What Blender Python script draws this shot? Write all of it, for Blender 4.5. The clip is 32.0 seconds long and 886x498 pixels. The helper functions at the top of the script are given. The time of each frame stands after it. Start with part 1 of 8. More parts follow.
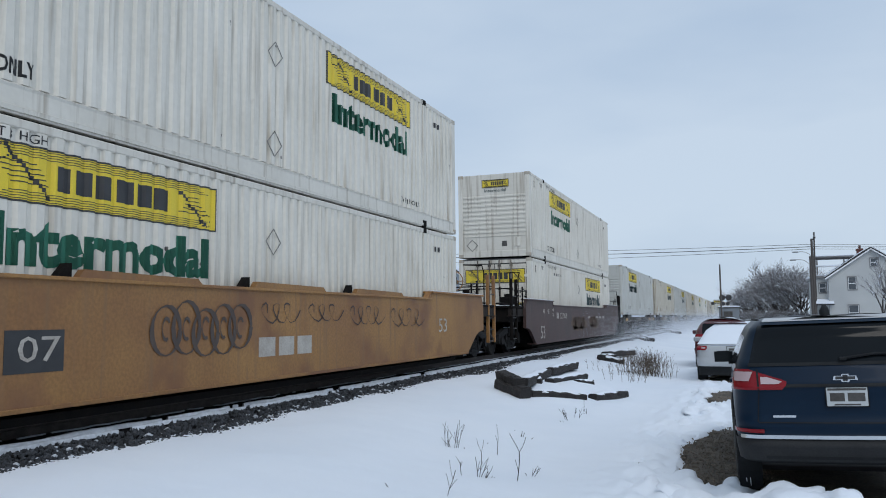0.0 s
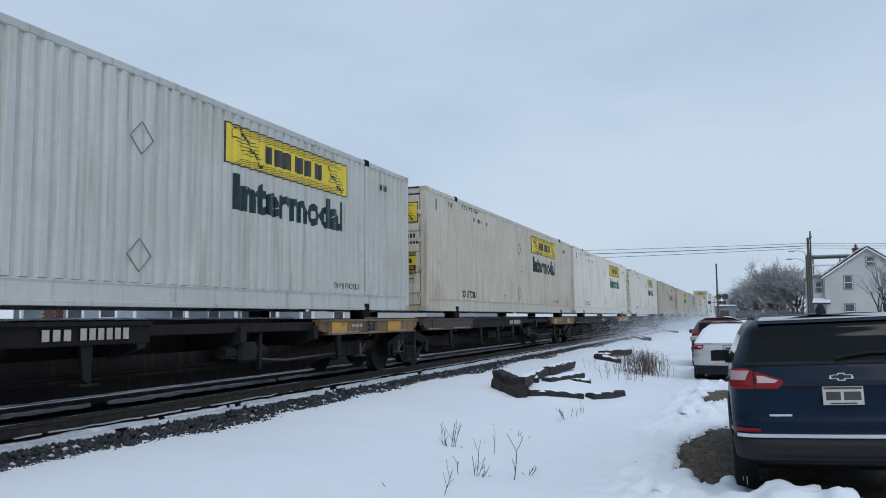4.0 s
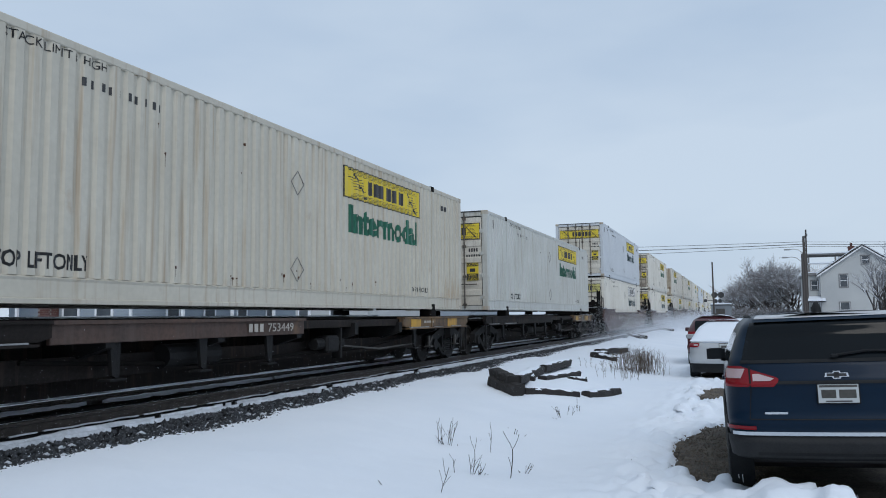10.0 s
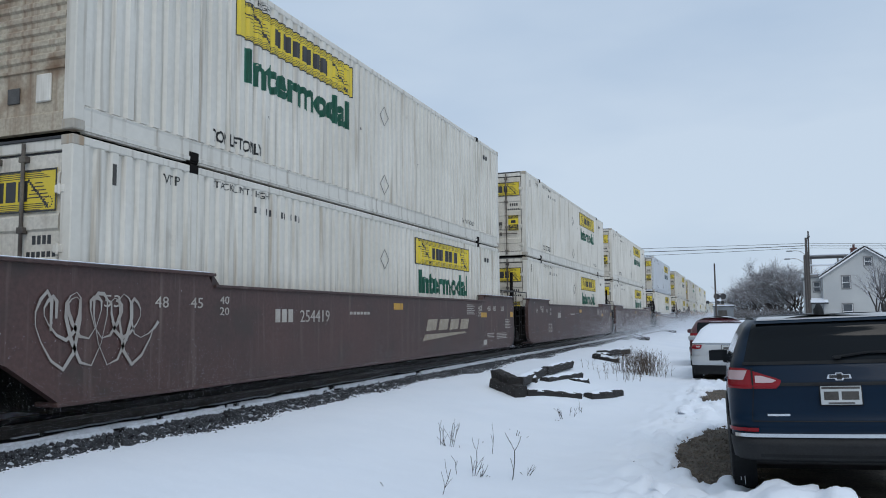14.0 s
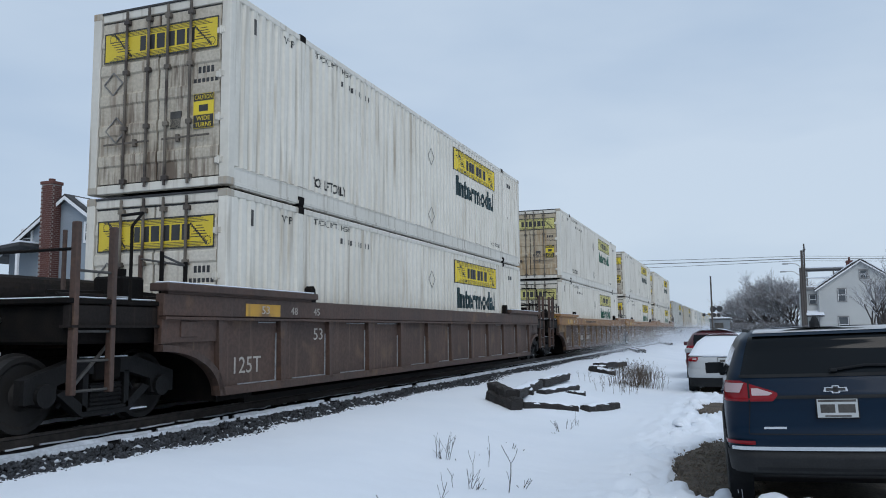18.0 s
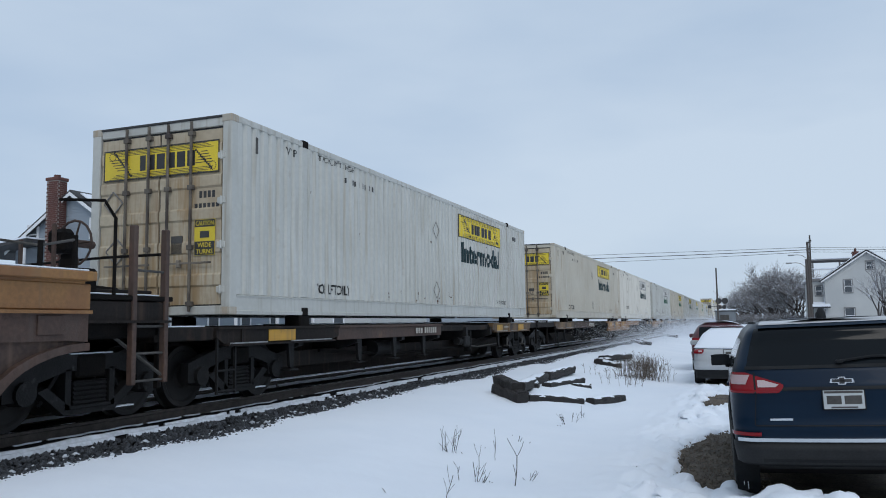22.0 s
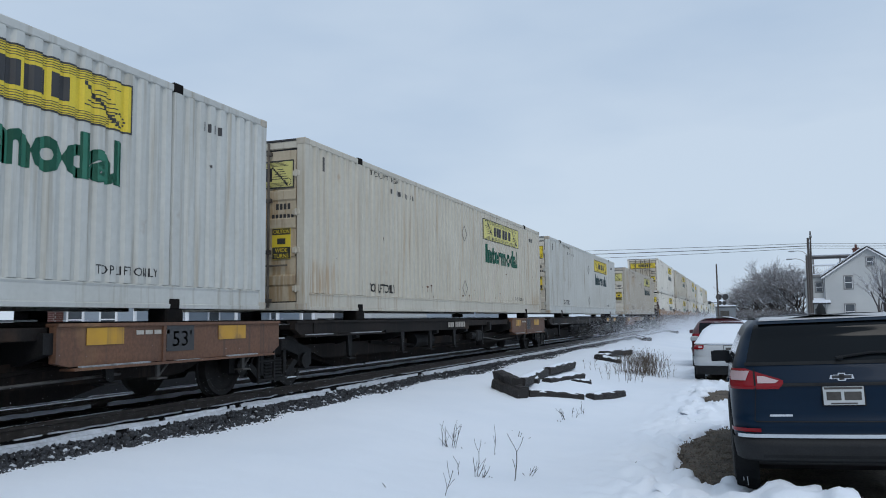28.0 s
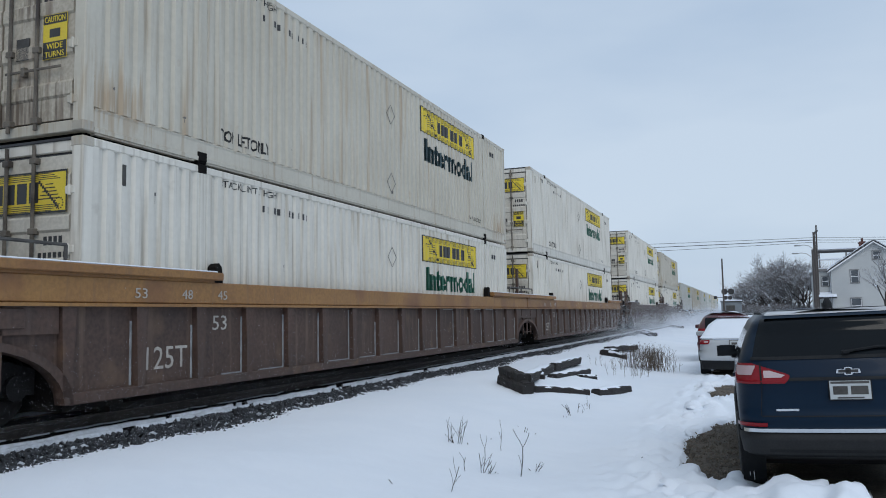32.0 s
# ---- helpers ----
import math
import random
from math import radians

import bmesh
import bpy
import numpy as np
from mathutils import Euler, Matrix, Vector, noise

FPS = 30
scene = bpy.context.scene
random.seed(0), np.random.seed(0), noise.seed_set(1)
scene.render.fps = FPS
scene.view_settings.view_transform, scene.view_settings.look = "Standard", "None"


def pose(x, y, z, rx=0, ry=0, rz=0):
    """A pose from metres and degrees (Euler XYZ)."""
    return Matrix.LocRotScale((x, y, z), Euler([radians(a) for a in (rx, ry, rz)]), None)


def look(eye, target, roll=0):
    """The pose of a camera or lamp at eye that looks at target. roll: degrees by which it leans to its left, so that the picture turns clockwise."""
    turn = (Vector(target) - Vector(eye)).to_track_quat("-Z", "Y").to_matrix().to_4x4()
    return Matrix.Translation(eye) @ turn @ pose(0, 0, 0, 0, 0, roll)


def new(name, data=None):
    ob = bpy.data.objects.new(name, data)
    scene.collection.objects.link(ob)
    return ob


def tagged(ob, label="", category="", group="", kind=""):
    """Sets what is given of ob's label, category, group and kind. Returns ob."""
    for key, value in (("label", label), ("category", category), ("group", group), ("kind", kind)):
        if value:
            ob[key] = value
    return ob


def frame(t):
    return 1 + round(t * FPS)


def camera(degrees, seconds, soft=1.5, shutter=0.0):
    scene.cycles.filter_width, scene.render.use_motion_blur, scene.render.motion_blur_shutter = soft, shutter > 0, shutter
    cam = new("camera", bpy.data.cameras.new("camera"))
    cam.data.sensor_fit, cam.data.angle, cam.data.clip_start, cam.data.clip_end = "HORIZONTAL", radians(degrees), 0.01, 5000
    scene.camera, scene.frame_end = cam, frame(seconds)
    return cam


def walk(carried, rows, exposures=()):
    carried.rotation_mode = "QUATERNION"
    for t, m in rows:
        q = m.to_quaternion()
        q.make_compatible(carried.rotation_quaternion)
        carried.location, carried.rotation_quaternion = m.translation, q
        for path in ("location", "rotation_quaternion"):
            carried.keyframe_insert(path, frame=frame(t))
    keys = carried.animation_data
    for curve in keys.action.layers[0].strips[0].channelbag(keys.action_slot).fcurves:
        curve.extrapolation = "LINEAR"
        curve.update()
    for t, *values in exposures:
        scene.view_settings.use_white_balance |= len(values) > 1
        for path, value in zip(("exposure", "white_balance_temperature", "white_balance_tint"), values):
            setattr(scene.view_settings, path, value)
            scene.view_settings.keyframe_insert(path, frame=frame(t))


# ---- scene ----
# camera: hand-held, standing on one spot beside the tracks
cam = camera(59.05, 32.0, soft=1.0)
EYE = 1.70
PATH = [
    (0, 95.117, 0.532, 21.178), (0.5, 95.113, 0.476, 21.142), (1, 95.118, 0.416, 21.088), (1.5, 95.123, 0.390, 21.030),
    (2, 95.125, 0.422, 20.977), (2.5, 95.112, 0.504, 20.945), (3, 95.067, 0.549, 20.937), (3.5, 95.030, 0.557, 20.940),
    (5.5, 95.248, 0.672, 20.994), (6, 95.232, 0.635, 20.977), (6.5, 95.203, 0.592, 20.941), (7, 95.173, 0.587, 20.897),
    (7.5, 95.138, 0.590, 20.859), (8, 95.105, 0.583, 20.825), (8.5, 95.068, 0.557, 20.792), (9, 95.018, 0.534, 20.753),
    (9.5, 94.973, 0.561, 20.714), (10, 94.934, 0.584, 20.690), (10.5, 94.895, 0.536, 20.688), (11, 94.897, 0.526, 20.710),
    (11.5, 94.942, 0.570, 20.743), (12, 94.975, 0.540, 20.765), (12.5, 95.005, 0.491, 20.776), (13, 95.043, 0.495, 20.792),
    (13.5, 95.054, 0.520, 20.812), (14, 95.046, 0.570, 20.834), (14.5, 95.042, 0.621, 20.855), (16.5, 95.729, 0.644, 20.630),
    (17, 95.820, 0.591, 20.597), (17.5, 95.922, 0.548, 20.560), (18, 95.924, 0.486, 20.566), (18.5, 95.827, 0.446, 20.606),
    (19, 95.696, 0.476, 20.628), (19.5, 95.539, 0.507, 20.636), (20, 95.393, 0.550, 20.653), (20.5, 95.334, 0.641, 20.691),
    (21, 95.344, 0.718, 20.763), (21.5, 95.391, 0.770, 20.859), (22, 95.460, 0.809, 20.951), (22.5, 95.494, 0.822, 21.017),
    (23, 95.453, 0.837, 21.043), (23.5, 95.347, 0.854, 21.035), (24, 95.210, 0.815, 21.002), (24.5, 95.113, 0.765, 20.952),
    (25, 95.087, 0.758, 20.904), (25.5, 95.083, 0.739, 20.874), (27.5, 95.172, 0.715, 20.947), (28, 95.117, 0.676, 20.970),
    (28.5, 95.036, 0.686, 21.011), (29, 94.940, 0.708, 21.050), (29.5, 94.843, 0.736, 21.101), (30, 94.801, 0.854, 21.185),
    (30.5, 94.798, 0.950, 21.269), (31, 94.799, 0.950, 21.315), (31.5, 94.820, 0.950, 21.339), (32, 94.851, 0.985, 21.353)]
walk(cam, [(t, pose(0, 0, EYE, rx, ry, rz)) for t, rx, ry, rz in PATH])

# overcast winter sky, soft high sun behind the cloud
world = bpy.data.worlds.new("world")
scene.world = world
world.use_nodes = True
wt = world.node_tree
wt.nodes.clear()


def wnode(kind, **values):
    n = wt.nodes.new(kind)
    for k, v in values.items():
        n.inputs[k].default_value = v
    return n


sky = wt.nodes.new("ShaderNodeTexSky")
sky.sky_type, sky.sun_disc = "NISHITA", False
sky.sun_elevation, sky.sun_rotation = radians(44), radians(150)
sky.air_density, sky.dust_density = 1.0, 2.0
geo = wt.nodes.new("ShaderNodeTexCoord")
mapping = wt.nodes.new("ShaderNodeMapping")
mapping.inputs["Scale"].default_value = (1.0, 1.0, 3.2)
clouds = wnode("ShaderNodeTexNoise", Scale=1.3, Detail=5.0, Roughness=0.5)
ramp = wt.nodes.new("ShaderNodeValToRGB")
ramp.color_ramp.elements[0].position, ramp.color_ramp.elements[0].color = 0.32, (0.435, 0.568, 0.752, 1)
ramp.color_ramp.elements[1].position, ramp.color_ramp.elements[1].color = 0.63, (0.615, 0.73, 0.87, 1)
scaled = wt.nodes.new("ShaderNodeMix")
scaled.data_type, scaled.blend_type = "RGBA", "MULTIPLY"
scaled.inputs["Factor"].default_value = 1.0
scaled.inputs["B"].default_value = (0.1, 0.1, 0.1, 1)
blend = wt.nodes.new("ShaderNodeMix")
blend.data_type = "RGBA"
blend.inputs["Factor"].default_value = 0.9
back = wnode("ShaderNodeBackground", Strength=0.97)
wout = wt.nodes.new("ShaderNodeOutputWorld")
wt.links.new(geo.outputs["Generated"], mapping.inputs["Vector"])
wt.links.new(mapping.outputs["Vector"], clouds.inputs["Vector"])
wt.links.new(clouds.outputs["Fac"], ramp.inputs["Fac"])
wt.links.new(sky.outputs["Color"], scaled.inputs["A"])
wt.links.new(scaled.outputs["Result"], blend.inputs["A"])
wt.links.new(ramp.outputs["Color"], blend.inputs["B"])
wt.links.new(blend.outputs["Result"], back.inputs["Color"])
wt.links.new(back.outputs["Background"], wout.inputs["Surface"])

sun_data = bpy.data.lights.new("sun", "SUN")
sun_data.energy, sun_data.angle, sun_data.color = 0.85, radians(28), (1.0, 0.98, 0.95)
sun = new("sun", sun_data)
sun.matrix_world = look((14, -24, 27), (0, 0, 0))


# ---- materials ----
def material(name, color, rough=0.6, metal=0.0, second=None, scale=3.0, grain=0.0, grain_scale=60.0, bump=0.0,
             bump_scale=40.0, stains=None, stain_scale=1.0, stain_cut=0.55, stretch=(1, 1, 1), vary=0.0, spec=0.5,
             streak=None, streak_scale=1.0, streak_cut=0.6, patches=(), patch_color=(0.1, 0.06, 0.04), island=0.0):
    """Base colour broken up at two scales, with optional stains, vertical streaks, relief and object-to-object variation."""
    m = bpy.data.materials.new(name)
    m.use_nodes = True
    nt = m.node_tree
    bsdf = nt.nodes["Principled BSDF"]
    bsdf.inputs["Roughness"].default_value = rough
    bsdf.inputs["Metallic"].default_value = metal
    bsdf.inputs["Specular IOR Level"].default_value = spec
    co = nt.nodes.new("ShaderNodeTexCoord")
    info = nt.nodes.new("ShaderNodeObjectInfo")
    shift = nt.nodes.new("ShaderNodeVectorMath")
    shift.operation = "MULTIPLY_ADD"
    shift.inputs[1].default_value = stretch
    rnd = nt.nodes.new("ShaderNodeMath")
    rnd.operation = "MULTIPLY"
    rnd.inputs[1].default_value = 37.0
    nt.links.new(info.outputs["Random"], rnd.inputs[0])
    nt.links.new(co.outputs["Object"], shift.inputs[0])
    nt.links.new(rnd.outputs[0], shift.inputs[2])

    def noise_fac(s, lo, hi, vec=None, detail=4.0):
        n = nt.nodes.new("ShaderNodeTexNoise")
        n.inputs["Scale"].default_value, n.inputs["Detail"].default_value = s, detail
        nt.links.new(vec or shift.outputs[0], n.inputs["Vector"])
        r = nt.nodes.new("ShaderNodeMapRange")
        r.inputs["From Min"].default_value, r.inputs["From Max"].default_value = lo, hi
        nt.links.new(n.outputs["Fac"], r.inputs["Value"])
        return r.outputs["Result"]

    def mix(fac, a, b, kind="MIX"):
        n = nt.nodes.new("ShaderNodeMix")
        n.data_type, n.blend_type = "RGBA", kind
        if isinstance(fac, float):
            n.inputs["Factor"].default_value = fac
        else:
            nt.links.new(fac, n.inputs["Factor"])
        for key, v in (("A", a), ("B", b)):
            if isinstance(v, tuple):
                n.inputs[key].default_value = (*v, 1)
            else:
                nt.links.new(v, n.inputs[key])
        return n.outputs["Result"]

    col = mix(noise_fac(scale, 0.3, 0.7), tuple(color), tuple(second or [c * 0.85 for c in color]))
    if grain:
        col = mix(noise_fac(grain_scale, 0.35, 0.65, detail=2.0), col, mix(grain, col, (0.0, 0.0, 0.0)))
    if stains:
        col = mix(noise_fac(stain_scale, stain_cut, stain_cut + 0.15, detail=8.0), col, tuple(stains))
    if streak:
        run = nt.nodes.new("ShaderNodeVectorMath")
        run.operation = "MULTIPLY"
        run.inputs[1].default_value = (9.0, 9.0, 0.45)
        nt.links.new(shift.outputs[0], run.inputs[0])
        col = mix(noise_fac(streak_scale, streak_cut, streak_cut + 0.2, run.outputs[0], 6.0), col, tuple(streak))
    for centre, size in patches:
        rel = nt.nodes.new("ShaderNodeVectorMath")
        rel.operation = "SUBTRACT"
        rel.inputs[1].default_value = centre
        nt.links.new(co.outputs["Object"], rel.inputs[0])
        div = nt.nodes.new("ShaderNodeVectorMath")
        div.operation = "MULTIPLY"
        div.inputs[1].default_value = size
        nt.links.new(rel.outputs[0], div.inputs[0])
        far = nt.nodes.new("ShaderNodeVectorMath")
        far.operation = "LENGTH"
        nt.links.new(div.outputs[0], far.inputs[0])
        run = nt.nodes.new("ShaderNodeVectorMath")
        run.operation = "MULTIPLY"
        run.inputs[1].default_value = (11.0, 11.0, 0.9)
        nt.links.new(shift.outputs[0], run.inputs[0])
        tot = nt.nodes.new("ShaderNodeMath")
        tot.operation = "MULTIPLY_ADD"
        tot.inputs[1].default_value = 1.6
        nt.links.new(noise_fac(1.6, 0.25, 0.75, run.outputs[0], 8.0), tot.inputs[0])
        nt.links.new(far.outputs["Value"], tot.inputs[2])
        cut = nt.nodes.new("ShaderNodeMapRange")
        cut.inputs["From Min"].default_value, cut.inputs["From Max"].default_value = 1.5, 0.75
        nt.links.new(tot.outputs[0], cut.inputs["Value"])
        col = mix(cut.outputs["Result"], col, tuple(patch_color))
    if island:
        piece = nt.nodes.new("ShaderNodeNewGeometry")
        rng_ = nt.nodes.new("ShaderNodeMapRange")
        rng_.inputs["To Min"].default_value, rng_.inputs["To Max"].default_value = 1.0 - island, 1.0 + island
        nt.links.new(piece.outputs["Random Per Island"], rng_.inputs["Value"])
        hsv = nt.nodes.new("ShaderNodeHueSaturation")
        nt.links.new(rng_.outputs["Result"], hsv.inputs["Value"])
        nt.links.new(col, hsv.inputs["Color"])
        col = hsv.outputs["Color"]
    if vary:
        var = nt.nodes.new("ShaderNodeMapRange")
        var.inputs["To Min"].default_value, var.inputs["To Max"].default_value = 1.0 - vary, 1.0 + vary
        nt.links.new(info.outputs["Random"], var.inputs["Value"])
        hsv = nt.nodes.new("ShaderNodeHueSaturation")
        nt.links.new(var.outputs["Result"], hsv.inputs["Value"])
        nt.links.new(col, hsv.inputs["Color"])
        col = hsv.outputs["Color"]
    nt.links.new(col, bsdf.inputs["Base Color"])
    if bump:
        b = nt.nodes.new("ShaderNodeBump")
        b.inputs["Strength"].default_value, b.inputs["Distance"].default_value = bump, 0.02
        nt.links.new(noise_fac(bump_scale, 0.0, 1.0), b.inputs["Height"])
        nt.links.new(b.outputs["Normal"], bsdf.inputs["Normal"])
    return m


SNOW = material("snow", (0.735, 0.785, 0.855), 0.75, second=(0.79, 0.83, 0.89), scale=0.6, bump=0.35, bump_scale=7.0, spec=0.2)
WHITE = {
    "clean": material("white_paint", (0.70, 0.67, 0.60), 0.55, second=(0.61, 0.58, 0.51), scale=0.7, grain=0.05, grain_scale=12,
                      streak=(0.37, 0.325, 0.26), streak_cut=0.54, vary=0.05, stains=(0.42, 0.38, 0.33), stain_scale=2.5, stain_cut=0.7),
    "dull": material("dull_white_paint", (0.525, 0.53, 0.50), 0.55, second=(0.455, 0.455, 0.42), scale=0.7, grain=0.06, grain_scale=12,
                     streak=(0.33, 0.305, 0.25), streak_cut=0.54, vary=0.05, stains=(0.34, 0.29, 0.24), stain_scale=2.5, stain_cut=0.68),
    "cream": material("cream_paint", (0.54, 0.505, 0.425), 0.55, second=(0.47, 0.435, 0.36), scale=0.7, grain=0.06, grain_scale=12,
                      streak=(0.37, 0.295, 0.21), streak_cut=0.54, vary=0.05, stains=(0.36, 0.27, 0.19), stain_scale=2.5, stain_cut=0.68,
                      patches=[((0, 0.5, 0.4), (0, 1.2, 1.6)), ((0, 15.4, 0.4), (0, 1.0, 1.8))], patch_color=(0.38, 0.30, 0.21)),
    "dirty": material("dirty_white_paint", (0.45, 0.415, 0.35), 0.6, second=(0.37, 0.335, 0.28), scale=0.8, grain=0.08, grain_scale=12,
                      streak=(0.34, 0.24, 0.15), streak_cut=0.56, vary=0.05, stains=(0.25, 0.15, 0.08), stain_scale=2.8, stain_cut=0.66,
                      patches=[((0, 0.9, 1.7), (0, 1.0, 0.75)), ((0, 3.4, 2.3), (0, 0.6, 1.4)), ((0, 0.6, 0.3), (0, 1.0, 1.8))], patch_color=(0.37, 0.28, 0.19)),
    "grey": material("pale_grey_paint", (0.54, 0.565, 0.59), 0.5, second=(0.49, 0.515, 0.54), scale=0.7, grain=0.04, grain_scale=12,
                     streak=(0.5, 0.5, 0.5), streak_cut=0.66, vary=0.04),
}
DOOR_DIRT = material("grimy_door_paint", (0.54, 0.49, 0.40), 0.6, second=(0.45, 0.395, 0.315), scale=1.2, grain=0.2, grain_scale=25,
                     streak=(0.2, 0.15, 0.11), streak_cut=0.52, stains=(0.22, 0.15, 0.1), stain_scale=1.8, stain_cut=0.6, vary=0.08,
                     patches=[((0.47, 0, 1.75), (3.2, 0, 1.3)), ((-0.6, 0, 0.9), (2.8, 0, 1.2)), ((0.0, 0, 0.25), (0.6, 0, 1.6))], patch_color=(0.15, 0.115, 0.085))
DOOR_TAN = material("tan_stained_door_paint", (0.50, 0.435, 0.325), 0.65, second=(0.40, 0.325, 0.225), scale=1.2, grain=0.1, grain_scale=15,
                     streak=(0.26, 0.18, 0.11), streak_cut=0.57, stains=(0.2, 0.12, 0.07), stain_scale=1.8, stain_cut=0.64, vary=0.05,
                     patches=[((0.0, 0, 0.35), (0.45, 0, 0.8)), ((0.5, 0, 1.7), (2.4, 0, 1.1)), ((-0.5, 0, 1.0), (2.2, 0, 1.2))], patch_color=(0.33, 0.23, 0.125))
DOOR_CLEAN = material("door_paint", (0.64, 0.60, 0.525), 0.55, second=(0.55, 0.51, 0.43), scale=1.0, grain=0.15, grain_scale=25,
                      streak=(0.36, 0.31, 0.26), streak_cut=0.58, stains=(0.33, 0.27, 0.22), stain_scale=2.0, stain_cut=0.66, vary=0.06)
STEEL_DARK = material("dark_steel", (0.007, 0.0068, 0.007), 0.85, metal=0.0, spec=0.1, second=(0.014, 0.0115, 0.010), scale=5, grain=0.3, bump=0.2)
PLACARD = material("pale_placard_steel", (0.30, 0.295, 0.28), 0.6, second=(0.14, 0.13, 0.12), scale=14, grain=0.3)
STEEL_GREY = material("grey_steel", (0.10, 0.096, 0.09), 0.65, metal=0.2, second=(0.05, 0.046, 0.042), scale=6, grain=0.2)
YELLOW = material("yellow_vinyl", (0.72, 0.55, 0.03), 0.5, second=(0.66, 0.5, 0.04), scale=1.5, vary=0.06, grain=0.08,
                  streak=(0.45, 0.36, 0.1), streak_cut=0.66)
YELLOW_PALE = material("faded_yellow_vinyl", (0.62, 0.58, 0.2), 0.55, second=(0.55, 0.5, 0.18), scale=1.5, vary=0.06, grain=0.1,
                       streak=(0.4, 0.36, 0.2), streak_cut=0.62)
VINYL_WHITE = material("white_vinyl", (0.7, 0.69, 0.66), 0.5, second=(0.64, 0.62, 0.58), scale=1.5, grain=0.1)
BLACK_VINYL = material("black_vinyl", (0.02, 0.02, 0.022), 0.5, second=(0.035, 0.035, 0.037), scale=4)
GREEN_VINYL = material("green_vinyl", (0.012, 0.13, 0.075), 0.5, second=(0.02, 0.16, 0.1), scale=3)
CHARCOAL = material("dark_teal_vinyl", (0.018, 0.055, 0.062), 0.5, second=(0.03, 0.07, 0.08), scale=3)
BROWN = material("brown_car_paint", (0.085, 0.042, 0.036), 0.6, second=(0.06, 0.034, 0.03), scale=0.8, grain=0.25, grain_scale=20,
                 streak=(0.12, 0.085, 0.07), streak_cut=0.58, stains=(0.045, 0.03, 0.025), stain_scale=1.6, stain_cut=0.58, bump=0.15, vary=0.1)
RUSTY = material("rusty_panel_paint", (0.095, 0.052, 0.037), 0.7, second=(0.06, 0.037, 0.029), scale=1.2, grain=0.3, grain_scale=20,
                 streak=(0.075, 0.05, 0.04), streak_cut=0.52, stains=(0.15, 0.085, 0.045), stain_scale=1.8, stain_cut=0.6, bump=0.2, vary=0.08)
OCHRE = material("weathered_yellow_car_paint", (0.36, 0.185, 0.055), 0.6, second=(0.25, 0.118, 0.04), scale=0.7, grain=0.2, grain_scale=25,
                 streak=(0.2, 0.11, 0.05), streak_cut=0.56, stains=(0.19, 0.085, 0.035), stain_scale=0.9, stain_cut=0.5, bump=0.15, vary=0.08)
SAFETY = material("reflective_yellow", (0.55, 0.30, 0.02), 0.5, second=(0.42, 0.22, 0.03), scale=3, streak=(0.2, 0.12, 0.04), streak_cut=0.55, stains=(0.16, 0.09, 0.04), stain_scale=3, stain_cut=0.58)
TIMBER = material("creosoted_timber", (0.018, 0.015, 0.014), 0.85, second=(0.03, 0.024, 0.02), scale=8, stretch=(6, 1, 6), grain=0.3, bump=0.5)
CREAM_LETTER = material("cream_stencil", (0.42, 0.36, 0.27), 0.6, second=(0.30, 0.25, 0.19), scale=5, grain=0.25)
LETTER = material("white_stencil", (0.5, 0.47, 0.42), 0.6, second=(0.36, 0.32, 0.28), scale=5, grain=0.2)
# near-black ballast: the shade under the train is put into its colour
BED = material("shade_black_ballast", (0.016, 0.016, 0.018), 0.9, second=(0.009, 0.009, 0.010), scale=7, grain=0.3, bump=0.6, bump_scale=30, spec=0.02)
GRIME = material("grimy_brown_steel", (0.022, 0.0165, 0.014), 0.75, second=(0.011, 0.0095, 0.009), scale=1.1, grain=0.3, grain_scale=25, spec=0.2,
                 streak=(0.042, 0.029, 0.022), streak_cut=0.56, stains=(0.06, 0.035, 0.022), stain_scale=1.4, stain_cut=0.62, bump=0.2, vary=0.2)
ROD_STEEL = material("stained_rod_steel", (0.22, 0.19, 0.15), 0.65, second=(0.06, 0.05, 0.042), scale=1.6, grain=0.2, stains=(0.045, 0.035, 0.03), stain_scale=2.2, stain_cut=0.5)
NOSE_DIRT = material("rust_stained_cream_paint", (0.50, 0.44, 0.34), 0.65, second=(0.40, 0.33, 0.24), scale=1.2, grain=0.25, grain_scale=25, streak=(0.2, 0.13, 0.08), streak_cut=0.5,
                     stains=(0.16, 0.09, 0.045), stain_scale=1.6, stain_cut=0.56)
OCHRE_GRIME = material("grimy_ochre_car_paint", (0.26, 0.15, 0.06), 0.65, second=(0.12, 0.075, 0.04), scale=0.9, grain=0.25, grain_scale=25,
                       streak=(0.07, 0.045, 0.03), streak_cut=0.5, stains=(0.045, 0.03, 0.022), stain_scale=1.3, stain_cut=0.54, bump=0.2, vary=0.12)
STONES = material("crushed_grey_stone", (0.056, 0.061, 0.070), 0.9, second=(0.024, 0.027, 0.032), scale=9, grain=0.3, bump=0.5, bump_scale=30, island=0.6)
DIRTY_SNOW = material("sooty_snow", (0.60, 0.64, 0.70), 0.8, second=(0.40, 0.43, 0.47), scale=2.5, grain=0.2, grain_scale=20, bump=0.5, bump_scale=12)
PANEL = material("dark_rusty_panel", (0.098, 0.058, 0.043), 0.75, second=(0.062, 0.038, 0.030), scale=1.0, grain=0.3, grain_scale=20,
                 streak=(0.13, 0.085, 0.06), streak_cut=0.55, stains=(0.14, 0.088, 0.055), stain_scale=1.6, stain_cut=0.60, bump=0.2, vary=0.1)
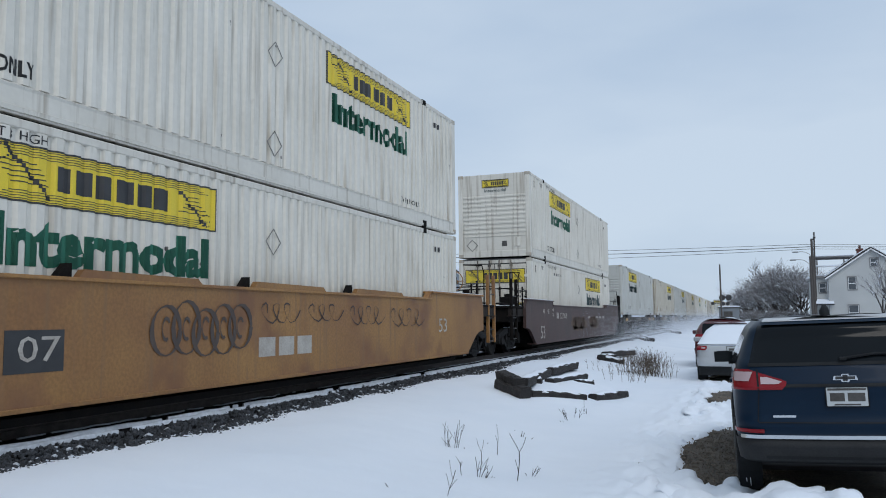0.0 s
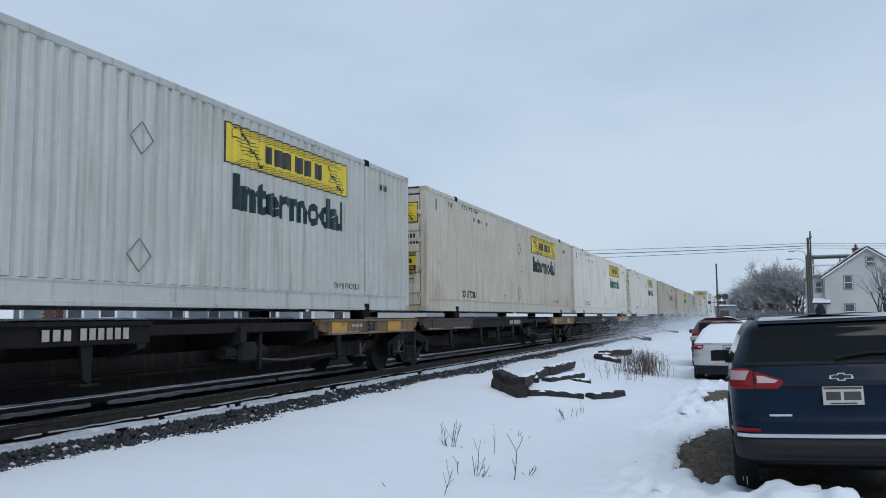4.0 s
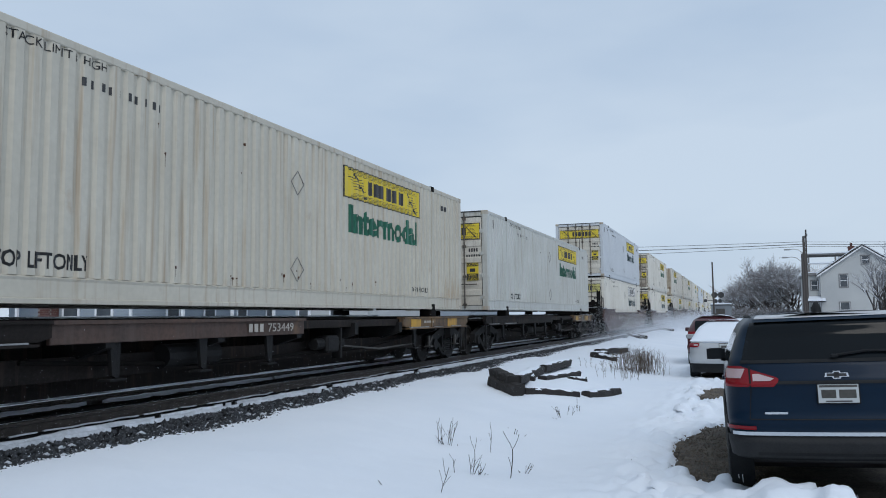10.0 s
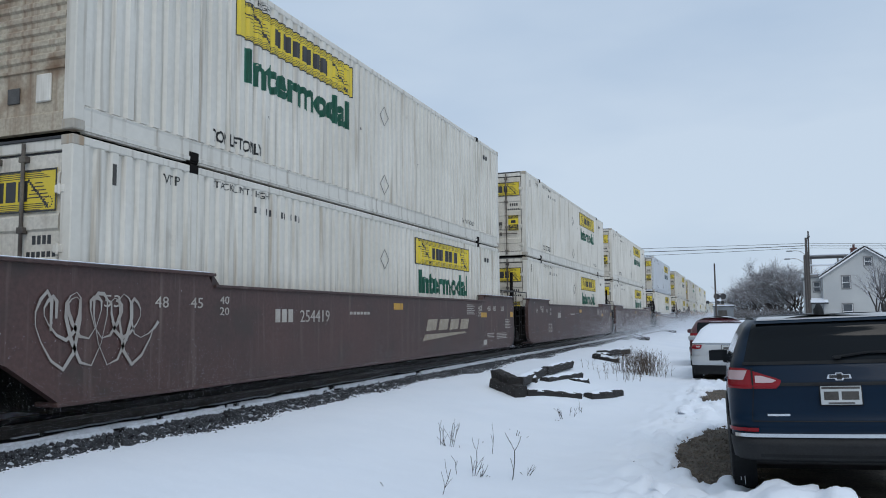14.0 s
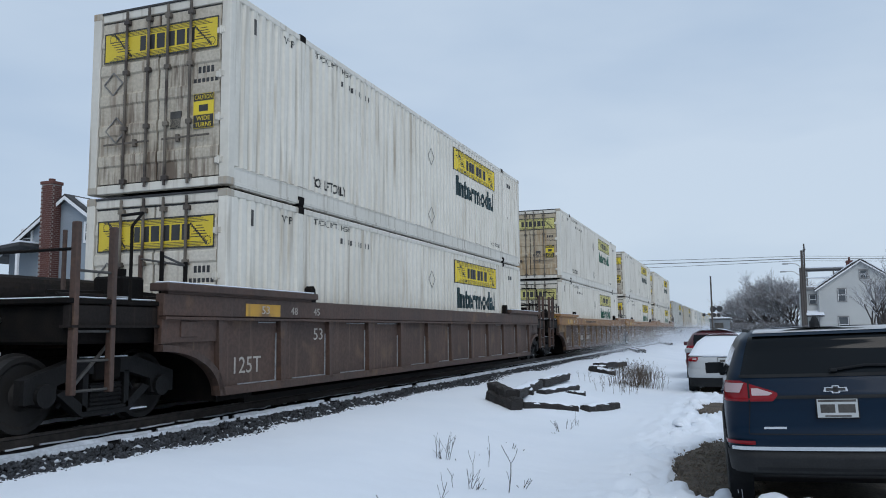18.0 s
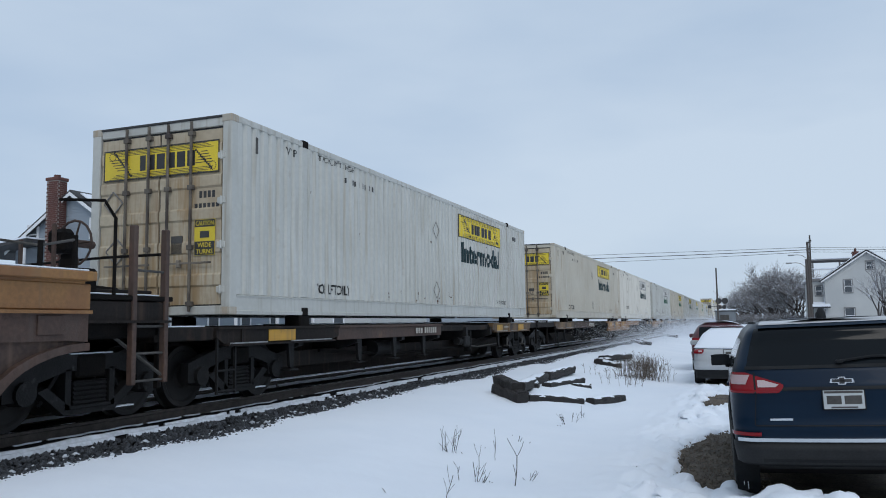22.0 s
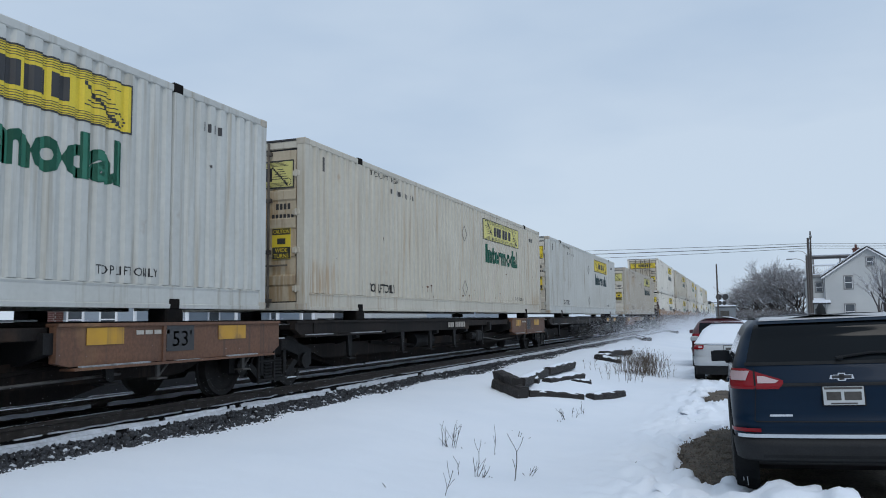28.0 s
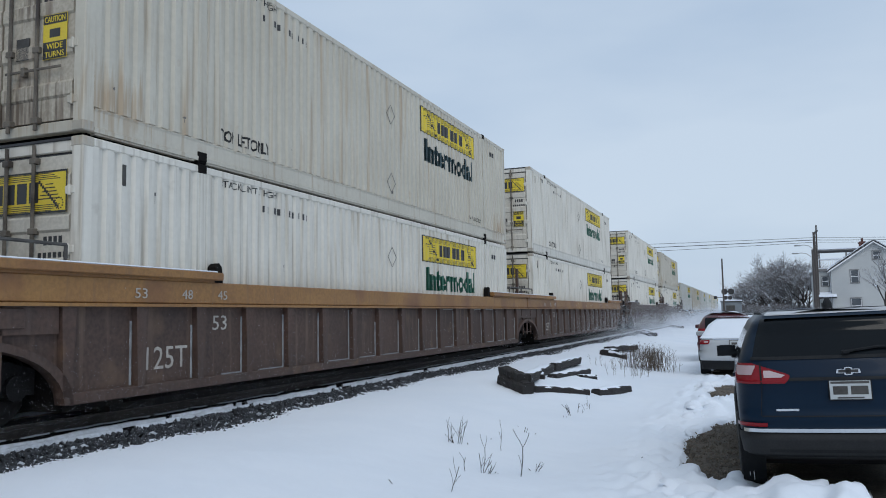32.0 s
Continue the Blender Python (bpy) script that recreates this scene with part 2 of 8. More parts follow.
TRUCK_STEEL = material("grimy_cast_steel", (0.012, 0.0115, 0.012), 0.7, second=(0.006, 0.006, 0.0065), scale=6, grain=0.3, bump=0.3, spec=0.3,
                       stains=(0.075, 0.072, 0.072), stain_scale=5.0, stain_cut=0.66)
RUST_ORANGE = material("rust_orange_car_paint", (0.17, 0.078, 0.04), 0.65, second=(0.11, 0.055, 0.034), scale=0.9, grain=0.25, grain_scale=22,
                       streak=(0.07, 0.04, 0.028), streak_cut=0.55, stains=(0.22, 0.12, 0.055), stain_scale=1.3, stain_cut=0.60, bump=0.2, vary=0.08)
FROST = material("frosted_steel", (0.42, 0.44, 0.46), 0.8, second=(0.20, 0.205, 0.21), scale=7, grain=0.3)


# ---- mesh helpers ----
class Shape:
    """Gathers boxes, tubes and sheets into one mesh."""

    def __init__(self):
        self.v, self.f = [], []

    def add(self, verts, faces):
        n = len(self.v)
        self.v += [tuple(p) for p in verts]
        self.f += [tuple(i + n for i in f) for f in faces]
        return self

    def box(self, x0, x1, y0, y1, z0, z1, c=0.0, m=None):
        """A box, with its edges chamfered by c."""
        if c <= 0:
            v = [(x, y, z) for x in (x0, x1) for y in (y0, y1) for z in (z0, z1)]
            f = [(0, 1, 3, 2), (4, 6, 7, 5), (0, 4, 5, 1), (2, 3, 7, 6), (0, 2, 6, 4), (1, 5, 7, 3)]
        else:
            v, ix = [], {}
            for i, x in enumerate((x0, x1)):
                for j, y in enumerate((y0, y1)):
                    for k, z in enumerate((z0, z1)):
                        sx, sy, sz = (1 - 2 * i) * c, (1 - 2 * j) * c, (1 - 2 * k) * c
                        for a, p in enumerate(((x, y + sy, z + sz), (x + sx, y, z + sz), (x + sx, y + sy, z))):
                            ix[i, j, k, a] = len(v)
                            v.append(p)
            f = []
            for i in (0, 1):
                q = [(i, 0, 0, 0), (i, 0, 1, 0), (i, 1, 1, 0), (i, 1, 0, 0)]
                f.append([ix[k] for k in (q if i == 0 else q[::-1])])
                q = [(0, i, 0, 1), (1, i, 0, 1), (1, i, 1, 1), (0, i, 1, 1)]
                f.append([ix[k] for k in (q if i == 0 else q[::-1])])
                q = [(0, 0, i, 2), (0, 1, i, 2), (1, 1, i, 2), (1, 0, i, 2)]
                f.append([ix[k] for k in (q if i == 0 else q[::-1])])
            for i in (0, 1):
                for j in (0, 1):
                    f.append([ix[i, j, 0, 0], ix[i, j, 1, 0], ix[i, j, 1, 1], ix[i, j, 0, 1]])
                    f.append([ix[i, 0, j, 0], ix[i, 1, j, 0], ix[i, 1, j, 2], ix[i, 0, j, 2]])
                    f.append([ix[0, i, j, 1], ix[1, i, j, 1], ix[1, i, j, 2], ix[0, i, j, 2]])
                    for k in (0, 1):
                        f.append([ix[i, j, k, a] for a in (0, 1, 2)])
        if m is not None:
            v = [tuple(m @ Vector(p)) for p in v]
        return self.add(v, f)

    def tube(self, a, b, r, n=8, r2=None, caps=True):
        a, b = Vector(a), Vector(b)
        d = (b - a).normalized()
        s = d.orthogonal().normalized()
        t = d.cross(s)
        ring = [(math.cos(2 * math.pi * i / n), math.sin(2 * math.pi * i / n)) for i in range(n)]
        v = [a + r * (c * s + e * t) for c, e in ring] + [b + (r if r2 is None else r2) * (c * s + e * t) for c, e in ring]
        f = [(i, (i + 1) % n, n + (i + 1) % n, n + i) for i in range(n)]
        if caps:
            f += [tuple(range(n - 1, -1, -1)), tuple(range(n, 2 * n))]
        return self.add(v, f)

    def path(self, points, r, n=6):
        """A tube of one piece along the points."""
        pts = [Vector(p) for p in points]
        rows, s = [], None
        for i, p in enumerate(pts):
            d = (pts[min(i + 1, len(pts) - 1)] - pts[max(i - 1, 0)]).normalized()
            s = d.orthogonal().normalized() if s is None else (s - d * s.dot(d)).normalized()
            t = d.cross(s)
            rows.append([p + r * (math.cos(2 * math.pi * k / n) * s + math.sin(2 * math.pi * k / n) * t) for k in range(n)])
        m = len(rows)
        f = [(i * n + k, i * n + (k + 1) % n, (i + 1) * n + (k + 1) % n, (i + 1) * n + k) for i in range(m - 1) for k in range(n)]
        f += [tuple(range(n - 1, -1, -1)), tuple(range((m - 1) * n, m * n))]
        return self.add([q for row in rows for q in row], f)

    def prism(self, outline, axis, a, b):
        """An outline of two coordinates, drawn out along an axis from a to b."""
        def at(p, d):
            q = list(p)
            q.insert(axis, d)
            return q
        n = len(outline)
        v = [at(p, a) for p in outline] + [at(p, b) for p in outline]
        f = [(i, (i + 1) % n, n + (i + 1) % n, n + i) for i in range(n)] + [tuple(range(n - 1, -1, -1)), tuple(range(n, 2 * n))]
        return self.add(v, f)

    def sheet(self, rows, thick=0.0, flip=False):
        """A grid of points, as one skin."""
        w = len(rows[0])
        f = []
        for i in range(len(rows) - 1):
            for j in range(w - 1):
                q = (i * w + j, i * w + j + 1, (i + 1) * w + j + 1, (i + 1) * w + j)
                f.append(q[::-1] if flip else q)
        return self.add([p for r in rows for p in r], f)

    def mesh(self, name, mat, smooth=False, fix=True):
        me = bpy.data.meshes.new(name)
        me.from_pydata(self.v, [], self.f)
        for m in (mat if isinstance(mat, (list, tuple)) else [mat]):
            me.materials.append(m)
        if fix:
            bm = bmesh.new()
            bm.from_mesh(me)
            bmesh.ops.recalc_face_normals(bm, faces=bm.faces)
            bm.to_mesh(me)
            bm.free()
        if smooth:
            me.shade_smooth()
        me.update()
        return me


def part(name, shape, mat, parent=None, label="", m=None, smooth=False):
    """One mesh object under a thing or a part. shape: a Shape, or a mesh that several parts share."""
    me = shape.mesh(name, mat, smooth) if isinstance(shape, Shape) else shape
    ob = new(name, me)
    if parent is not None:
        ob.parent = parent
    if m is not None:
        ob.matrix_basis = m
    if label:
        ob["label"] = label
    return ob


def thing(name, label, category, group="", m=None):
    ob = new(name)
    ob.empty_display_size = 0.2
    if m is not None:
        ob.matrix_basis = m
    return tagged(ob, label, category, group)


def lettering(body, height, mat, width=None, bold=0.0):
    """A mesh of flat letters in the xz plane, read from -y, from the origin to the right; width squeezes the line."""
    cu = bpy.data.curves.new("letters", "FONT")
    cu.body, cu.size, cu.resolution_u, cu.extrude = body, height * 1.38, 2, 0.002
    cu.offset = bold
    ob = bpy.data.objects.new("letters", cu)
    scene.collection.objects.link(ob)
    me = bpy.data.meshes.new_from_object(ob.evaluated_get(bpy.context.evaluated_depsgraph_get()))
    bpy.data.objects.remove(ob)
    xs = [v.co.x for v in me.vertices] or [0]
    k = (width / (max(xs) - min(xs))) if width else 1.0
    for v in me.vertices:
        v.co = ((v.co.x - min(xs)) * k, -v.co.z, v.co.y)
    me.materials.clear()
    me.materials.append(mat)
    me.update()
    return me


moving = []          # (thing, place along the train) of everything that rolls past
RAIL, TRACK, SPEED = 0.66, -8.05, 20.65
LONG, WIDE, HIGH = 16.154, 2.59, 2.90


# ---- containers ----
PITCH_RIB, DEEP = 0.2220, 0.038
SIDE0, SIDE1 = 0.14, LONG - 0.14
POSTS = (2.03, LONG - 2.03)
SILL, HEAD = 0.29, 2.80


def breaks(y0, y1):
    """The places along a side where the corrugation bends, with its depth there."""
    ys = {y0, y1}
    k = int((y0 - SIDE0) / PITCH_RIB) - 1
    while SIDE0 + k * PITCH_RIB < y1 + PITCH_RIB:
        b = SIDE0 + k * PITCH_RIB
        for o in (0.0, 0.098, 0.134, 0.186):
            if y0 < b + o < y1:
                ys.add(b + o)
        k += 1
    for p in POSTS:
        for o in (-0.075, -0.07, 0.07, 0.075):
            if y0 < p + o < y1:
                ys.add(p + o)
    return [(y, groove(y)) for y in sorted(ys)]


def groove(y):
    if y <= SIDE0 or y >= SIDE1 or any(abs(y - p) < 0.0725 for p in POSTS):
        return 0.0
    o = (y - SIDE0) % PITCH_RIB
    if o < 0.098:
        return 0.0
    if o < 0.134:
        return -DEEP * (o - 0.098) / 0.036
    if o < 0.186:
        return -DEEP
    return -DEEP * (PITCH_RIB - o) / 0.036


def draped(rects, lift=0.003):
    """Rectangles (y0, y1, z0, z1) painted onto the corrugated side."""
    s = Shape()
    for y0, y1, z0, z1 in rects:
        br = breaks(y0, y1)
        s.sheet([[(WIDE / 2 + g + lift, y, z) for y, g in br] for z in (z0, z1)], flip=True)
    return s


def draped_text(body, y, z, height, width, mat, lift=0.004, bold=0.0):
    """Letters painted onto the corrugated side, from y on."""
    me = lettering(body, height, mat, width, bold)
    bm = bmesh.new()
    bm.from_mesh(me)
    for v in bm.verts:
        v.co = (0.0, y + v.co.x, z + v.co.z)
    for yy, g in breaks(y, y + width):
        bmesh.ops.bisect_plane(bm, geom=bm.verts[:] + bm.edges[:] + bm.faces[:], plane_co=(0, yy, 0), plane_no=(0, 1, 0))
    for v in bm.verts:
        v.co.x = WIDE / 2 + groove(v.co.y) + lift
    bm.to_mesh(me)
    bm.free()
    me.update()
    return me


cache = {}


def shared(key, make):
    if key not in cache:
        cache[key] = make()
    return cache[key]


def side_shape(sign):
    br = [(y, g) for y, g in breaks(SIDE0, SIDE1)]
    outline = [(sign * (WIDE / 2 + g), y) for y, g in br] + [(sign * (WIDE / 2 + g - 0.03), y) for y, g in br[::-1]]
    return Shape().prism(outline, 2, SILL, HEAD)


def low_rail(sign):
    x = sign * WIDE / 2
    return Shape().prism([(x, 0.0), (x + sign * 0.006, 0.05), (x - sign * 0.012, 0.06), (x - sign * 0.012, SILL - 0.05), (x + sign * 0.002, SILL - 0.02),
                          (x - sign * 0.02, SILL), (x - sign * 0.12, SILL), (x - sign * 0.12, 0)], 1, 0.16, LONG - 0.16)


def door_leaf(sign):
    """One leaf of the door end, with raised horizontal ribs."""
    x0, x1 = (0.018, 1.112) if sign > 0 else (-1.112, -0.018)
    out = [(0.075, 0.15), (0.03, 0.15)]
    for z in (0.50, 0.98, 1.46, 1.94, 2.40):
        out += [(0.03, z - 0.10), (0.008, z - 0.07), (0.008, z + 0.07), (0.03, z + 0.10)]
    return Shape().prism(out + [(0.03, 2.705), (0.075, 2.705)], 0, x0, x1)


BANNER = (2.06, 2.66)


def brand_board(y0, y1, z0, z1):
    """The dark shapes on a banner: border, scroll lines, and plain blocks in place of its name."""
    w, h = y1 - y0, z1 - z0
    b = 0.022
    r = [(y0, y1, z0, z0 + b), (y0, y1, z1 - b, z1), (y0, y0 + b, z0 + b, z1 - b), (y1 - b, y1, z0 + b, z1 - b)]
    for i in range(4):
        for zz in (z0 + h * (0.06 + 0.045 * i), z1 - h * (0.06 + 0.045 * i)):
            r.append((y0 + w * (0.05 + 0.02 * i), y1 - w * (0.05 + 0.02 * (3 - i)), zz - 0.004, zz + 0.004))
    for i in range(5):
        zz = z0 + h * (0.34 + 0.085 * i)
        r.append((y0 + w * (0.05 + 0.018 * (4 - i)), y0 + w * (0.2 + 0.012 * (4 - i)), zz - 0.006, zz + 0.006))
        r.append((y1 - w * (0.2 - 0.012 * i), y1 - w * (0.05 + 0.012 * i), zz - 0.006, zz + 0.006))
    for i in range(14):
        t = i / 13
        ya, yb = y0 + w * (0.09 + 0.15 * t), y1 - w * (0.24 - 0.17 * t)
        zz = z1 - h * (0.08 + 0.78 * t)
        r.append((ya, ya + w * 0.013, zz - h * 0.04, zz + h * 0.04))
        if t > 0.2:
            r.append((yb, yb + w * 0.013, zz - h * 0.04, zz + h * 0.04))
    for i in range(12):
        a = 2 * math.pi * i / 12
        for yc, zc in ((y0 + w * 0.075, z1 - h * 0.22), (y1 - w * 0.06, z0 + h * 0.2)):
            yy, zz = yc + w * 0.028 * math.cos(a), zc + h * 0.13 * math.sin(a)
            r.append((yy, yy + w * 0.008, zz, zz + h * 0.035))
    return r


def brand_blocks(y0, y1, z0, z1):
    w, h = y1 - y0, z1 - z0
    r, at = [], y0 + w * 0.27
    for wide in (0.05, 0.062, 0.07, 0.07, 0.07, 0.066):
        r.append((at, at + w * wide, z0 + h * 0.28, z0 + h * 0.73))
        at += w * (wide + 0.017)
    return r


def flat_rects(rects, y, dy=-0.003):
    """Rectangles (x0, x1, z0, z1) as thin plates on an end face at y."""
    s = Shape()
    for x0, x1, z0, z1 in rects:
        s.box(x0, x1, min(y, y + dy), max(y, y + dy), z0, z1)
    return s


def code_bars(rng, y, z, n, high, wide, gap):
    return [(y + i * (wide + gap), y + i * (wide + gap) + wide * rng.choice((0.55, 0.8, 1.0)), z, z + high) for i in range(n)]


count = [0]


def container(u, base, paint="clean", nose_near=False, banner="yellow", text="green", door="clean", small=True, turned=False, rust=0,
              low_text=True, stacked=False, plain=False, label=None, serial=""):
    """A 53-foot ribbed box whose near end lies at u along the train; base: the height of its floor."""
    count[0] += 1
    rng = random.Random(count[0])
    words = {"clean": "white", "dull": "weathered dull white", "cream": "cream-white", "dirty": "rust-streaked dirty white", "grey": "pale grey-white"}[paint]
    board = {"yellow": "a yellow banner", "pale": "a faded yellow banner", "white": "a white outlined banner"}[banner]
    ob = thing("freight_container", label or f"{words} ribbed steel container with {board}", "container", "freight containers")
    mat = WHITE[paint]
    door_mat = {"dirty": DOOR_DIRT, "tan": DOOR_TAN}.get(door, DOOR_CLEAN)
    for s in (1, -1):
        part("side_panel", shared(("side", s, paint), lambda: side_shape(s).mesh("side_panel", mat)), None, ob)
        part("bottom_rail", shared(("low", s, paint), lambda: low_rail(s).mesh("bottom_rail", mat)), None, ob)
        part("top_rail", shared(("top", s, paint), lambda: Shape().box(s * WIDE / 2 - 0.05 - 0.05 * (s > 0) + 0.05, s * WIDE / 2 + 0.05 - 0.05 * (s > 0), 0.16, LONG - 0.16, HEAD, HIGH, 0.012)
                                .mesh("top_rail", mat)), None, ob)
        for y in POSTS if s > 0 else ():
            part("lift_post", shared(("lp", paint), lambda: Shape().box(-0.06, 0.004, -0.062, 0.062, SILL, HEAD, 0.004).mesh("lift_post", mat)), None, ob,
                 m=pose(s * (WIDE / 2 + 0.001), y, 0, 0, 0, 0 if s > 0 else 180))
            for z in (0.0, HIGH - 0.125):
                part("lift_fitting", shared("fit", lambda: Shape().box(-0.16, 0.006, -0.09, 0.09, 0, 0.125, 0.01).mesh("lift_fitting", STEEL_DARK)), None, ob,
                     m=pose(s * (WIDE / 2 + 0.003), y, z + (0.02 if z else -0.004), 0, 0, 0 if s > 0 else 180))
    for y in (0.0, LONG - 0.16):
        for s in (1, -1):
            part("corner_post", shared(("cp", s, paint), lambda: Shape().box(min(s * 1.135, s * 1.295), max(s * 1.135, s * 1.295), 0, 0.16, 0.1, 2.8, 0.012)
                                       .mesh("corner_post", mat)), None, ob, m=pose(0, y, 0))
            for z in (0.0, 2.785) if s > 0 or y == 0 else ():
                part("corner_casting", shared("cc", lambda: Shape().box(-0.09, 0.09, 0, 0.17, 0, 0.118, 0.012).mesh("corner_casting", WHITE["dirty"])),
                     None, ob, m=pose(s * 1.209, y - 0.003 + (0.0 if y == 0 else -0.002), z - 0.002 if z == 0 else z))
    part("roof", shared(("roof", paint), lambda: Shape().box(-1.24, 1.24, 0.1, LONG - 0.1, 2.83, 2.87).mesh("roof", mat)), None, ob)
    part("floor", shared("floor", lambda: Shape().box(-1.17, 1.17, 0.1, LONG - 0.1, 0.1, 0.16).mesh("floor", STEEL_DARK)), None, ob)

    # the door end and the nose end, each in a space whose -y looks outwards
    dm = pose(0, 0, 0) if not nose_near else pose(0, LONG, 0, 0, 0, 180)
    nm = pose(0, LONG, 0, 0, 0, 180) if not nose_near else pose(0, 0, 0)
    part("door_sill", shared(("dsl", paint), lambda: Shape().box(-1.13, 1.13, 0.02, 0.14, 0, 0.13, 0.01).mesh("door_sill", mat)), None, ob, m=dm)
    part("door_header", shared(("dhd", paint), lambda: Shape().box(-1.13, 1.13, 0.02, 0.14, 2.74, 2.895, 0.01).mesh("door_header", mat)), None, ob, m=dm)
    part("door_gasket", shared("gasket", lambda: Shape().box(-1.135, 1.135, 0.06, 0.1, 0.12, 2.75).box(-1.2, 1.2, 0.002, 0.06, 2.862, 2.898, 0.006).mesh("door_gasket", BLACK_VINYL)), None, ob, m=dm)
    if not nose_near:
        for s in (1, -1):
            leaf = part("door", shared(("door", s, door), lambda: door_leaf(s).mesh("door", door_mat)), None, ob, m=dm)
            for x in (0.18, 0.60):
                part("lock_rod", shared("rod", lambda: rod_shape().mesh("lock_rod", ROD_STEEL)), None, leaf, m=pose(s * x, 0, 0))
            part("door_handle", shared(("handle", s), lambda: Shape().box(min(s * 0.12, s * 0.98), max(s * 0.12, s * 0.98), -0.035, -0.02, 0.735, 0.765, 0.004)
                                       .box(s * 0.4 - 0.03, s * 0.4 + 0.03, -0.04, 0.02, 0.69, 0.80, 0.005).mesh("door_handle", ROD_STEEL)), None, leaf)
            for z in (0.36, 1.0, 1.64, 2.3) if not plain and s > 0 else ():
                part("hinge", shared(("hinge", paint), lambda: Shape().box(-0.07, 0.07, -0.012, 0.03, -0.045, 0.045, 0.008).tube((0, -0.012, -0.06), (0, -0.012, 0.06), 0.018, 6)
                                     .mesh("hinge", mat)), None, leaf, m=pose(s * 1.13, 0, z))
        bm_ = {"yellow": YELLOW, "pale": YELLOW_PALE, "white": VINYL_WHITE}[banner if banner != "white" else rng.choice(("pale", "white"))]
        x0, x1 = -1.06, 1.08
        sign = part("door_banner", shared(("db", bm_.name), lambda: Shape().box(x0, x1, 0.0065, 0.0095, 2.06, 2.54).mesh("door_banner", bm_)), None, ob)
        part("brand_shape", shared("dbb", lambda: flat_rects(brand_blocks(x0 + 0.12, x1 + 0.12, 2.04, 2.56) + brand_board(x0, x1, 2.06, 2.54), 0.0065, -0.0015)
                                   .mesh("brand_shape", BLACK_VINYL)), None, sign)
        part("serial_mark", flat_rects([(0.72 + 0.075 * i, 0.77 + 0.075 * i, 1.70, 1.80) for i in range(4)]
                                       + ([] if serial else [(0.64 + 0.075 * i, 0.69 + 0.075 * i, 1.52, 1.62) for i in range(6)]), 0.03), BLACK_VINYL, ob)["kind"] = "stuff"
        if serial:
            part("serial_text", lettering(serial, 0.1, BLACK_VINYL, 0.44), None, ob, m=pose(0.64, 0.027, 1.52))["kind"] = "stuff"
        if door != "plain":
            st = part("warning_sticker", shared("stk", lambda: Shape().box(0.66, 1.02, 0.006, 0.011, 0.86, 1.38).mesh("warning_sticker", YELLOW)), None, ob,
                      "yellow and black warning sticker")
            part("sticker_band", shared("stb", lambda: Shape().box(0.665, 1.015, 0.004, 0.0058, 1.27, 1.375).box(0.665, 1.015, 0.004, 0.0058, 0.865, 1.06).box(0.76, 0.92, 0.004, 0.0058, 1.11, 1.21)
                                       .mesh("sticker_band", BLACK_VINYL)), None, st)
            part("sticker_text", shared("stt", lambda: lettering("CAUTION", 0.07, YELLOW, 0.31)), None, st, m=pose(0.685, 0.002, 1.29))
            part("sticker_text", shared("stw", lambda: lettering("WIDE", 0.07, YELLOW, 0.24)), None, st, m=pose(0.72, 0.002, 0.975))
            part("sticker_text", shared("stn", lambda: lettering("TURNS", 0.07, YELLOW, 0.29)), None, st, m=pose(0.695, 0.002, 0.88))
            part("inspection_plate", shared("ins", lambda: Shape().box(0.24, 0.44, 0.008, 0.028, 0.9, 1.16, 0.003).mesh("inspection_plate", STEEL_GREY)), None, ob)
            for x, z, r in ((-0.78, 0.98, 0.2), (-0.86, 1.72, 0.18)):
                part("placard_holder", shared(("pl", r), lambda: diamond(r).mesh("placard_holder", PLACARD)), None, ob, m=pose(x, 0.01, z))
    else:
        # the plain nose end, with raised horizontal ribs, its small banner and its word
        nose = part("nose_panel", shared(("nose", paint, door), lambda: nose_shape().mesh("nose_panel", NOSE_DIRT if door == "tan" else mat)), None, ob)
        sm = part("nose_banner", shared("nb", lambda: Shape().box(-0.42, 0.55, 0.012, 0.018, 2.42, 2.70).mesh("nose_banner", YELLOW)), None, ob)
        part("brand_shape", shared("nbb", lambda: flat_rects(brand_blocks(-0.34, 0.6, 2.42, 2.70) + brand_board(-0.42, 0.55, 2.42, 2.70), 0.012, -0.002)
                                   .mesh("brand_shape", BLACK_VINYL)), None, sm)
        part("nose_text", shared("nt", lambda: lettering("Intermodal", 0.11, CHARCOAL, 0.78)), None, ob, m=pose(-0.33, 0.014, 2.27))["kind"] = "stuff"
        part("serial_mark", flat_rects(code_bars(rng, -0.36, 1.9, 9, 0.09, 0.065, 0.03), 0.032), BLACK_VINYL, ob)
        part("inspection_plate", shared("ins2", lambda: Shape().box(0.28, 0.46, 0.012, 0.03, 0.36, 0.54, 0.003).mesh("inspection_plate", STEEL_GREY)), None, ob)
        part("vent_cover", shared("vent", lambda: Shape().box(0.72, 0.94, 0.0, 0.03, 0.34, 0.66, 0.01).mesh("vent_cover", mat)), None, ob)
        part("placard_holder", shared(("pl", 0.2), lambda: diamond(0.2).mesh("placard_holder", PLACARD)), None, ob, m=pose(-0.8, 0.025, 0.42))
    if nose_near:
        part("door", shared(("fardoor", door), lambda: Shape().box(-1.14, 1.14, 0.03, 0.075, 0.14, 2.72).mesh("door", door_mat)), None, ob, m=dm)
    else:
        part("nose_panel", shared(("farnose", paint), lambda: Shape().box(-1.13, 1.13, 0.03, 0.1, 0.01, 2.89).mesh("nose_panel", mat)), None, ob, m=nm)

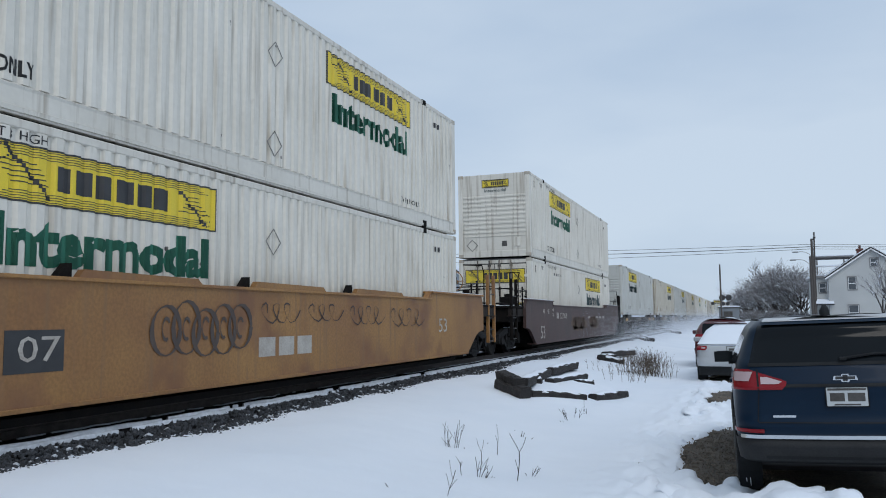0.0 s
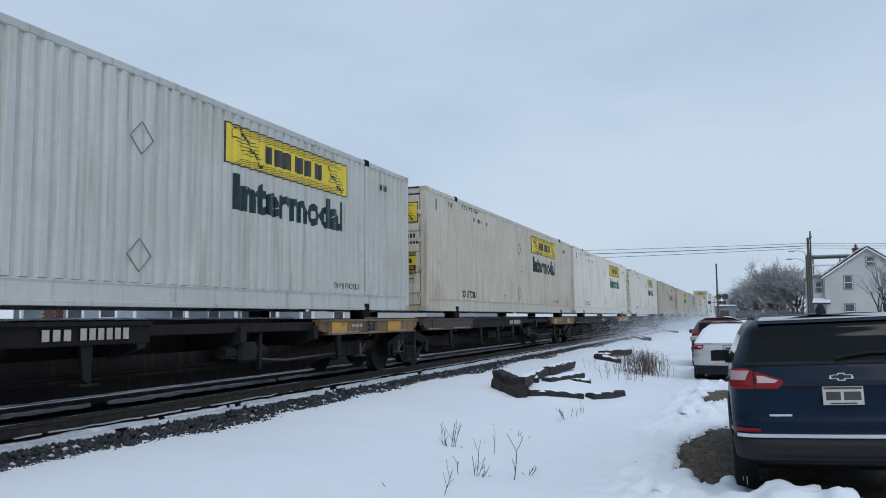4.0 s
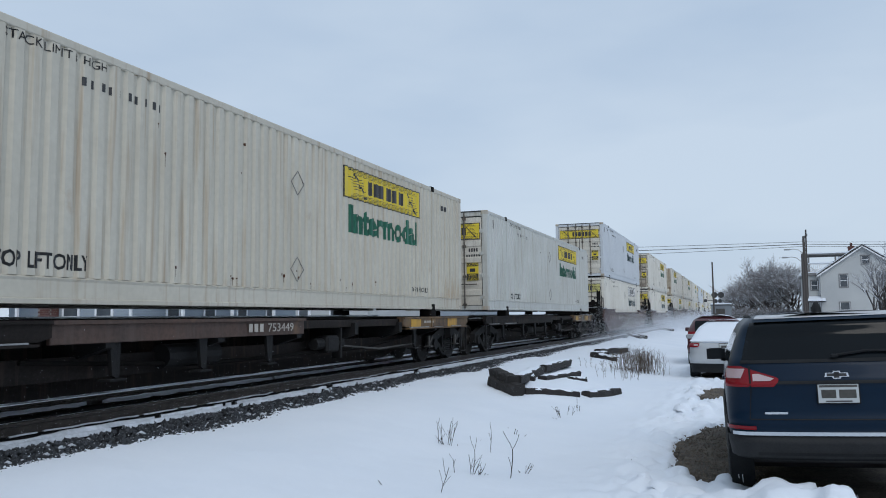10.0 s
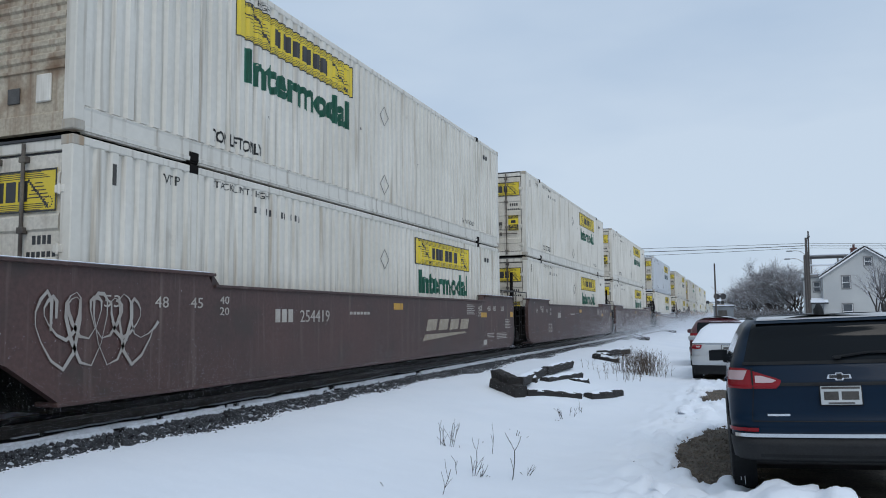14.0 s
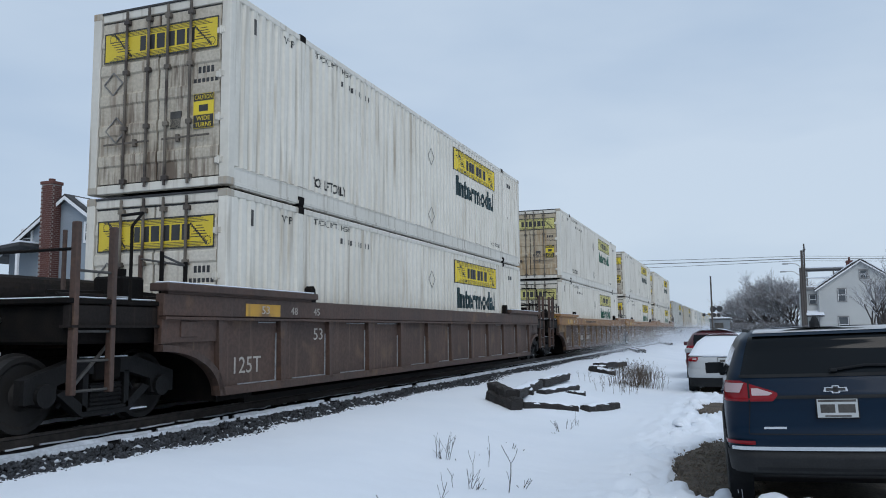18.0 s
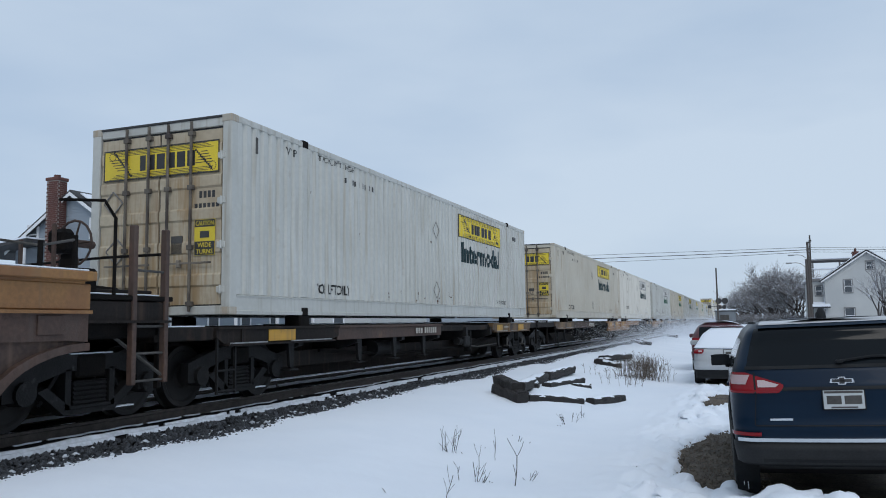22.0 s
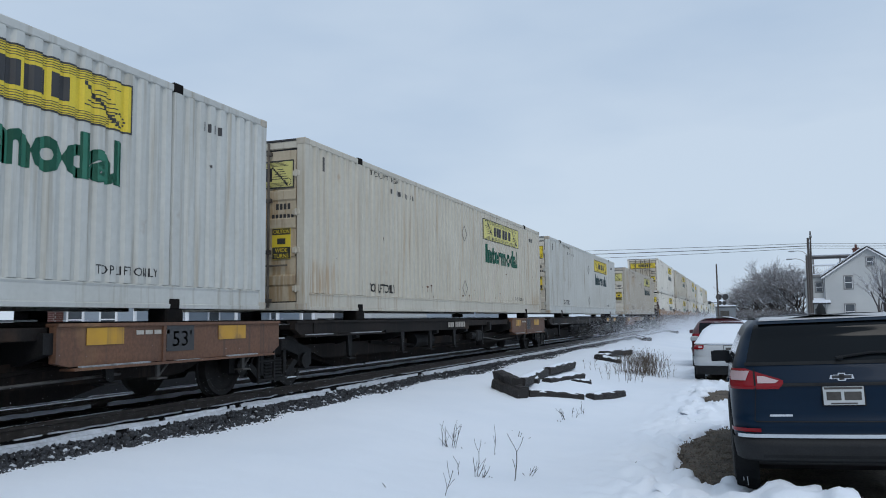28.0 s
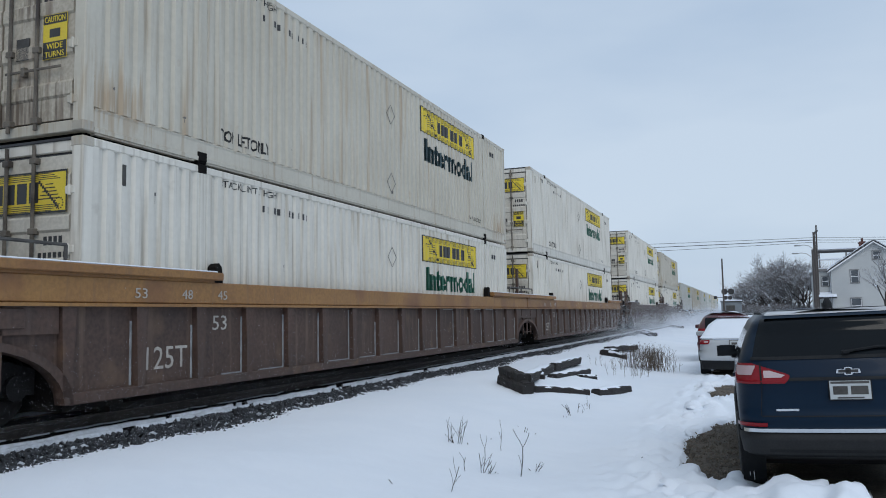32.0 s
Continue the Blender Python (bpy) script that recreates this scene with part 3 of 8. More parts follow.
    # what is painted on the side that faces the road
    y0, y1 = (LONG - 6.5, LONG - 2.85) if not nose_near else (2.95, 6.6)
    bmat = {"yellow": YELLOW, "pale": YELLOW_PALE, "white": VINYL_WHITE}[banner]
    sign = part("side_banner", shared(("sb", bmat.name, nose_near), lambda: draped([(y0, y1, *BANNER)], 0.003).mesh("side_banner", bmat, fix=False)), None, ob)
    part("brand_shape", shared(("sbb", nose_near), lambda: draped(brand_blocks(y0, y1, *BANNER) + brand_board(y0, y1, *BANNER), 0.0055)
                               .mesh("brand_shape", BLACK_VINYL, fix=False)), None, sign)
    tmat = {"green": GREEN_VINYL, "black": CHARCOAL}[text]
    part("side_text", shared(("st", text, nose_near), lambda: draped_text("Intermodal", y0 + 0.22, 1.45, 0.49, 3.3, tmat, bold=0.034)), None, ob)["kind"] = "stuff"
    part("lift_text", shared(("tlo", low_text), lambda: draped_text("TOP LIFT ONLY", 2.42, 0.37 if low_text else 0.60, 0.17, 1.2, BLACK_VINYL, bold=0.006)), None, ob)["kind"] = "stuff"
    if plain:
        moving.append((ob, u, base))
        return ob
    part("lift_text", shared("tlo2", lambda: draped_text("TOP LIFT ONLY", LONG - 3.35, 0.38, 0.11, 1.0, BLACK_VINYL)), None, ob)["kind"] = "stuff"
    part("stack_text", shared("stk3", lambda: draped_text("STACK LIMIT 3 HIGH", 2.45, 2.685, 0.10, 1.35, BLACK_VINYL)), None, ob)["kind"] = "stuff"
    if rng.random() < 0.6:
        part("notice_text", shared("vtp", lambda: draped_text("VTP", 1.45, 2.58, 0.13, 0.3, BLACK_VINYL)), None, ob)["kind"] = "stuff"
    if nose_near:
        pass
    elif serial:
        part("serial_mark", draped(code_bars(rng, 3.45, 2.44, 4, 0.11, 0.06, 0.07), 0.004).mesh("serial_mark", BLACK_VINYL, fix=False), None, ob)["kind"] = "stuff"
        part("serial_text", draped_text(serial, 4.15, 2.44, 0.11, 0.85, BLACK_VINYL), None, ob)["kind"] = "stuff"
    else:
        part("serial_mark", draped(code_bars(rng, 3.45, 2.44, 10, 0.10, 0.05, 0.09), 0.004).mesh("serial_mark", BLACK_VINYL, fix=False), None, ob)["kind"] = "stuff"
    part("serial_mark", draped(code_bars(rng, LONG - 1.5, 2.42, 4, 0.12, 0.07, 0.04), 0.004).mesh("serial_mark", BLACK_VINYL, fix=False), None, ob)["kind"] = "stuff"
    for z in (0.62, 2.05):
        part("placard_holder", shared("plside", lambda: diamond(0.2, side=True).mesh("placard_holder", PLACARD)), None, ob, m=pose(WIDE / 2 + 0.002, LONG - 8.15 if not nose_near else 8.0, z))
    part("document_clip", shared("clip", lambda: Shape().box(-0.02, 0.008, -0.03, 0.03, 0, 0.25, 0.004).mesh("document_clip", STEEL_GREY)), None, ob, m=pose(WIDE / 2, 0.62, 2.42))
    if stacked:
        for s in (1,):
            part("bottom_lip", shared(("lip", s, paint), lambda: Shape().box(1.18, 1.272, 2.15, LONG - 2.15, -0.026, 0.004, 0.008).box(1.18, 1.268, 0.2, 1.9, -0.02, 0.004, 0.008)
                                      .box(1.18, 1.268, LONG - 1.9, LONG - 0.2, -0.02, 0.004, 0.008).mesh("bottom_lip", mat)), None, ob)
            for y in POSTS:
                part("stacking_lock", shared("slock", lambda: Shape().box(-0.09, 0.09, -0.09, 0.09, -0.036, 0.004, 0.012).mesh("stacking_lock", STEEL_DARK)), None, ob, m=pose(s * 1.2, y, 0))
    # dents and rust spots
    spots = []
    for i in range(5 + 16 * rust):
        low = rng.random() < 0.55
        y, z = rng.gauss(LONG * 0.48, 1.8) if low and rust else rng.uniform(0.3, LONG - 0.4), rng.uniform(0.32, 0.6) if low else rng.uniform(0.32, 2.4)
        w, h = (rng.uniform(0.02, 0.065), rng.uniform(0.03, 0.14)) if rust > 1 else (rng.uniform(0.012, 0.04), rng.uniform(0.02, 0.06))
        y = max(0.2, min(LONG - 0.3, y))
        spots.append((y, y + w, z, z + h))
        spots.append((y - 0.3 * w, y + 0.7 * w, z + 0.3 * h, z + 0.8 * h))
        if rng.random() < 0.6:
            spots.append((y + 0.3 * w, y + 0.5 * w, max(0.3, z - rng.uniform(0.03, 0.16)), z))
    part("rust_spot", draped(spots, 0.0035).mesh("rust_spot", RUST_SPOT if rust else SCUFF, fix=False), None, ob)["kind"] = "stuff"
    moving.append((ob, u, base))
    return ob


def rod_shape():
    s = Shape().tube((0, -0.022, 0.05), (0, -0.022, 2.84), 0.022, 8)
    for z in (0.16, 0.98, 1.86, 2.66):
        s.box(-0.05, 0.05, -0.045, 0.03, z - 0.035, z + 0.035, 0.006)
    return s


def diamond(r, side=False):
    w = 0.012
    s = Shape()
    for i in range(4):
        a, b = math.pi / 2 * i, math.pi / 2 * (i + 1)
        p, q = (r * math.cos(a), r * math.sin(a)), (r * math.cos(b), r * math.sin(b))
        if side:
            s.tube((0.004, *p), (0.004, *q), w * 0.6, 4)
        else:
            s.tube((p[0], 0, p[1]), (q[0], 0, q[1]), w, 4)
    return s


def nose_shape():
    out = [(0.1, 0.0), (0.01, 0.0), (0.01, 0.2), (0.03, 0.22), (0.03, 0.70), (0.006, 0.71), (0.006, 0.74), (0.03, 0.75)]
    for i in range(9):
        z = 0.86 + 0.155 * i
        out += [(0.03, z - 0.05), (0.006, z - 0.025), (0.006, z + 0.025), (0.03, z + 0.05)]
    return Shape().prism(out + [(0.03, 2.89), (0.1, 2.89)], 0, -1.13, 1.13)


RUST_SPOT = material("rust_spots", (0.13, 0.05, 0.02), 0.8, second=(0.07, 0.03, 0.02), scale=12, grain=0.3)
SCUFF = material("dark_scuffs", (0.2, 0.19, 0.18), 0.7, second=(0.1, 0.09, 0.09), scale=12)


# ---- rail cars: y = 0 lies at the near end of the box they carry, z = 0 at the rail head ----
def wheel_shape():
    """Axle and both wheels as one turned piece."""
    half = [(0.0, 0.08), (0.60, 0.08), (0.62, 0.16), (0.635, 0.30), (0.635, 0.455), (0.665, 0.455), (0.675, 0.425), (0.79, 0.415), (0.79, 0.36), (0.765, 0.33), (0.77, 0.17), (0.80, 0.13), (0.86, 0.12), (0.87, 0.0)]
    prof = [(-x, r) for x, r in half[::-1]] + half[1:]
    n = 28
    return Shape().sheet([[(x, r * math.cos(2 * math.pi * i / n), r * math.sin(2 * math.pi * i / n)) for i in range(n + 1)] for x, r in prof])


def side_frame_shape(s):
    x0, x1 = (0.94, 1.08) if s > 0 else (-1.08, -0.94)
    sh = Shape()
    sh.prism([(-1.15, 0.34), (-1.15, 0.60), (-0.95, 0.66), (-0.45, 0.80), (0.45, 0.80), (0.95, 0.66), (1.15, 0.60), (1.15, 0.34), (0.75, 0.34), (0.72, 0.52),
              (0.36, 0.62), (-0.36, 0.62), (-0.72, 0.52), (-0.75, 0.34)], 0, x0, x1)
    sh.prism([(-0.72, 0.42), (-0.36, 0.14), (0.36, 0.14), (0.72, 0.42), (0.60, 0.46), (0.30, 0.24), (-0.30, 0.24), (-0.60, 0.46)], 0, x0, x1)
    for y in (-0.90, 0.90):
        sh.tube((x0 - 0.02, y, 0.42), (x1 + 0.05, y, 0.42), 0.13, 12)
    sh.box(x0, x1, -0.36, -0.28, 0.2, 0.64).box(x0, x1, 0.28, 0.36, 0.2, 0.64)
    return sh


def spring_shape(s):
    x = 1.01 * s
    sh = Shape()
    edge = [(0.075 if k % 2 else 0.05, 0.235 + 0.025 * k) for k in range(12)]
    return sh.prism([(x + w, z) for w, z in edge] + [(x - w, z) for w, z in edge[::-1]], 1, -0.24, 0.24)


def truck(car, y):
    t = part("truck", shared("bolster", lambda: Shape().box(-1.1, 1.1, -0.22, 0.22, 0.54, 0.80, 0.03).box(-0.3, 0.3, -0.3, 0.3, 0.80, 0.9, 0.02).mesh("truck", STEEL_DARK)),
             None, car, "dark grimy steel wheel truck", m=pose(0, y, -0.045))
    for s in (1, -1):
        part("side_frame", shared(("sf", s), lambda: side_frame_shape(s).mesh("side_frame", TRUCK_STEEL)), None, t)
        part("spring_nest", shared(("sn", s), lambda: spring_shape(s).mesh("spring_nest", TRUCK_STEEL)), None, t)
    for d in (-0.9, 0.9):
        part("wheelset", shared("wheel", lambda: wheel_shape().mesh("wheelset", WHEEL_STEEL)), None, t, m=pose(0, d, 0.42))
    part("frame_snow", shared("tsnow", lambda: Shape().box(0.95, 1.07, -0.30, 0.34, 0.802, 0.816, 0.004).box(0.97, 1.07, 0.36, 0.70, 0.155, 0.17, 0.004).mesh("frame_snow", SNOW)), None, t)["kind"] = "stuff"
    part("brake_lever", shared("blev", lambda: Shape().tube((0.98, -0.62, 0.26), (0.98, -0.30, 0.70), 0.022, 6).tube((0.98, 0.62, 0.26), (0.98, 0.30, 0.70), 0.022, 6)
                               .box(0.99, 1.10, -0.30, 0.30, 0.20, 0.235, 0.006).mesh("brake_lever", TRUCK_STEEL)), None, t)


WHEEL_STEEL = material("wheel_steel", (0.012, 0.011, 0.011), 0.7, metal=0.1, second=(0.022, 0.019, 0.017), scale=7, grain=0.2)


def coupler(car, y0, y1):
    part("coupler", Shape().box(-0.12, 0.12, min(y0, y1), max(y0, y1), 0.7, 0.95, 0.02).box(-0.2, 0.2, y1 - 0.18, y1 + 0.18, 0.66, 1.0, 0.05), STEEL_DARK, car)


def ladder(car, x, y, z0, z1, mat, wide=0.42):
    """A side ladder, its rungs facing outwards."""
    sh = Shape()
    for d in (-wide / 2, wide / 2):
        sh.box(x, x + 0.03, y + d - 0.02, y + d + 0.02, z0, z1)
    z = z0 + 0.08
    while z < z1:
        sh.tube((x + 0.03, y - wide / 2, z), (x + 0.03, y + wide / 2, z), 0.014, 6)
        z += 0.3
    part("ladder", sh, STEEL_DARK if mat is STEEL_GREY else mat, car)


def brake_wheel(car, y, z, mat, r=0.28):
    sh = Shape()
    pts = [(0.35 + r * math.cos(a), y, z + r * math.sin(a)) for a in [2 * math.pi * i / 16 for i in range(17)]]
    sh.path(pts, 0.016, 6)
    for i in range(5):
        a = 2 * math.pi * i / 5
        sh.tube((0.35, y, z), (0.35 + r * math.cos(a), y, z + r * math.sin(a)), 0.013, 5)
    sh.tube((0.35, y - 0.05, z), (0.35, y + 0.3, z), 0.05, 8)
    part("brake_wheel", sh, mat, car, "round spoked hand-brake wheel")


def platform_gear(car, y0, y1, mat, far=False, tank=True, brake=False):
    """Deck, tall end ladders, pipes, brake stand and air tank over the truck at one end."""
    mid = (y0 + y1) / 2
    out = y1 if far else y0
    d = -1 if far else 1
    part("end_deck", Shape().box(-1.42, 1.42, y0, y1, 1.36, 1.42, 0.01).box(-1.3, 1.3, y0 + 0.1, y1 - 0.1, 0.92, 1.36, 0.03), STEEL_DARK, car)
    part("deck_beam", Shape().box(1.3, 1.4, y0 + 0.05, y1 - 0.05, 1.12, 1.35, 0.01).box(1.26, 1.44, y0 + 0.05, y1 - 0.05, 1.10, 1.13), GRIME, car)
    part("deck_snow", Shape().box(-1.2, 1.34, y0 + 0.15, y1 - 0.15, 1.424, 1.442, 0.008), SNOW, car)
    stile = shared(("stile", mat.name), lambda: Shape().box(1.34, 1.43, -0.035, 0.035, 0.38, 2.25, 0.01).mesh("ladder_stile", mat))
    for y in (out + 0.12 * d, out + 0.66 * d):
        part("ladder_stile", stile, None, car, m=pose(0, y, 0))
    for z in (0.42, 0.74, 1.06, 1.38, 1.72):
        part("ladder_rung", shared("rung", lambda: Shape().tube((1.39, -0.27, 0), (1.39, 0.27, 0), 0.016, 6).mesh("ladder_rung", STEEL_GREY)), None, car, m=pose(0, out + 0.39 * d, z))
    part("ladder_brace", Shape().tube((1.38, out + 0.12 * d, 0.45), (1.2, out + 1.05 * d, 1.12), 0.022, 6), STEEL_GREY, car)
    for x, y, z in ((1.36, out + 1.5 * d, 2.05), (1.36, out + 1.95 * d, 1.95), (0.4, out + 0.9 * d, 2.3), (0.4, out + 2.2 * d, 2.1), (-0.6, out + 0.5 * d, 2.2)):
        part("guard_post", Shape().box(x - 0.022, x + 0.022, y - 0.022, y + 0.022, 1.3, z, 0.006), mat if x < 1 else STEEL_DARK, car)
    part("hand_rail", Shape().path([(1.36, out + 1.5 * d, 2.0), (1.36, out + 1.95 * d, 1.9), (0.4, out + 2.2 * d, 2.05)], 0.016, 6), STEEL_GREY, car)
    part("hand_rail", Shape().path([(1.36, out + 0.1 * d, 1.95), (0.4, out + 0.1 * d, 1.95), (-1.2, out + 0.1 * d, 1.9)], 0.018, 6), STEEL_DARK, car)
    part("grab_iron", Shape().path([(1.38, out + 0.95 * d, 1.42), (1.38, out + 0.95 * d, 2.3), (1.38, out + 1.12 * d, 2.48), (0.9, out + 1.3 * d, 2.5)], 0.02, 6), STEEL_DARK, car)
    part("pipe_run", Shape().path([(0.9, y0 + 0.2, 1.5), (0.9, mid - 0.3, 1.52), (0.7, mid, 1.58), (0.7, y1 - 0.2, 1.52)], 0.03, 6), STEEL_DARK, car)
    part("pipe_run", Shape().path([(1.15, y0 + 0.1, 1.47), (1.15, y1 - 0.1, 1.48)], 0.022, 6), GRIME, car)
    part("hose", Shape().path([(0.35, out + 0.1 * d, 1.2), (0.4, out - 0.25 * d, 1.0), (0.4, out - 0.5 * d, 0.72), (0.35, out - 0.75 * d, 0.62)], 0.028, 7), BLACK_VINYL, car, smooth=True)
    part("valve_box", Shape().box(0.75, 1.2, out + 1.2 * d - 0.2, out + 1.2 * d + 0.2, 1.42, 1.72, 0.03).tube((0.95, out + 1.2 * d, 1.72), (0.95, out + 1.2 * d, 1.82), 0.1, 10), STEEL_DARK, car)
    if tank:
        part("air_tank", Shape().tube((-0.45, y0 + 0.45, 1.62), (-0.45, y1 - 0.5, 1.62), 0.16, 14).tube((-0.45, y1 - 0.5, 1.62), (-0.45, y1 - 0.38, 1.62), 0.16, 14, 0.05)
             .tube((-0.45, y0 + 0.45, 1.62), (-0.45, y0 + 0.33, 1.62), 0.16, 14, 0.05), GRIME, car)
        part("tank_bracket", Shape().box(-0.6, -0.3, mid - 0.4, mid + 0.4, 1.42, 1.48, 0.02), STEEL_DARK, car)
        part("angle_cock", Shape().tube((1.2, out + 0.95 * d, 1.2), (1.2, out + 0.95 * d, 1.46), 0.06, 10).tube((1.2, out + 0.85 * d, 1.44), (1.2, out + 1.1 * d, 1.44), 0.035, 8), FROST, car, "frosted white valve")
    if brake:
        brake_wheel(car, out + 0.55 * d, 2.1, mat)
        part("brake_stand", Shape().box(0.27, 0.43, out + 0.62 * d - 0.08, out + 0.62 * d + 0.08, 1.4, 2.1, 0.03).box(0.2, 0.5, out + 0.75 * d - 0.1, out + 0.75 * d + 0.1, 1.95, 2.25, 0.05), STEEL_DARK, car)


SIDE_X = 1.5
W_LOW, W_TOP, W_END = 0.20, 1.52, 1.70


def well_outline(a, b, W_TOP=W_TOP, W_END=W_END):
    """The side of a well car: deep between the trucks, cut away over them."""
    foot = lambda e: [(0.25, W_LOW), (0.9, 0.62), (1.15, 0.7), (e, 0.74)] if e > 1.2 else [(e - 0.3, W_LOW), (e - 0.08, 0.36), (e, 0.62)]
    return ([(LONG + y, z) for y, z in foot(b)] + [(LONG + b, W_END - 0.28), (LONG + b - 0.15, W_END), (LONG - 2.1, W_END), (LONG - 2.2, W_TOP), (2.2, W_TOP), (2.1, W_END), (0.15 - a, W_END), (-a, W_END - 0.28)]
            + [(-y, z) for y, z in foot(a)[::-1]])


def well_car(u, ribbed, color, near, far, marks=(), low=False, art=(), label=None, trim=None):
    """A double-stack well car or unit. near, far: what lies beyond the box at either end ("free": own truck and coupler, "joint": a shared truck)."""
    mat = {"brown": BROWN, "ochre": OCHRE, "rust": RUSTY}[color]
    top = trim if trim and u > 400 else mat
    post = OCHRE_GRIME if 400 < u < 430 else RUSTY
    car = thing("well_car", label or ("brown steel double-stack well car with smooth sides" if not ribbed else "weathered ochre and rust-brown well car with ribbed sides"),
                "rail car", "rail cars of the train")
    a, b = (1.5, 1.5) if ribbed else (1.5 if near == "free" else 0.75, 1.5 if far == "free" else 0.75)
    W_TOP, W_END = (1.52, 1.70) if ribbed else (1.17, 1.33) if low else (1.50, 1.64)
    for s in (1, -1):
        x0, x1 = (SIDE_X - 0.10, SIDE_X) if s > 0 else (-SIDE_X, -SIDE_X + 0.10)
        if not ribbed:
            side = part("side_wall", shared(("well", s, color, low, a, b), lambda: Shape().prism(well_outline(a, b, W_TOP, W_END), 0, x0, x1).mesh("side_wall", mat)), None, car)
            part("top_flange", shared(("wfl", s, color, low), lambda: Shape().box(min(s * 1.38, s * 1.54), max(s * 1.38, s * 1.54), 2.22, LONG - 2.22, W_TOP - 0.03, W_TOP + 0.012, 0.008)
                                      .mesh("top_flange", mat)), None, side)
            part("bottom_flange", shared(("wbf", s, color), lambda: Shape().box(min(s * 1.2, s * 1.52), max(s * 1.2, s * 1.52), -0.3, LONG + 0.25, W_LOW - 0.03, W_LOW + 0.02, 0.008)
                                         .mesh("bottom_flange", mat)), None, side)
            for y0, y1 in ((0.0 - a + 0.1, 2.2), (LONG - 2.2, LONG + b - 0.1)):
                part("end_plate", shared(("wep", s, color, y0, y1, low), lambda: Shape().box(min(s * 1.3, s * 1.56), max(s * 1.3, s * 1.56), y0, y1, W_END - 0.02, W_END + 0.02, 0.008)
                                         .prism([(y1 - 0.02, W_END + 0.02), (y1 + 0.16 if y0 < 3 else y1 + 0.02, W_END - 0.14), (y1 - 0.02, W_END - 0.14)] if y0 < 3 else
                                                [(y0 + 0.02, W_END + 0.02), (y0 - 0.16, W_END - 0.14), (y0 + 0.02, W_END - 0.14)], 0, min(s * 1.36, s * 1.5), max(s * 1.36, s * 1.5))
                                         .mesh("end_plate", mat)), None, side)
                part("plate_snow", shared(("wps", s, y0, y1, low), lambda: Shape().box(min(s * 1.36, s * 1.53), max(s * 1.36, s * 1.53), y0 + 0.06, y1 - 0.1, W_END + 0.022, W_END + 0.036, 0.006)
                                          .mesh("plate_snow", SNOW)), None, side)
        else:
            xi0, xi1 = (SIDE_X - 0.14, SIDE_X - 0.08) if s > 0 else (-SIDE_X + 0.08, -SIDE_X + 0.14)
            arch = [(1.5 - 1.15 * math.cos(math.pi / 2 * k / 8), W_LOW - 0.01 + 0.62 * math.sin(math.pi / 2 * k / 8)) for k in range(9)]
            side = part("side_wall", shared(("rw", s), lambda: Shape().prism([(LONG + y, z) for y, z in arch] + [(LONG + b, 0.81), (LONG + b, 1.3), (-a, 1.3), (-a, 0.81)] + [(-y, z) for y, z in arch[::-1]],
                                            0, xi0, xi1).mesh("side_wall", PANEL)), None, car)
            part("top_chord", shared(("rtc", s, top.name), lambda: Shape().box(min(s * 1.36, s * 1.5), max(s * 1.36, s * 1.5), -a, LONG + b, 1.24, W_TOP, 0.012)
                                     .box(min(s * 1.36, s * 1.53), max(s * 1.36, s * 1.53), -a, LONG + b, 1.2, 1.235).mesh("top_chord", top)), None, side)
            part("bottom_chord", shared(("rbc", s), lambda: Shape().box(min(s * 1.36, s * 1.5), max(s * 1.36, s * 1.5), -0.3, LONG + 0.25, W_LOW - 0.02, W_LOW + 0.10, 0.01)
                                        .mesh("bottom_chord", RUSTY)), None, side)
            for e, sg in enumerate((-1, 1)):
                end = LONG if sg > 0 else 0.0
                rim = [(end + sg * (1.5 - 1.15 * math.cos(math.pi / 2 * k / 8)), W_LOW - 0.01 + 0.62 * math.sin(math.pi / 2 * k / 8)) for k in range(9)]
                inner = [(end + sg * (1.5 - 1.27 * math.cos(math.pi / 2 * k / 8)), W_LOW - 0.01 + 0.70 * math.sin(math.pi / 2 * k / 8)) for k in range(9)]
                part("end_brace", shared(("reb", s, e), lambda: Shape().prism(rim + inner[::-1], 0, min(s * 1.36, s * 1.5), max(s * 1.36, s * 1.5)).mesh("end_brace", post)), None, side)
                part("end_panel", shared(("repn", s, e, post.name), lambda: Shape().prism([(end + sg * 0.42, 0.92), (end + sg * 1.2, 0.92), (end + sg * 1.5, 0.90), (end + sg * 1.5, 1.235), (end + sg * 0.42, 1.235)],
                                         0, min(s * 1.40, s * 1.47), max(s * 1.40, s * 1.47)).box(min(s * 1.46, s * 1.49), max(s * 1.46, s * 1.49), end + sg * 1.0 - 0.16, end + sg * 1.0 + 0.16, 0.98, 1.18, 0.006).mesh("end_panel", post)), None, side)
            count_ = 17 if u > 460 else 12
            for i in range(count_) if s > 0 else ():
                y = -0.32 + i * (LONG + 0.64) / (count_ - 1)
                part("side_post", shared(("post", s, post.name), lambda: Shape().prism([(-0.055, 0.26), (0.055, 0.26), (0.10, 1.22), (-0.09, 1.22)], 0, min(s * 1.40, s * 1.5), max(s * 1.40, s * 1.5))
                                         .mesh("side_post", post)), None, side, m=pose(0, y, 0))
            if s > 0:
                part("frost_edge", shared(("frost", count_), lambda: frost_shape(count_).mesh("frost_edge", FROST)), None, side)["kind"] = "stuff"
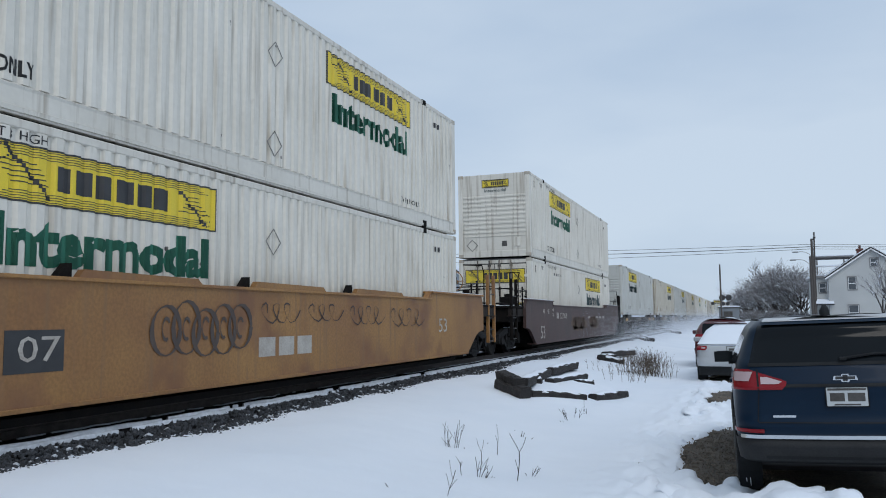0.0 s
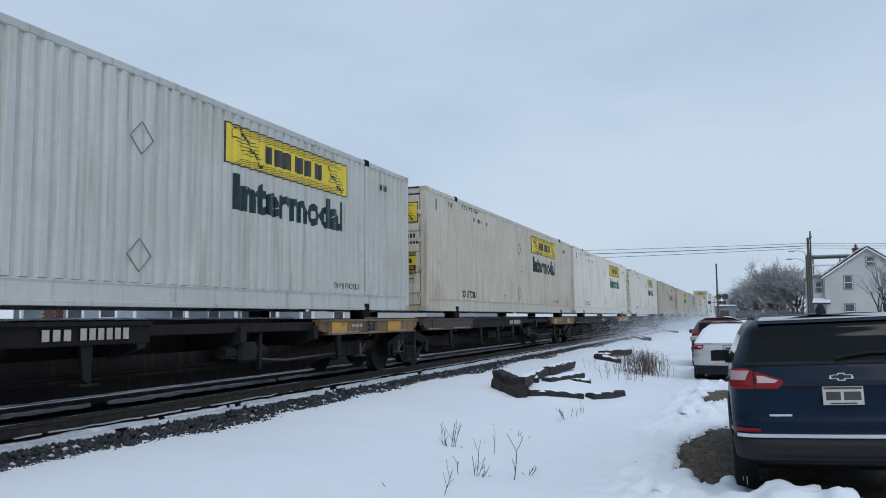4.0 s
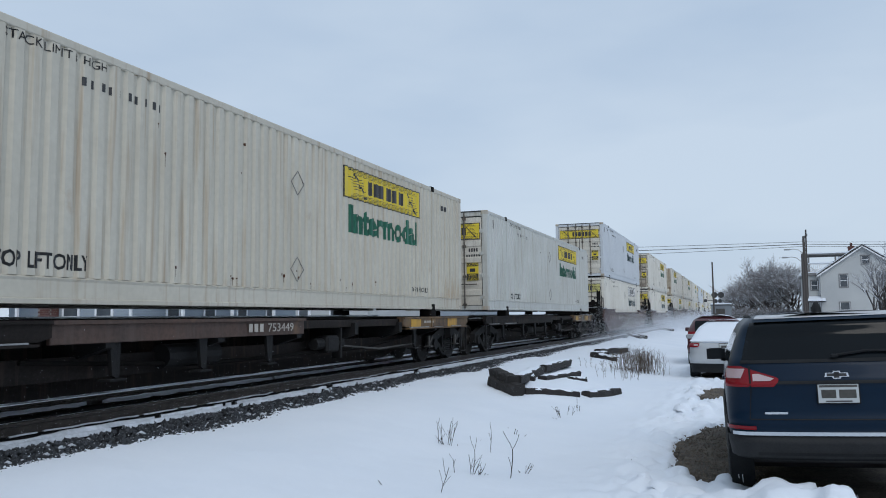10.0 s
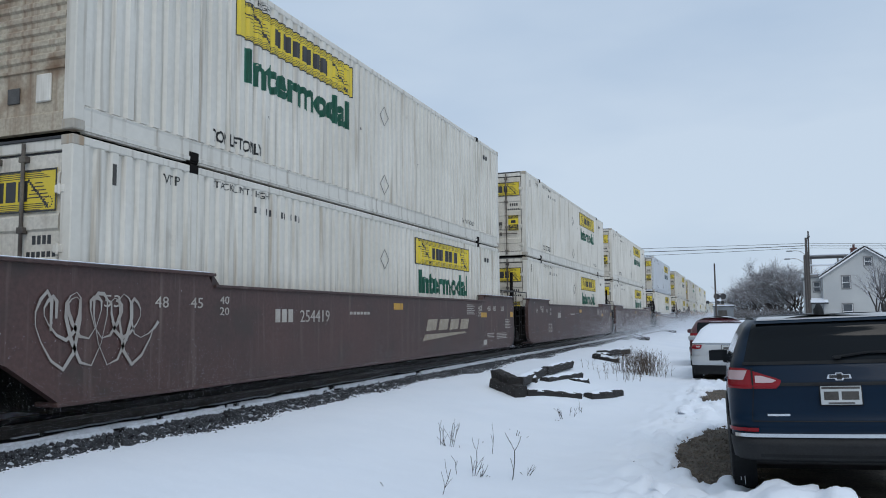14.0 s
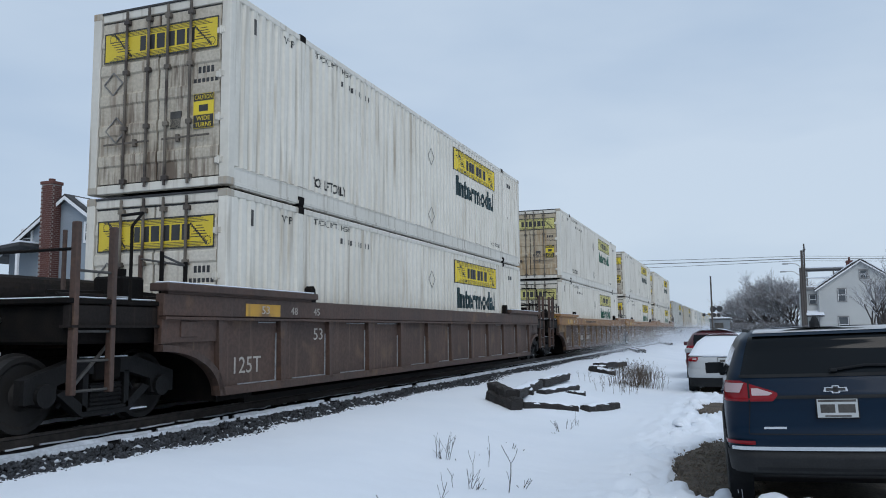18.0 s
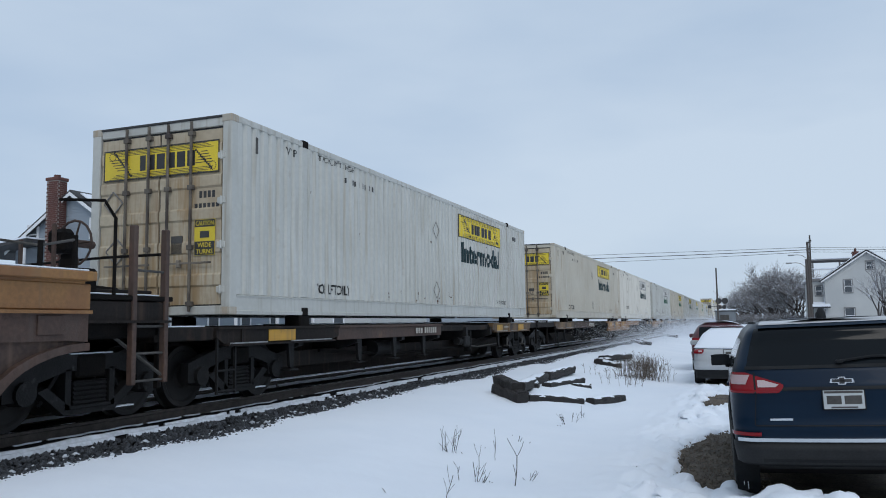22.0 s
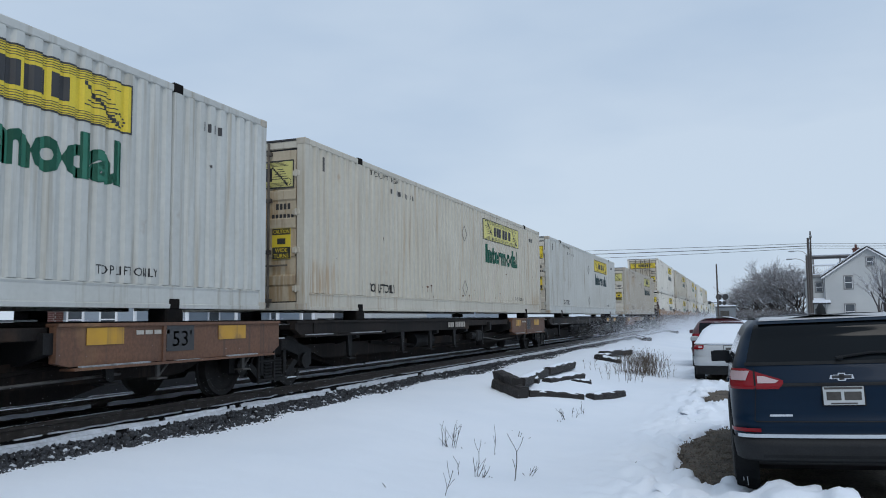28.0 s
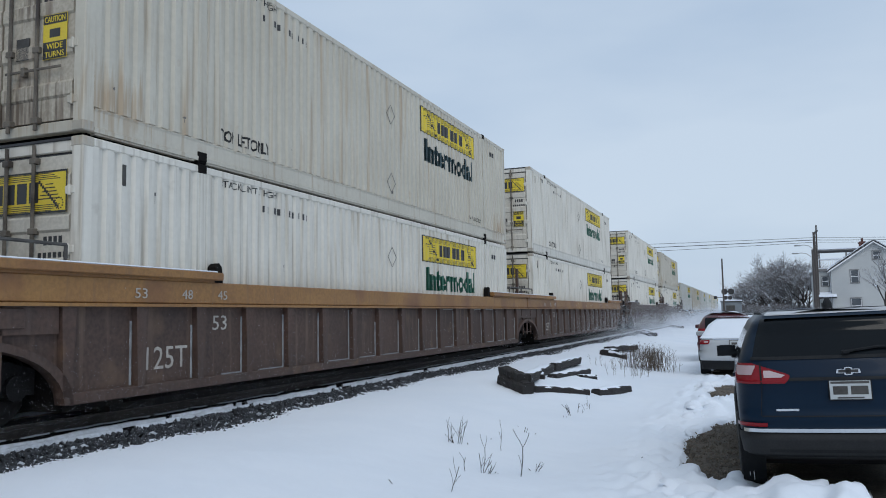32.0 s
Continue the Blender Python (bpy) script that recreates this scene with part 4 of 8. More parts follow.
            for y0, y1 in ((-a - 0.02, 2.15), (LONG - 2.15, LONG + b + 0.02)):
                part("end_plate", shared(("rep", s, y0, (trim or top).name), lambda: Shape().box(min(s * 1.28, s * 1.57), max(s * 1.28, s * 1.57), y0, y1, W_TOP + 0.03, W_TOP + 0.13, 0.012)
                                         .box(min(s * 1.34, s * 1.49), max(s * 1.34, s * 1.49), y0 + 0.1, y1 - 0.1, W_TOP, W_TOP + 0.03).mesh("end_plate", trim or top)), None, side)
                part("plate_snow", shared(("rps", s, y0), lambda: Shape().box(min(s * 1.32, s * 1.55), max(s * 1.32, s * 1.55), y0 + 0.06, y1 - 0.1, W_TOP + 0.132, W_TOP + 0.15, 0.006)
                                          .mesh("plate_snow", SNOW)), None, side)
                yy = y1 + 0.06 if y0 < 3 else y0 - 0.06
                part("guide_lug", shared(("lug", s), lambda: Shape().prism([(-0.09, 0.0), (0.09, 0.0), (0.06, 0.22), (0.0, 0.27), (-0.06, 0.22)], 0, min(s * 1.3, s * 1.44), max(s * 1.3, s * 1.44))
                                         .mesh("guide_lug", STEEL_DARK)), None, side, m=pose(0, yy, W_TOP))
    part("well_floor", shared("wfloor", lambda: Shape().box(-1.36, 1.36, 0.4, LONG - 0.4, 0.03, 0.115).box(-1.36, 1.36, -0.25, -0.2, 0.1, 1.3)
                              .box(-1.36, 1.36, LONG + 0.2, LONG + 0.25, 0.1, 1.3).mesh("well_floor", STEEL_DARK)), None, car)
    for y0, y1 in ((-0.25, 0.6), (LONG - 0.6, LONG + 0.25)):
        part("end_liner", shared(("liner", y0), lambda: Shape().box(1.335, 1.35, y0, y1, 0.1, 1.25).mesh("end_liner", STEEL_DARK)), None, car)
    for end, kind, dirn in ((0.0, near, -1), (LONG, far, 1)):
        y0, y1 = (end - 2.9, end - 0.2) if dirn < 0 else (end + 0.2, end + 2.9)
        if kind == "free":
            truck(car, end + dirn * 1.95)
            coupler(car, end + dirn * 2.6, end + dirn * 3.55)
            platform_gear(car, y0, y1, OCHRE if color == "ochre" and not ribbed else STEEL_DARK if color == "brown" else RUSTY, far=dirn > 0, tank=(dirn < 0), brake=(dirn > 0))
        else:
            if kind == "joint":
                truck(car, end + dirn * 1.6)
            y0, y1 = (end - 1.5, end - 0.2) if dirn < 0 else (end + 0.2, end + 1.5)
            part("end_deck", Shape().box(-1.3, 1.3, y0, y1, 1.30, 1.38, 0.01).box(-0.5, 0.5, y0, y1, 0.85, 1.3, 0.03), STEEL_DARK, car)
            for y in ((y0 + 0.2),):
                for x in (1.1, 0.5):
                    part("guard_post", Shape().box(x - 0.04, x + 0.04, y - 0.06, y + 0.06, 1.3, 2.5, 0.01), RUSTY if ribbed else STEEL_DARK, car)
            part("hand_rail", Shape().tube((1.3, y0, 1.86), (1.3, y1, 1.86), 0.02, 6).tube((1.3, y0, 1.86), (-1.3, y0, 1.86), 0.02, 6).tube((1.3, y0, 1.38), (1.3, y0, 1.86), 0.02, 6)
                 .tube((1.3, y1, 1.38), (1.3, y1, 1.86), 0.02, 6), STEEL_GREY, car)
            ladder(car, 1.44, end + dirn * 1.3, 0.4, 1.4, RUSTY if ribbed else STEEL_GREY)
    for sh in ((SIDE_X + 0.003),):
        for body, y, z, h, w, m in marks:
            x = sh - (0.083 if ribbed and z < 1.2 else 0.0)
            if isinstance(body, str):
                part("car_text", lettering(body, h, m, w), None, car, m=pose(x + 0.005, y, z, 0, 0, 90))
            else:
                part("car_mark", flat_marks(body, x), m, car, m=pose(0, y, z))
    for lines, r, m in art:
        sh = Shape()
        for k, line in enumerate(lines):
            ribbon(sh, line, SIDE_X + 0.004 + 0.0015 * k + 0.006 * (m is SPRAY_DARK) + 0.012 * (m is SPRAY_PALE) - (0.083 if ribbed else 0), r)
        part("painted_scrawl", sh, m, car, "spray-painted looping scrawl")["kind"] = "stuff"
    moving.append((car, u, RAIL))
    return car


def ribbon(sh, line, x, r):
    """A flat brush stroke on a side wall."""
    rows = []
    for i, (y, z) in enumerate(line):
        (ya, za), (yb, zb) = line[max(i - 1, 0)], line[min(i + 1, len(line) - 1)]
        d = math.hypot(yb - ya, zb - za) or 1.0
        ny, nz = -(zb - za) / d, (yb - ya) / d
        k = r * (0.7 + 0.5 * math.sin(i * 0.9)) if r < 0.2 else r * min(1.0, 0.25 + 0.2 * min(i, len(line) - 1 - i))
        rows.append([(x, y - ny * k, z - nz * k), (x, y + ny * k, z + nz * k)])
    sh.sheet(rows)


def frost_shape(n):
    """Thin rims of frost down one edge and along the foot of the side panels."""
    s, rng, gap = Shape(), random.Random(n), (LONG + 0.64) / (n - 1)
    for i in range(n - 1):
        y = -0.32 + i * gap + gap - 0.105
        top = rng.uniform(0.9, 1.16)
        s.box(1.42, 1.432, y - 0.012, y + 0.012, 0.31, top)
        if rng.random() < 0.75:
            s.box(1.42, 1.436, y - gap * rng.uniform(0.4, 0.75), y, 0.302, 0.318)
        if rng.random() < 0.3:
            s.box(1.42, 1.43, y - gap * rng.uniform(0.3, 0.7), y, 1.17, 1.185)
    return s


def flat_marks(rects, x):
    s = Shape()
    for y0, y1, z0, z1 in rects:
        s.box(x - 0.004, x + 0.002, y0, y1, z0, z1)
    return s


DECK = 1.10


def deck_outline(y0, y1, deep, sg):
    """Side of an end deck; sg tells at which end it tapers."""
    z = 0.56 if deep else 0.80
    inner, outer = (y1, y0) if sg < 0 else (y0, y1)
    d = sg * 0.18
    return [(outer, 1.02), (outer, z + 0.10), (outer - d, z), (inner + d, z + 0.015), (inner, z + 0.06), (inner, 1.02)]


def ledge_snow(y0, y1, x, z, seed):
    """Broken thin snow on a narrow ledge."""
    s, rng, y = Shape(), random.Random(seed), y0
    while y < y1 - 0.1:
        ln = min(rng.uniform(0.15, 1.3), y1 - y)
        s.box(x - 0.035, x + 0.02, y, y + ln, z, z + rng.uniform(0.008, 0.022), 0.003)
        y += ln + rng.uniform(0.05, 0.9)
    return s


def spine_car(u, tones, deeps, near, far, marks=(), gaps=(3.0, 3.0), seed=0):
    """A spine car unit: one deep centre beam with side arms and end decks that carry the box by its fittings. tones: paint of its near deck, sill and far deck."""
    tone = "ochre" if tones[0] in (OCHRE, OCHRE_GRIME) else "soot-black" if tones[0] is GRIME else "rust-brown"
    car = thing("spine_car", f"grimy {tone} steel spine car carrying a single box", "rail car", "rail cars of the train")
    part("centre_beam", shared("beam", lambda: Shape().prism([(-0.9, 0.55), (1.4, 0.42), (2.8, 0.12), (LONG - 2.8, 0.12), (LONG - 1.4, 0.42), (LONG + 0.9, 0.55), (LONG + 0.9, 1.02),
                               (-0.9, 1.02)], 0, -0.34, 0.34).box(-0.55, 0.55, -0.9, LONG + 0.9, 1.0, 1.06, 0.01).mesh("centre_beam", GRIME)), None, car)
    seen = u < 735
    for s in (1, -1):
        xa, xb = min(s * 1.24, s * 1.34), max(s * 1.24, s * 1.34)
        for e, (y0, y1, sg) in enumerate(((-0.35, 3.1, -1), (LONG - 3.9, LONG + 0.3, 1))):
            mat, deep = tones[2 * e], deeps[e]
            z = 0.56 if deep else 0.80
            end = part("deck_side", shared(("ds", s, mat.name, e, deep), lambda: Shape().prism(deck_outline(y0, y1, deep, sg), 0, xa, xb)
                                           .box(min(s * 1.18, s * 1.37), max(s * 1.18, s * 1.37), y0, y1, 1.0, 1.04, 0.006)
                                           .box(min(s * 1.18, s * 1.40), max(s * 1.18, s * 1.40), y0 + 0.2, y1 - 0.2, z - 0.03, z, 0.004).mesh("deck_side", mat)), None, car)
            if s > 0:
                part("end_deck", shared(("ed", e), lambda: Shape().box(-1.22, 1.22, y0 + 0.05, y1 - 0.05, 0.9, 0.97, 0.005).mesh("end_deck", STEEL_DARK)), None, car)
            if s > 0 and seen:
                part("deck_rib", shared(("dr", deep, mat.name), lambda: Shape().prism([(0.0, z), (0.05, z), (0.05, 1.0), (0.0, 1.0)], 0, 1.338, 1.362).mesh("deck_rib", mat)), None, end,
                     m=pose(0, y0 + (0.55 if e == 0 else 1.6), 0))
                part("ledge_snow", shared(("lsn", e, deep), lambda: ledge_snow(y0 + 0.3, y1 - 0.3, 1.37, z, 5 + e).mesh("ledge_snow", FROST)), None, end)["kind"] = "stuff"
        part("side_sill", shared(("ss", s, tones[1].name), lambda: Shape().box(min(s * 1.25, s * 1.32), max(s * 1.25, s * 1.32), 3.1, 8.2, 0.78, 1.0, 0.01)
                                 .box(min(s * 1.22, s * 1.36), max(s * 1.22, s * 1.36), 3.1, 8.2, 0.995, 1.04).mesh("side_sill", tones[1])), None, car)
        part("pipe_sill", shared(("ps", s), lambda: Shape().box(min(s * 1.15, s * 1.22), max(s * 1.15, s * 1.22), 8.2, LONG - 3.9, 0.86, 1.0, 0.01).mesh("pipe_sill", GRIME)), None, car)
        for y in POSTS:
            part("box_pedestal", shared(("ped", s), lambda: Shape().box(min(s * 1.0, s * 1.3), max(s * 1.0, s * 1.3), -0.16, 0.16, 0.98, 1.215, 0.02).mesh("box_pedestal", STEEL_DARK)), None, car, m=pose(0, y, 0))
    # added dark sheet that stands in for the deep shade below the deck
    part("under_plate", shared("upl", lambda: Shape().prism([(0.5, 0.62), (1.4, 0.36), (LONG - 1.4, 0.34), (LONG - 0.5, 0.62)], 0, 0.80, 0.86).mesh("under_plate", GRIME)), None, car)
    for i in range(7):
        y = 1.9 + i * (LONG - 3.8) / 6
        part("cross_arm", shared("arm", lambda: Shape().prism([(-1.3, 0.94), (-1.3, 0.72), (-0.34, 0.44), (0.34, 0.44), (1.3, 0.72), (1.3, 0.94)], 1, -0.07, 0.07).mesh("cross_arm", TRUCK_STEEL)), None, car, m=pose(0, y, 0))
    if seen:
        for y in (1.7, 4.1, 5.7, 7.3, 13.1):
            part("hanger", shared("hang", lambda: Shape().prism([(-0.05, 0.40), (0.06, 0.34), (0.08, 0.80), (-0.10, 0.80)], 0, 1.20, 1.25).box(1.1, 1.3, -0.13, 0.13, 0.33, 0.36, 0.006).mesh("hanger", TRUCK_STEEL)), None, car,
                 m=pose(0, y, 0))
        for y in (LONG - 2.3, LONG - 0.55):
            part("deck_bracket", shared("dbrk", lambda: Shape().box(1.26, 1.30, -0.03, 0.03, 0.36, 0.60, 0.006).box(1.20, 1.36, -0.09, 0.09, 0.345, 0.37, 0.006).tube((1.28, 0.03, 0.4), (1.28, 0.24, 0.58), 0.016, 6)
                                        .mesh("deck_bracket", STEEL_GREY)), None, car, "grey steel bracket hanging below the deck", m=pose(0, y, 0))
        part("step_ladder", shared("sstep", lambda: Shape().box(1.30, 1.33, -0.22, -0.19, 0.12, 0.9).box(1.30, 1.33, 0.19, 0.22, 0.12, 0.9).tube((1.315, -0.2, 0.16), (1.315, 0.2, 0.16), 0.016, 6)
                                   .tube((1.315, -0.2, 0.44), (1.315, 0.2, 0.44), 0.016, 6).mesh("step_ladder", TRUCK_STEEL)), None, car, m=pose(0, -0.1 if near == "free" else LONG, 0))
        part("brake_valve", shared("bvalve", lambda: Shape().box(0.95, 1.22, -0.22, 0.22, 0.42, 0.72, 0.04).tube((1.08, -0.5, 0.58), (1.08, 0.5, 0.58), 0.10, 10).box(1.0, 1.2, 0.3, 0.36, 0.3, 0.85, 0.01)
                                   .mesh("brake_valve", TRUCK_STEEL)), None, car, m=pose(0, 9.4 + 0.5 * (seed % 3), 0))
        part("brake_rod", shared("brod", lambda: Shape().path([(1.12, 9.9, 0.52), (1.12, 11.5, 0.40), (1.12, 13.4, 0.44)], 0.018, 6).mesh("brake_rod", STEEL_GREY)), None, car)
    part("brake_pipe", shared("bpipe", lambda: Shape().path([(1.0, 3.0, 0.6), (1.0, 6.0, 0.42), (1.0, 11.0, 0.44), (1.0, 13.2, 0.62)], 0.03, 6).mesh("brake_pipe", STEEL_DARK)), None, car)
    part("air_tank", shared("atank", lambda: Shape().tube((0.95, 5.2, 0.56), (0.95, 6.3, 0.56), 0.16, 12).mesh("air_tank", TRUCK_STEEL)), None, car)
    part("beam_snow", shared("bsnow", lambda: Shape().box(-0.5, 0.52, 3.5, LONG - 3.4, 1.064, 1.085, 0.008).box(0.6, 1.18, 0.3, 1.7, 0.972, 0.99, 0.006).mesh("beam_snow", SNOW)), None, car)
    for end, kind, dirn, g in ((0.0, near, -1, gaps[0]), (LONG, far, 1, gaps[1])):
        if kind == "free":
            truck(car, end - 2.25 if 4 < g < 4.55 and dirn < 0 else end - dirn * 0.55)
            coupler(car, end + dirn * 0.85, end + dirn * (g / 2))
            if g > 3:
                part("end_step", Shape().box(-1.3, 1.3, min(end + dirn * 0.35, end + dirn * (3.2 if dirn < 0 and g < 4.55 else 1.5)), max(end + dirn * 0.35, end + dirn * (3.2 if dirn < 0 and g < 4.55 else 1.5)), 0.86, 1.04, 0.015), GRIME, car)
                part("step_snow", Shape().box(-1.1, 1.27, min(end + dirn * 0.5, end + dirn * 1.4), max(end + dirn * 0.5, end + dirn * 1.4), 1.042, 1.06, 0.006), SNOW, car)
                for x in (1.25, 0.9):
                    part("guard_post", Shape().box(x - 0.03, x + 0.03, end + dirn * 1.4 - 0.03, end + dirn * 1.4 + 0.03, 0.3, 1.12, 0.005), STEEL_DARK, car)
                part("hand_rail", Shape().tube((1.25, end + dirn * 1.4, 1.1), (-1.25, end + dirn * 1.4, 1.1), 0.018, 6), STEEL_DARK, car)
                if dirn > 0:
                    brake_wheel(car, end + 1.0, 1.62, RUSTY, 0.25)
                    part("brake_stand", Shape().box(0.25, 0.45, end + 1.05, end + 1.25, 0.94, 1.7, 0.02), GRIME, car)
        elif kind == "joint":
            truck(car, end + dirn * g / 2)
        part("hose", Shape().path([(0.45, end + dirn * (g / 2) + 0.4 * math.cos(a), 0.75 - 0.25 * math.sin(a)) for a in [math.pi * i / 10 for i in range(11)]], 0.025, 6),
             BLACK_VINYL, car, m=None, smooth=True)
    for body, y, z, h, w, m in marks:
        if isinstance(body, str):
            part("car_text", lettering(body, h, m, w), None, car, m=pose(1.349, y, z, 0, 0, 90))
        else:
            part("car_mark", flat_marks(body, 1.349), m, car, m=pose(0, y, z))
    moving.append((car, u, RAIL))
    return car


# ---- the train, from its first box in view to the last ----
LOW, UP, FLAT = 0.855, 3.82, 1.875
def bars(n, high=0.2, wide=0.13, gap=0.05):
    return [(i * (wide + gap), i * (wide + gap) + wide, 0, high) for i in range(n)]




def scrawl(y, z, w, h, loops):
    """A looping spray line."""
    line = []
    for i in range(loops * 10 + 1):
        a = 2 * math.pi * i / 10
        line.append((y + w * i / (loops * 10) + 0.5 * w / loops * math.cos(a), z + h * (0.5 + 0.5 * math.sin(a + 0.4 * math.sin(i * 0.7)))))
    return line


SPRAY_DARK = material("dark_spray_paint", (0.05, 0.035, 0.03), 0.6, second=(0.07, 0.05, 0.04), scale=4)
SPRAY_PALE = material("pale_spray_paint", (0.36, 0.34, 0.31), 0.6, second=(0.28, 0.25, 0.22), scale=4)
SPRAY_RUST = material("brown_gold_spray_paint", (0.15, 0.09, 0.05), 0.65, second=(0.09, 0.05, 0.035), scale=2.5, grain=0.2)
SPRAY_GOLD = material("tan_spray_paint", (0.20, 0.155, 0.105), 0.6, second=(0.13, 0.10, 0.075), scale=4)

FREE, JOINT, END = "free", "joint", "none"
# smooth-sided well cars
well_car(2.23, False, "ochre", FREE, FREE, label="weathered ochre-yellow smooth-sided well car with dark spray paint",
         marks=[("53", 14.4, 0.75, 0.32, 0.5, LETTER), (bars(3, 0.28, 0.42, 0.1), 7.35, 0.52, 0, 0, LETTER), ([(0, 0.7, 0, 0.42)], 3.2, 0.55, 0, 0, BLACK_VINYL), ("07", 3.35, 0.66, 0.26, 0.5, LETTER)],
         art=[([[(5.41 + 0.37 * k + 0.25 * math.cos(a), 0.93 + 0.04 * math.sin(2.1 * k) + (0.30 + 0.03 * (k % 2)) * math.sin(a)) for a in [2 * math.pi * j / 16 for j in range(17)]] for k in range(5)], 0.034, SPRAY_DARK),
              ([[(5.41 + 0.37 * k + 0.07 * math.cos(a), 0.95 + 0.13 * math.sin(a)) for a in [0.6 + 4.6 * j / 10 for j in range(11)]] for k in range(5)], 0.02, SPRAY_DARK),
              ([scrawl(7.4, 1.0, 0.9, 0.3, 3), scrawl(8.7, 1.02, 1.0, 0.28, 3), scrawl(10.1, 0.95, 1.3, 0.34, 4), scrawl(11.8, 0.9, 1.6, 0.36, 4)], 0.012, SPRAY_DARK)])
first = next(ob for ob, u_, z_ in moving if u_ == 2.23)
for ya, yb in ((4.03, 6.06), (7.19, 9.24), (10.30, 12.40)):
    part("guide_plate", Shape().prism([(ya, 1.50), (ya + 0.08, 1.60), (yb - 0.1, 1.58), (yb, 1.50)], 0, 1.44, 1.53), OCHRE, first)
    part("guide_lug", Shape().prism([(ya - 0.22, 1.50), (ya - 0.02, 1.50), (ya - 0.02, 1.66), (ya - 0.08, 1.66)], 0, 1.36, 1.46), STEEL_DARK, first)
container(2.23, LOW, "clean", nose_near=True)
container(2.23, UP, "clean", stacked=True)
well_car(25.72, False, "brown", FREE, FREE, marks=[(bars(2, 0.22), 2.8, 1.02, 0, 0, LETTER), ("527068", 3.35, 1.02, 0.22, 1.15, LETTER), ("53", 0.35, 0.35, 0.45, 0.6, LETTER),
         ("48", 0.7, 1.2, 0.16, 0.25, LETTER), ("45", 1.35, 1.2, 0.16, 0.25, LETTER), ("40", 2.1, 1.28, 0.12, 0.2, LETTER), ("20", 2.1, 1.1, 0.12, 0.2, LETTER), (bars(5, 0.1, 0.5, 0.4), 9.0, 1.0, 0, 0, LETTER)],
         art=[([[(5.3 + 0.2 * k, 0.80 + 0.05 * math.sin(1.7 * k)) for k in range(17)], [(9.0 + 0.2 * k, 0.82 + 0.05 * math.sin(1.3 * k)) for k in range(13)]], 0.27, SPRAY_RUST),
              ([scrawl(5.5, 0.60, 2.9, 0.46, 5), scrawl(9.2, 0.64, 2.2, 0.40, 4)], 0.075, SPRAY_RUST), ([scrawl(5.6, 0.62, 2.8, 0.40, 9), scrawl(9.3, 0.66, 2.1, 0.34, 7)], 0.012, SPRAY_GOLD)])
container(25.72, LOW, "clean", text="black", door="clean", banner="yellow")
container(25.72, UP, "clean", nose_near=True, stacked=True)

# spine cars with single boxes
FLATS = [(46.48, dict(nose_near=True, text="black", paint="dull")), (65.02, dict(paint="cream", text="black", door="dirty")),
         (82.04, dict(paint="dull", text="black")), (99.23, dict(paint="cream", text="black")), (116.11, dict(paint="clean")),
         (134.58, dict(paint="clean", text="black", banner="pale", rust=1)), (153.12, dict(paint="dirty", text="black", banner="white", door="dirty")),
         (173.65, dict(paint="cream", text="green", door="tan")), (192.11, dict(paint="dull")), (209.63, dict(paint="cream", rust=1)), (228.06, dict(paint="dull", door="clean")),
         (463.55, dict(paint="dull", text="black", door="tan", banner="yellow", rust=1)), (484.18, dict(paint="cream", text="black", door="tan")),
         (501.37, dict(paint="clean", text="black", banner="white", rust=1)), (519.11, dict(paint="dull", banner="white", rust=2, serial="282750")),
         (536.96, dict(paint="cream")), (555.42, dict(paint="dull")), (572.17, dict(paint="dull")), (589.45, dict(paint="cream", rust=1, banner="pale", door="tan")),
         (607.04, dict(paint="dull", text="black", door="clean")), (627.64, dict(paint="dirty", text="black", banner="pale", rust=2)),
         (748.6, dict(paint="dull")), (766.1, dict(paint="cream")), (783.6, dict(paint="dull")), (802.1, dict(paint="dull")), (820.6, dict(paint="cream")), (838.1, dict(paint="dull"))]
NUMS = {0: "653137", 4: "653137", 9: "753449", 20: "556729"}
OG, RO = OCHRE_GRIME, RUST_ORANGE
# paint of near deck, sill and far deck, and whether each deck is deep
DECKS = [(GRIME, GRIME, RUSTY, 0, 0), (GRIME, OG, RUSTY, 0, 0), (OG, GRIME, OG, 1, 0), (RUSTY, GRIME, OG, 0, 0), (GRIME, GRIME, OCHRE, 0, 0), (GRIME, GRIME, RO, 0, 0), (GRIME, GRIME, GRIME, 0, 0),
         (RUSTY, GRIME, OCHRE, 0, 0), (OG, GRIME, OG, 0, 0), (GRIME, RUSTY, OG, 0, 0), (GRIME, GRIME, OG, 0, 0), (GRIME, RUSTY, OG, 0, 0), (OG, RUSTY, OCHRE, 0, 1), (OCHRE, OCHRE, GRIME, 1, 0), (OCHRE, OCHRE, OG, 1, 0),
         (OG, OG, OG, 0, 0), (GRIME, OG, RO, 0, 1), (OG, OG, RO, 0, 1), (GRIME, GRIME, RO, 0, 1), (GRIME, GRIME, GRIME, 0, 0), (RO, OG, GRIME, 1, 0)]
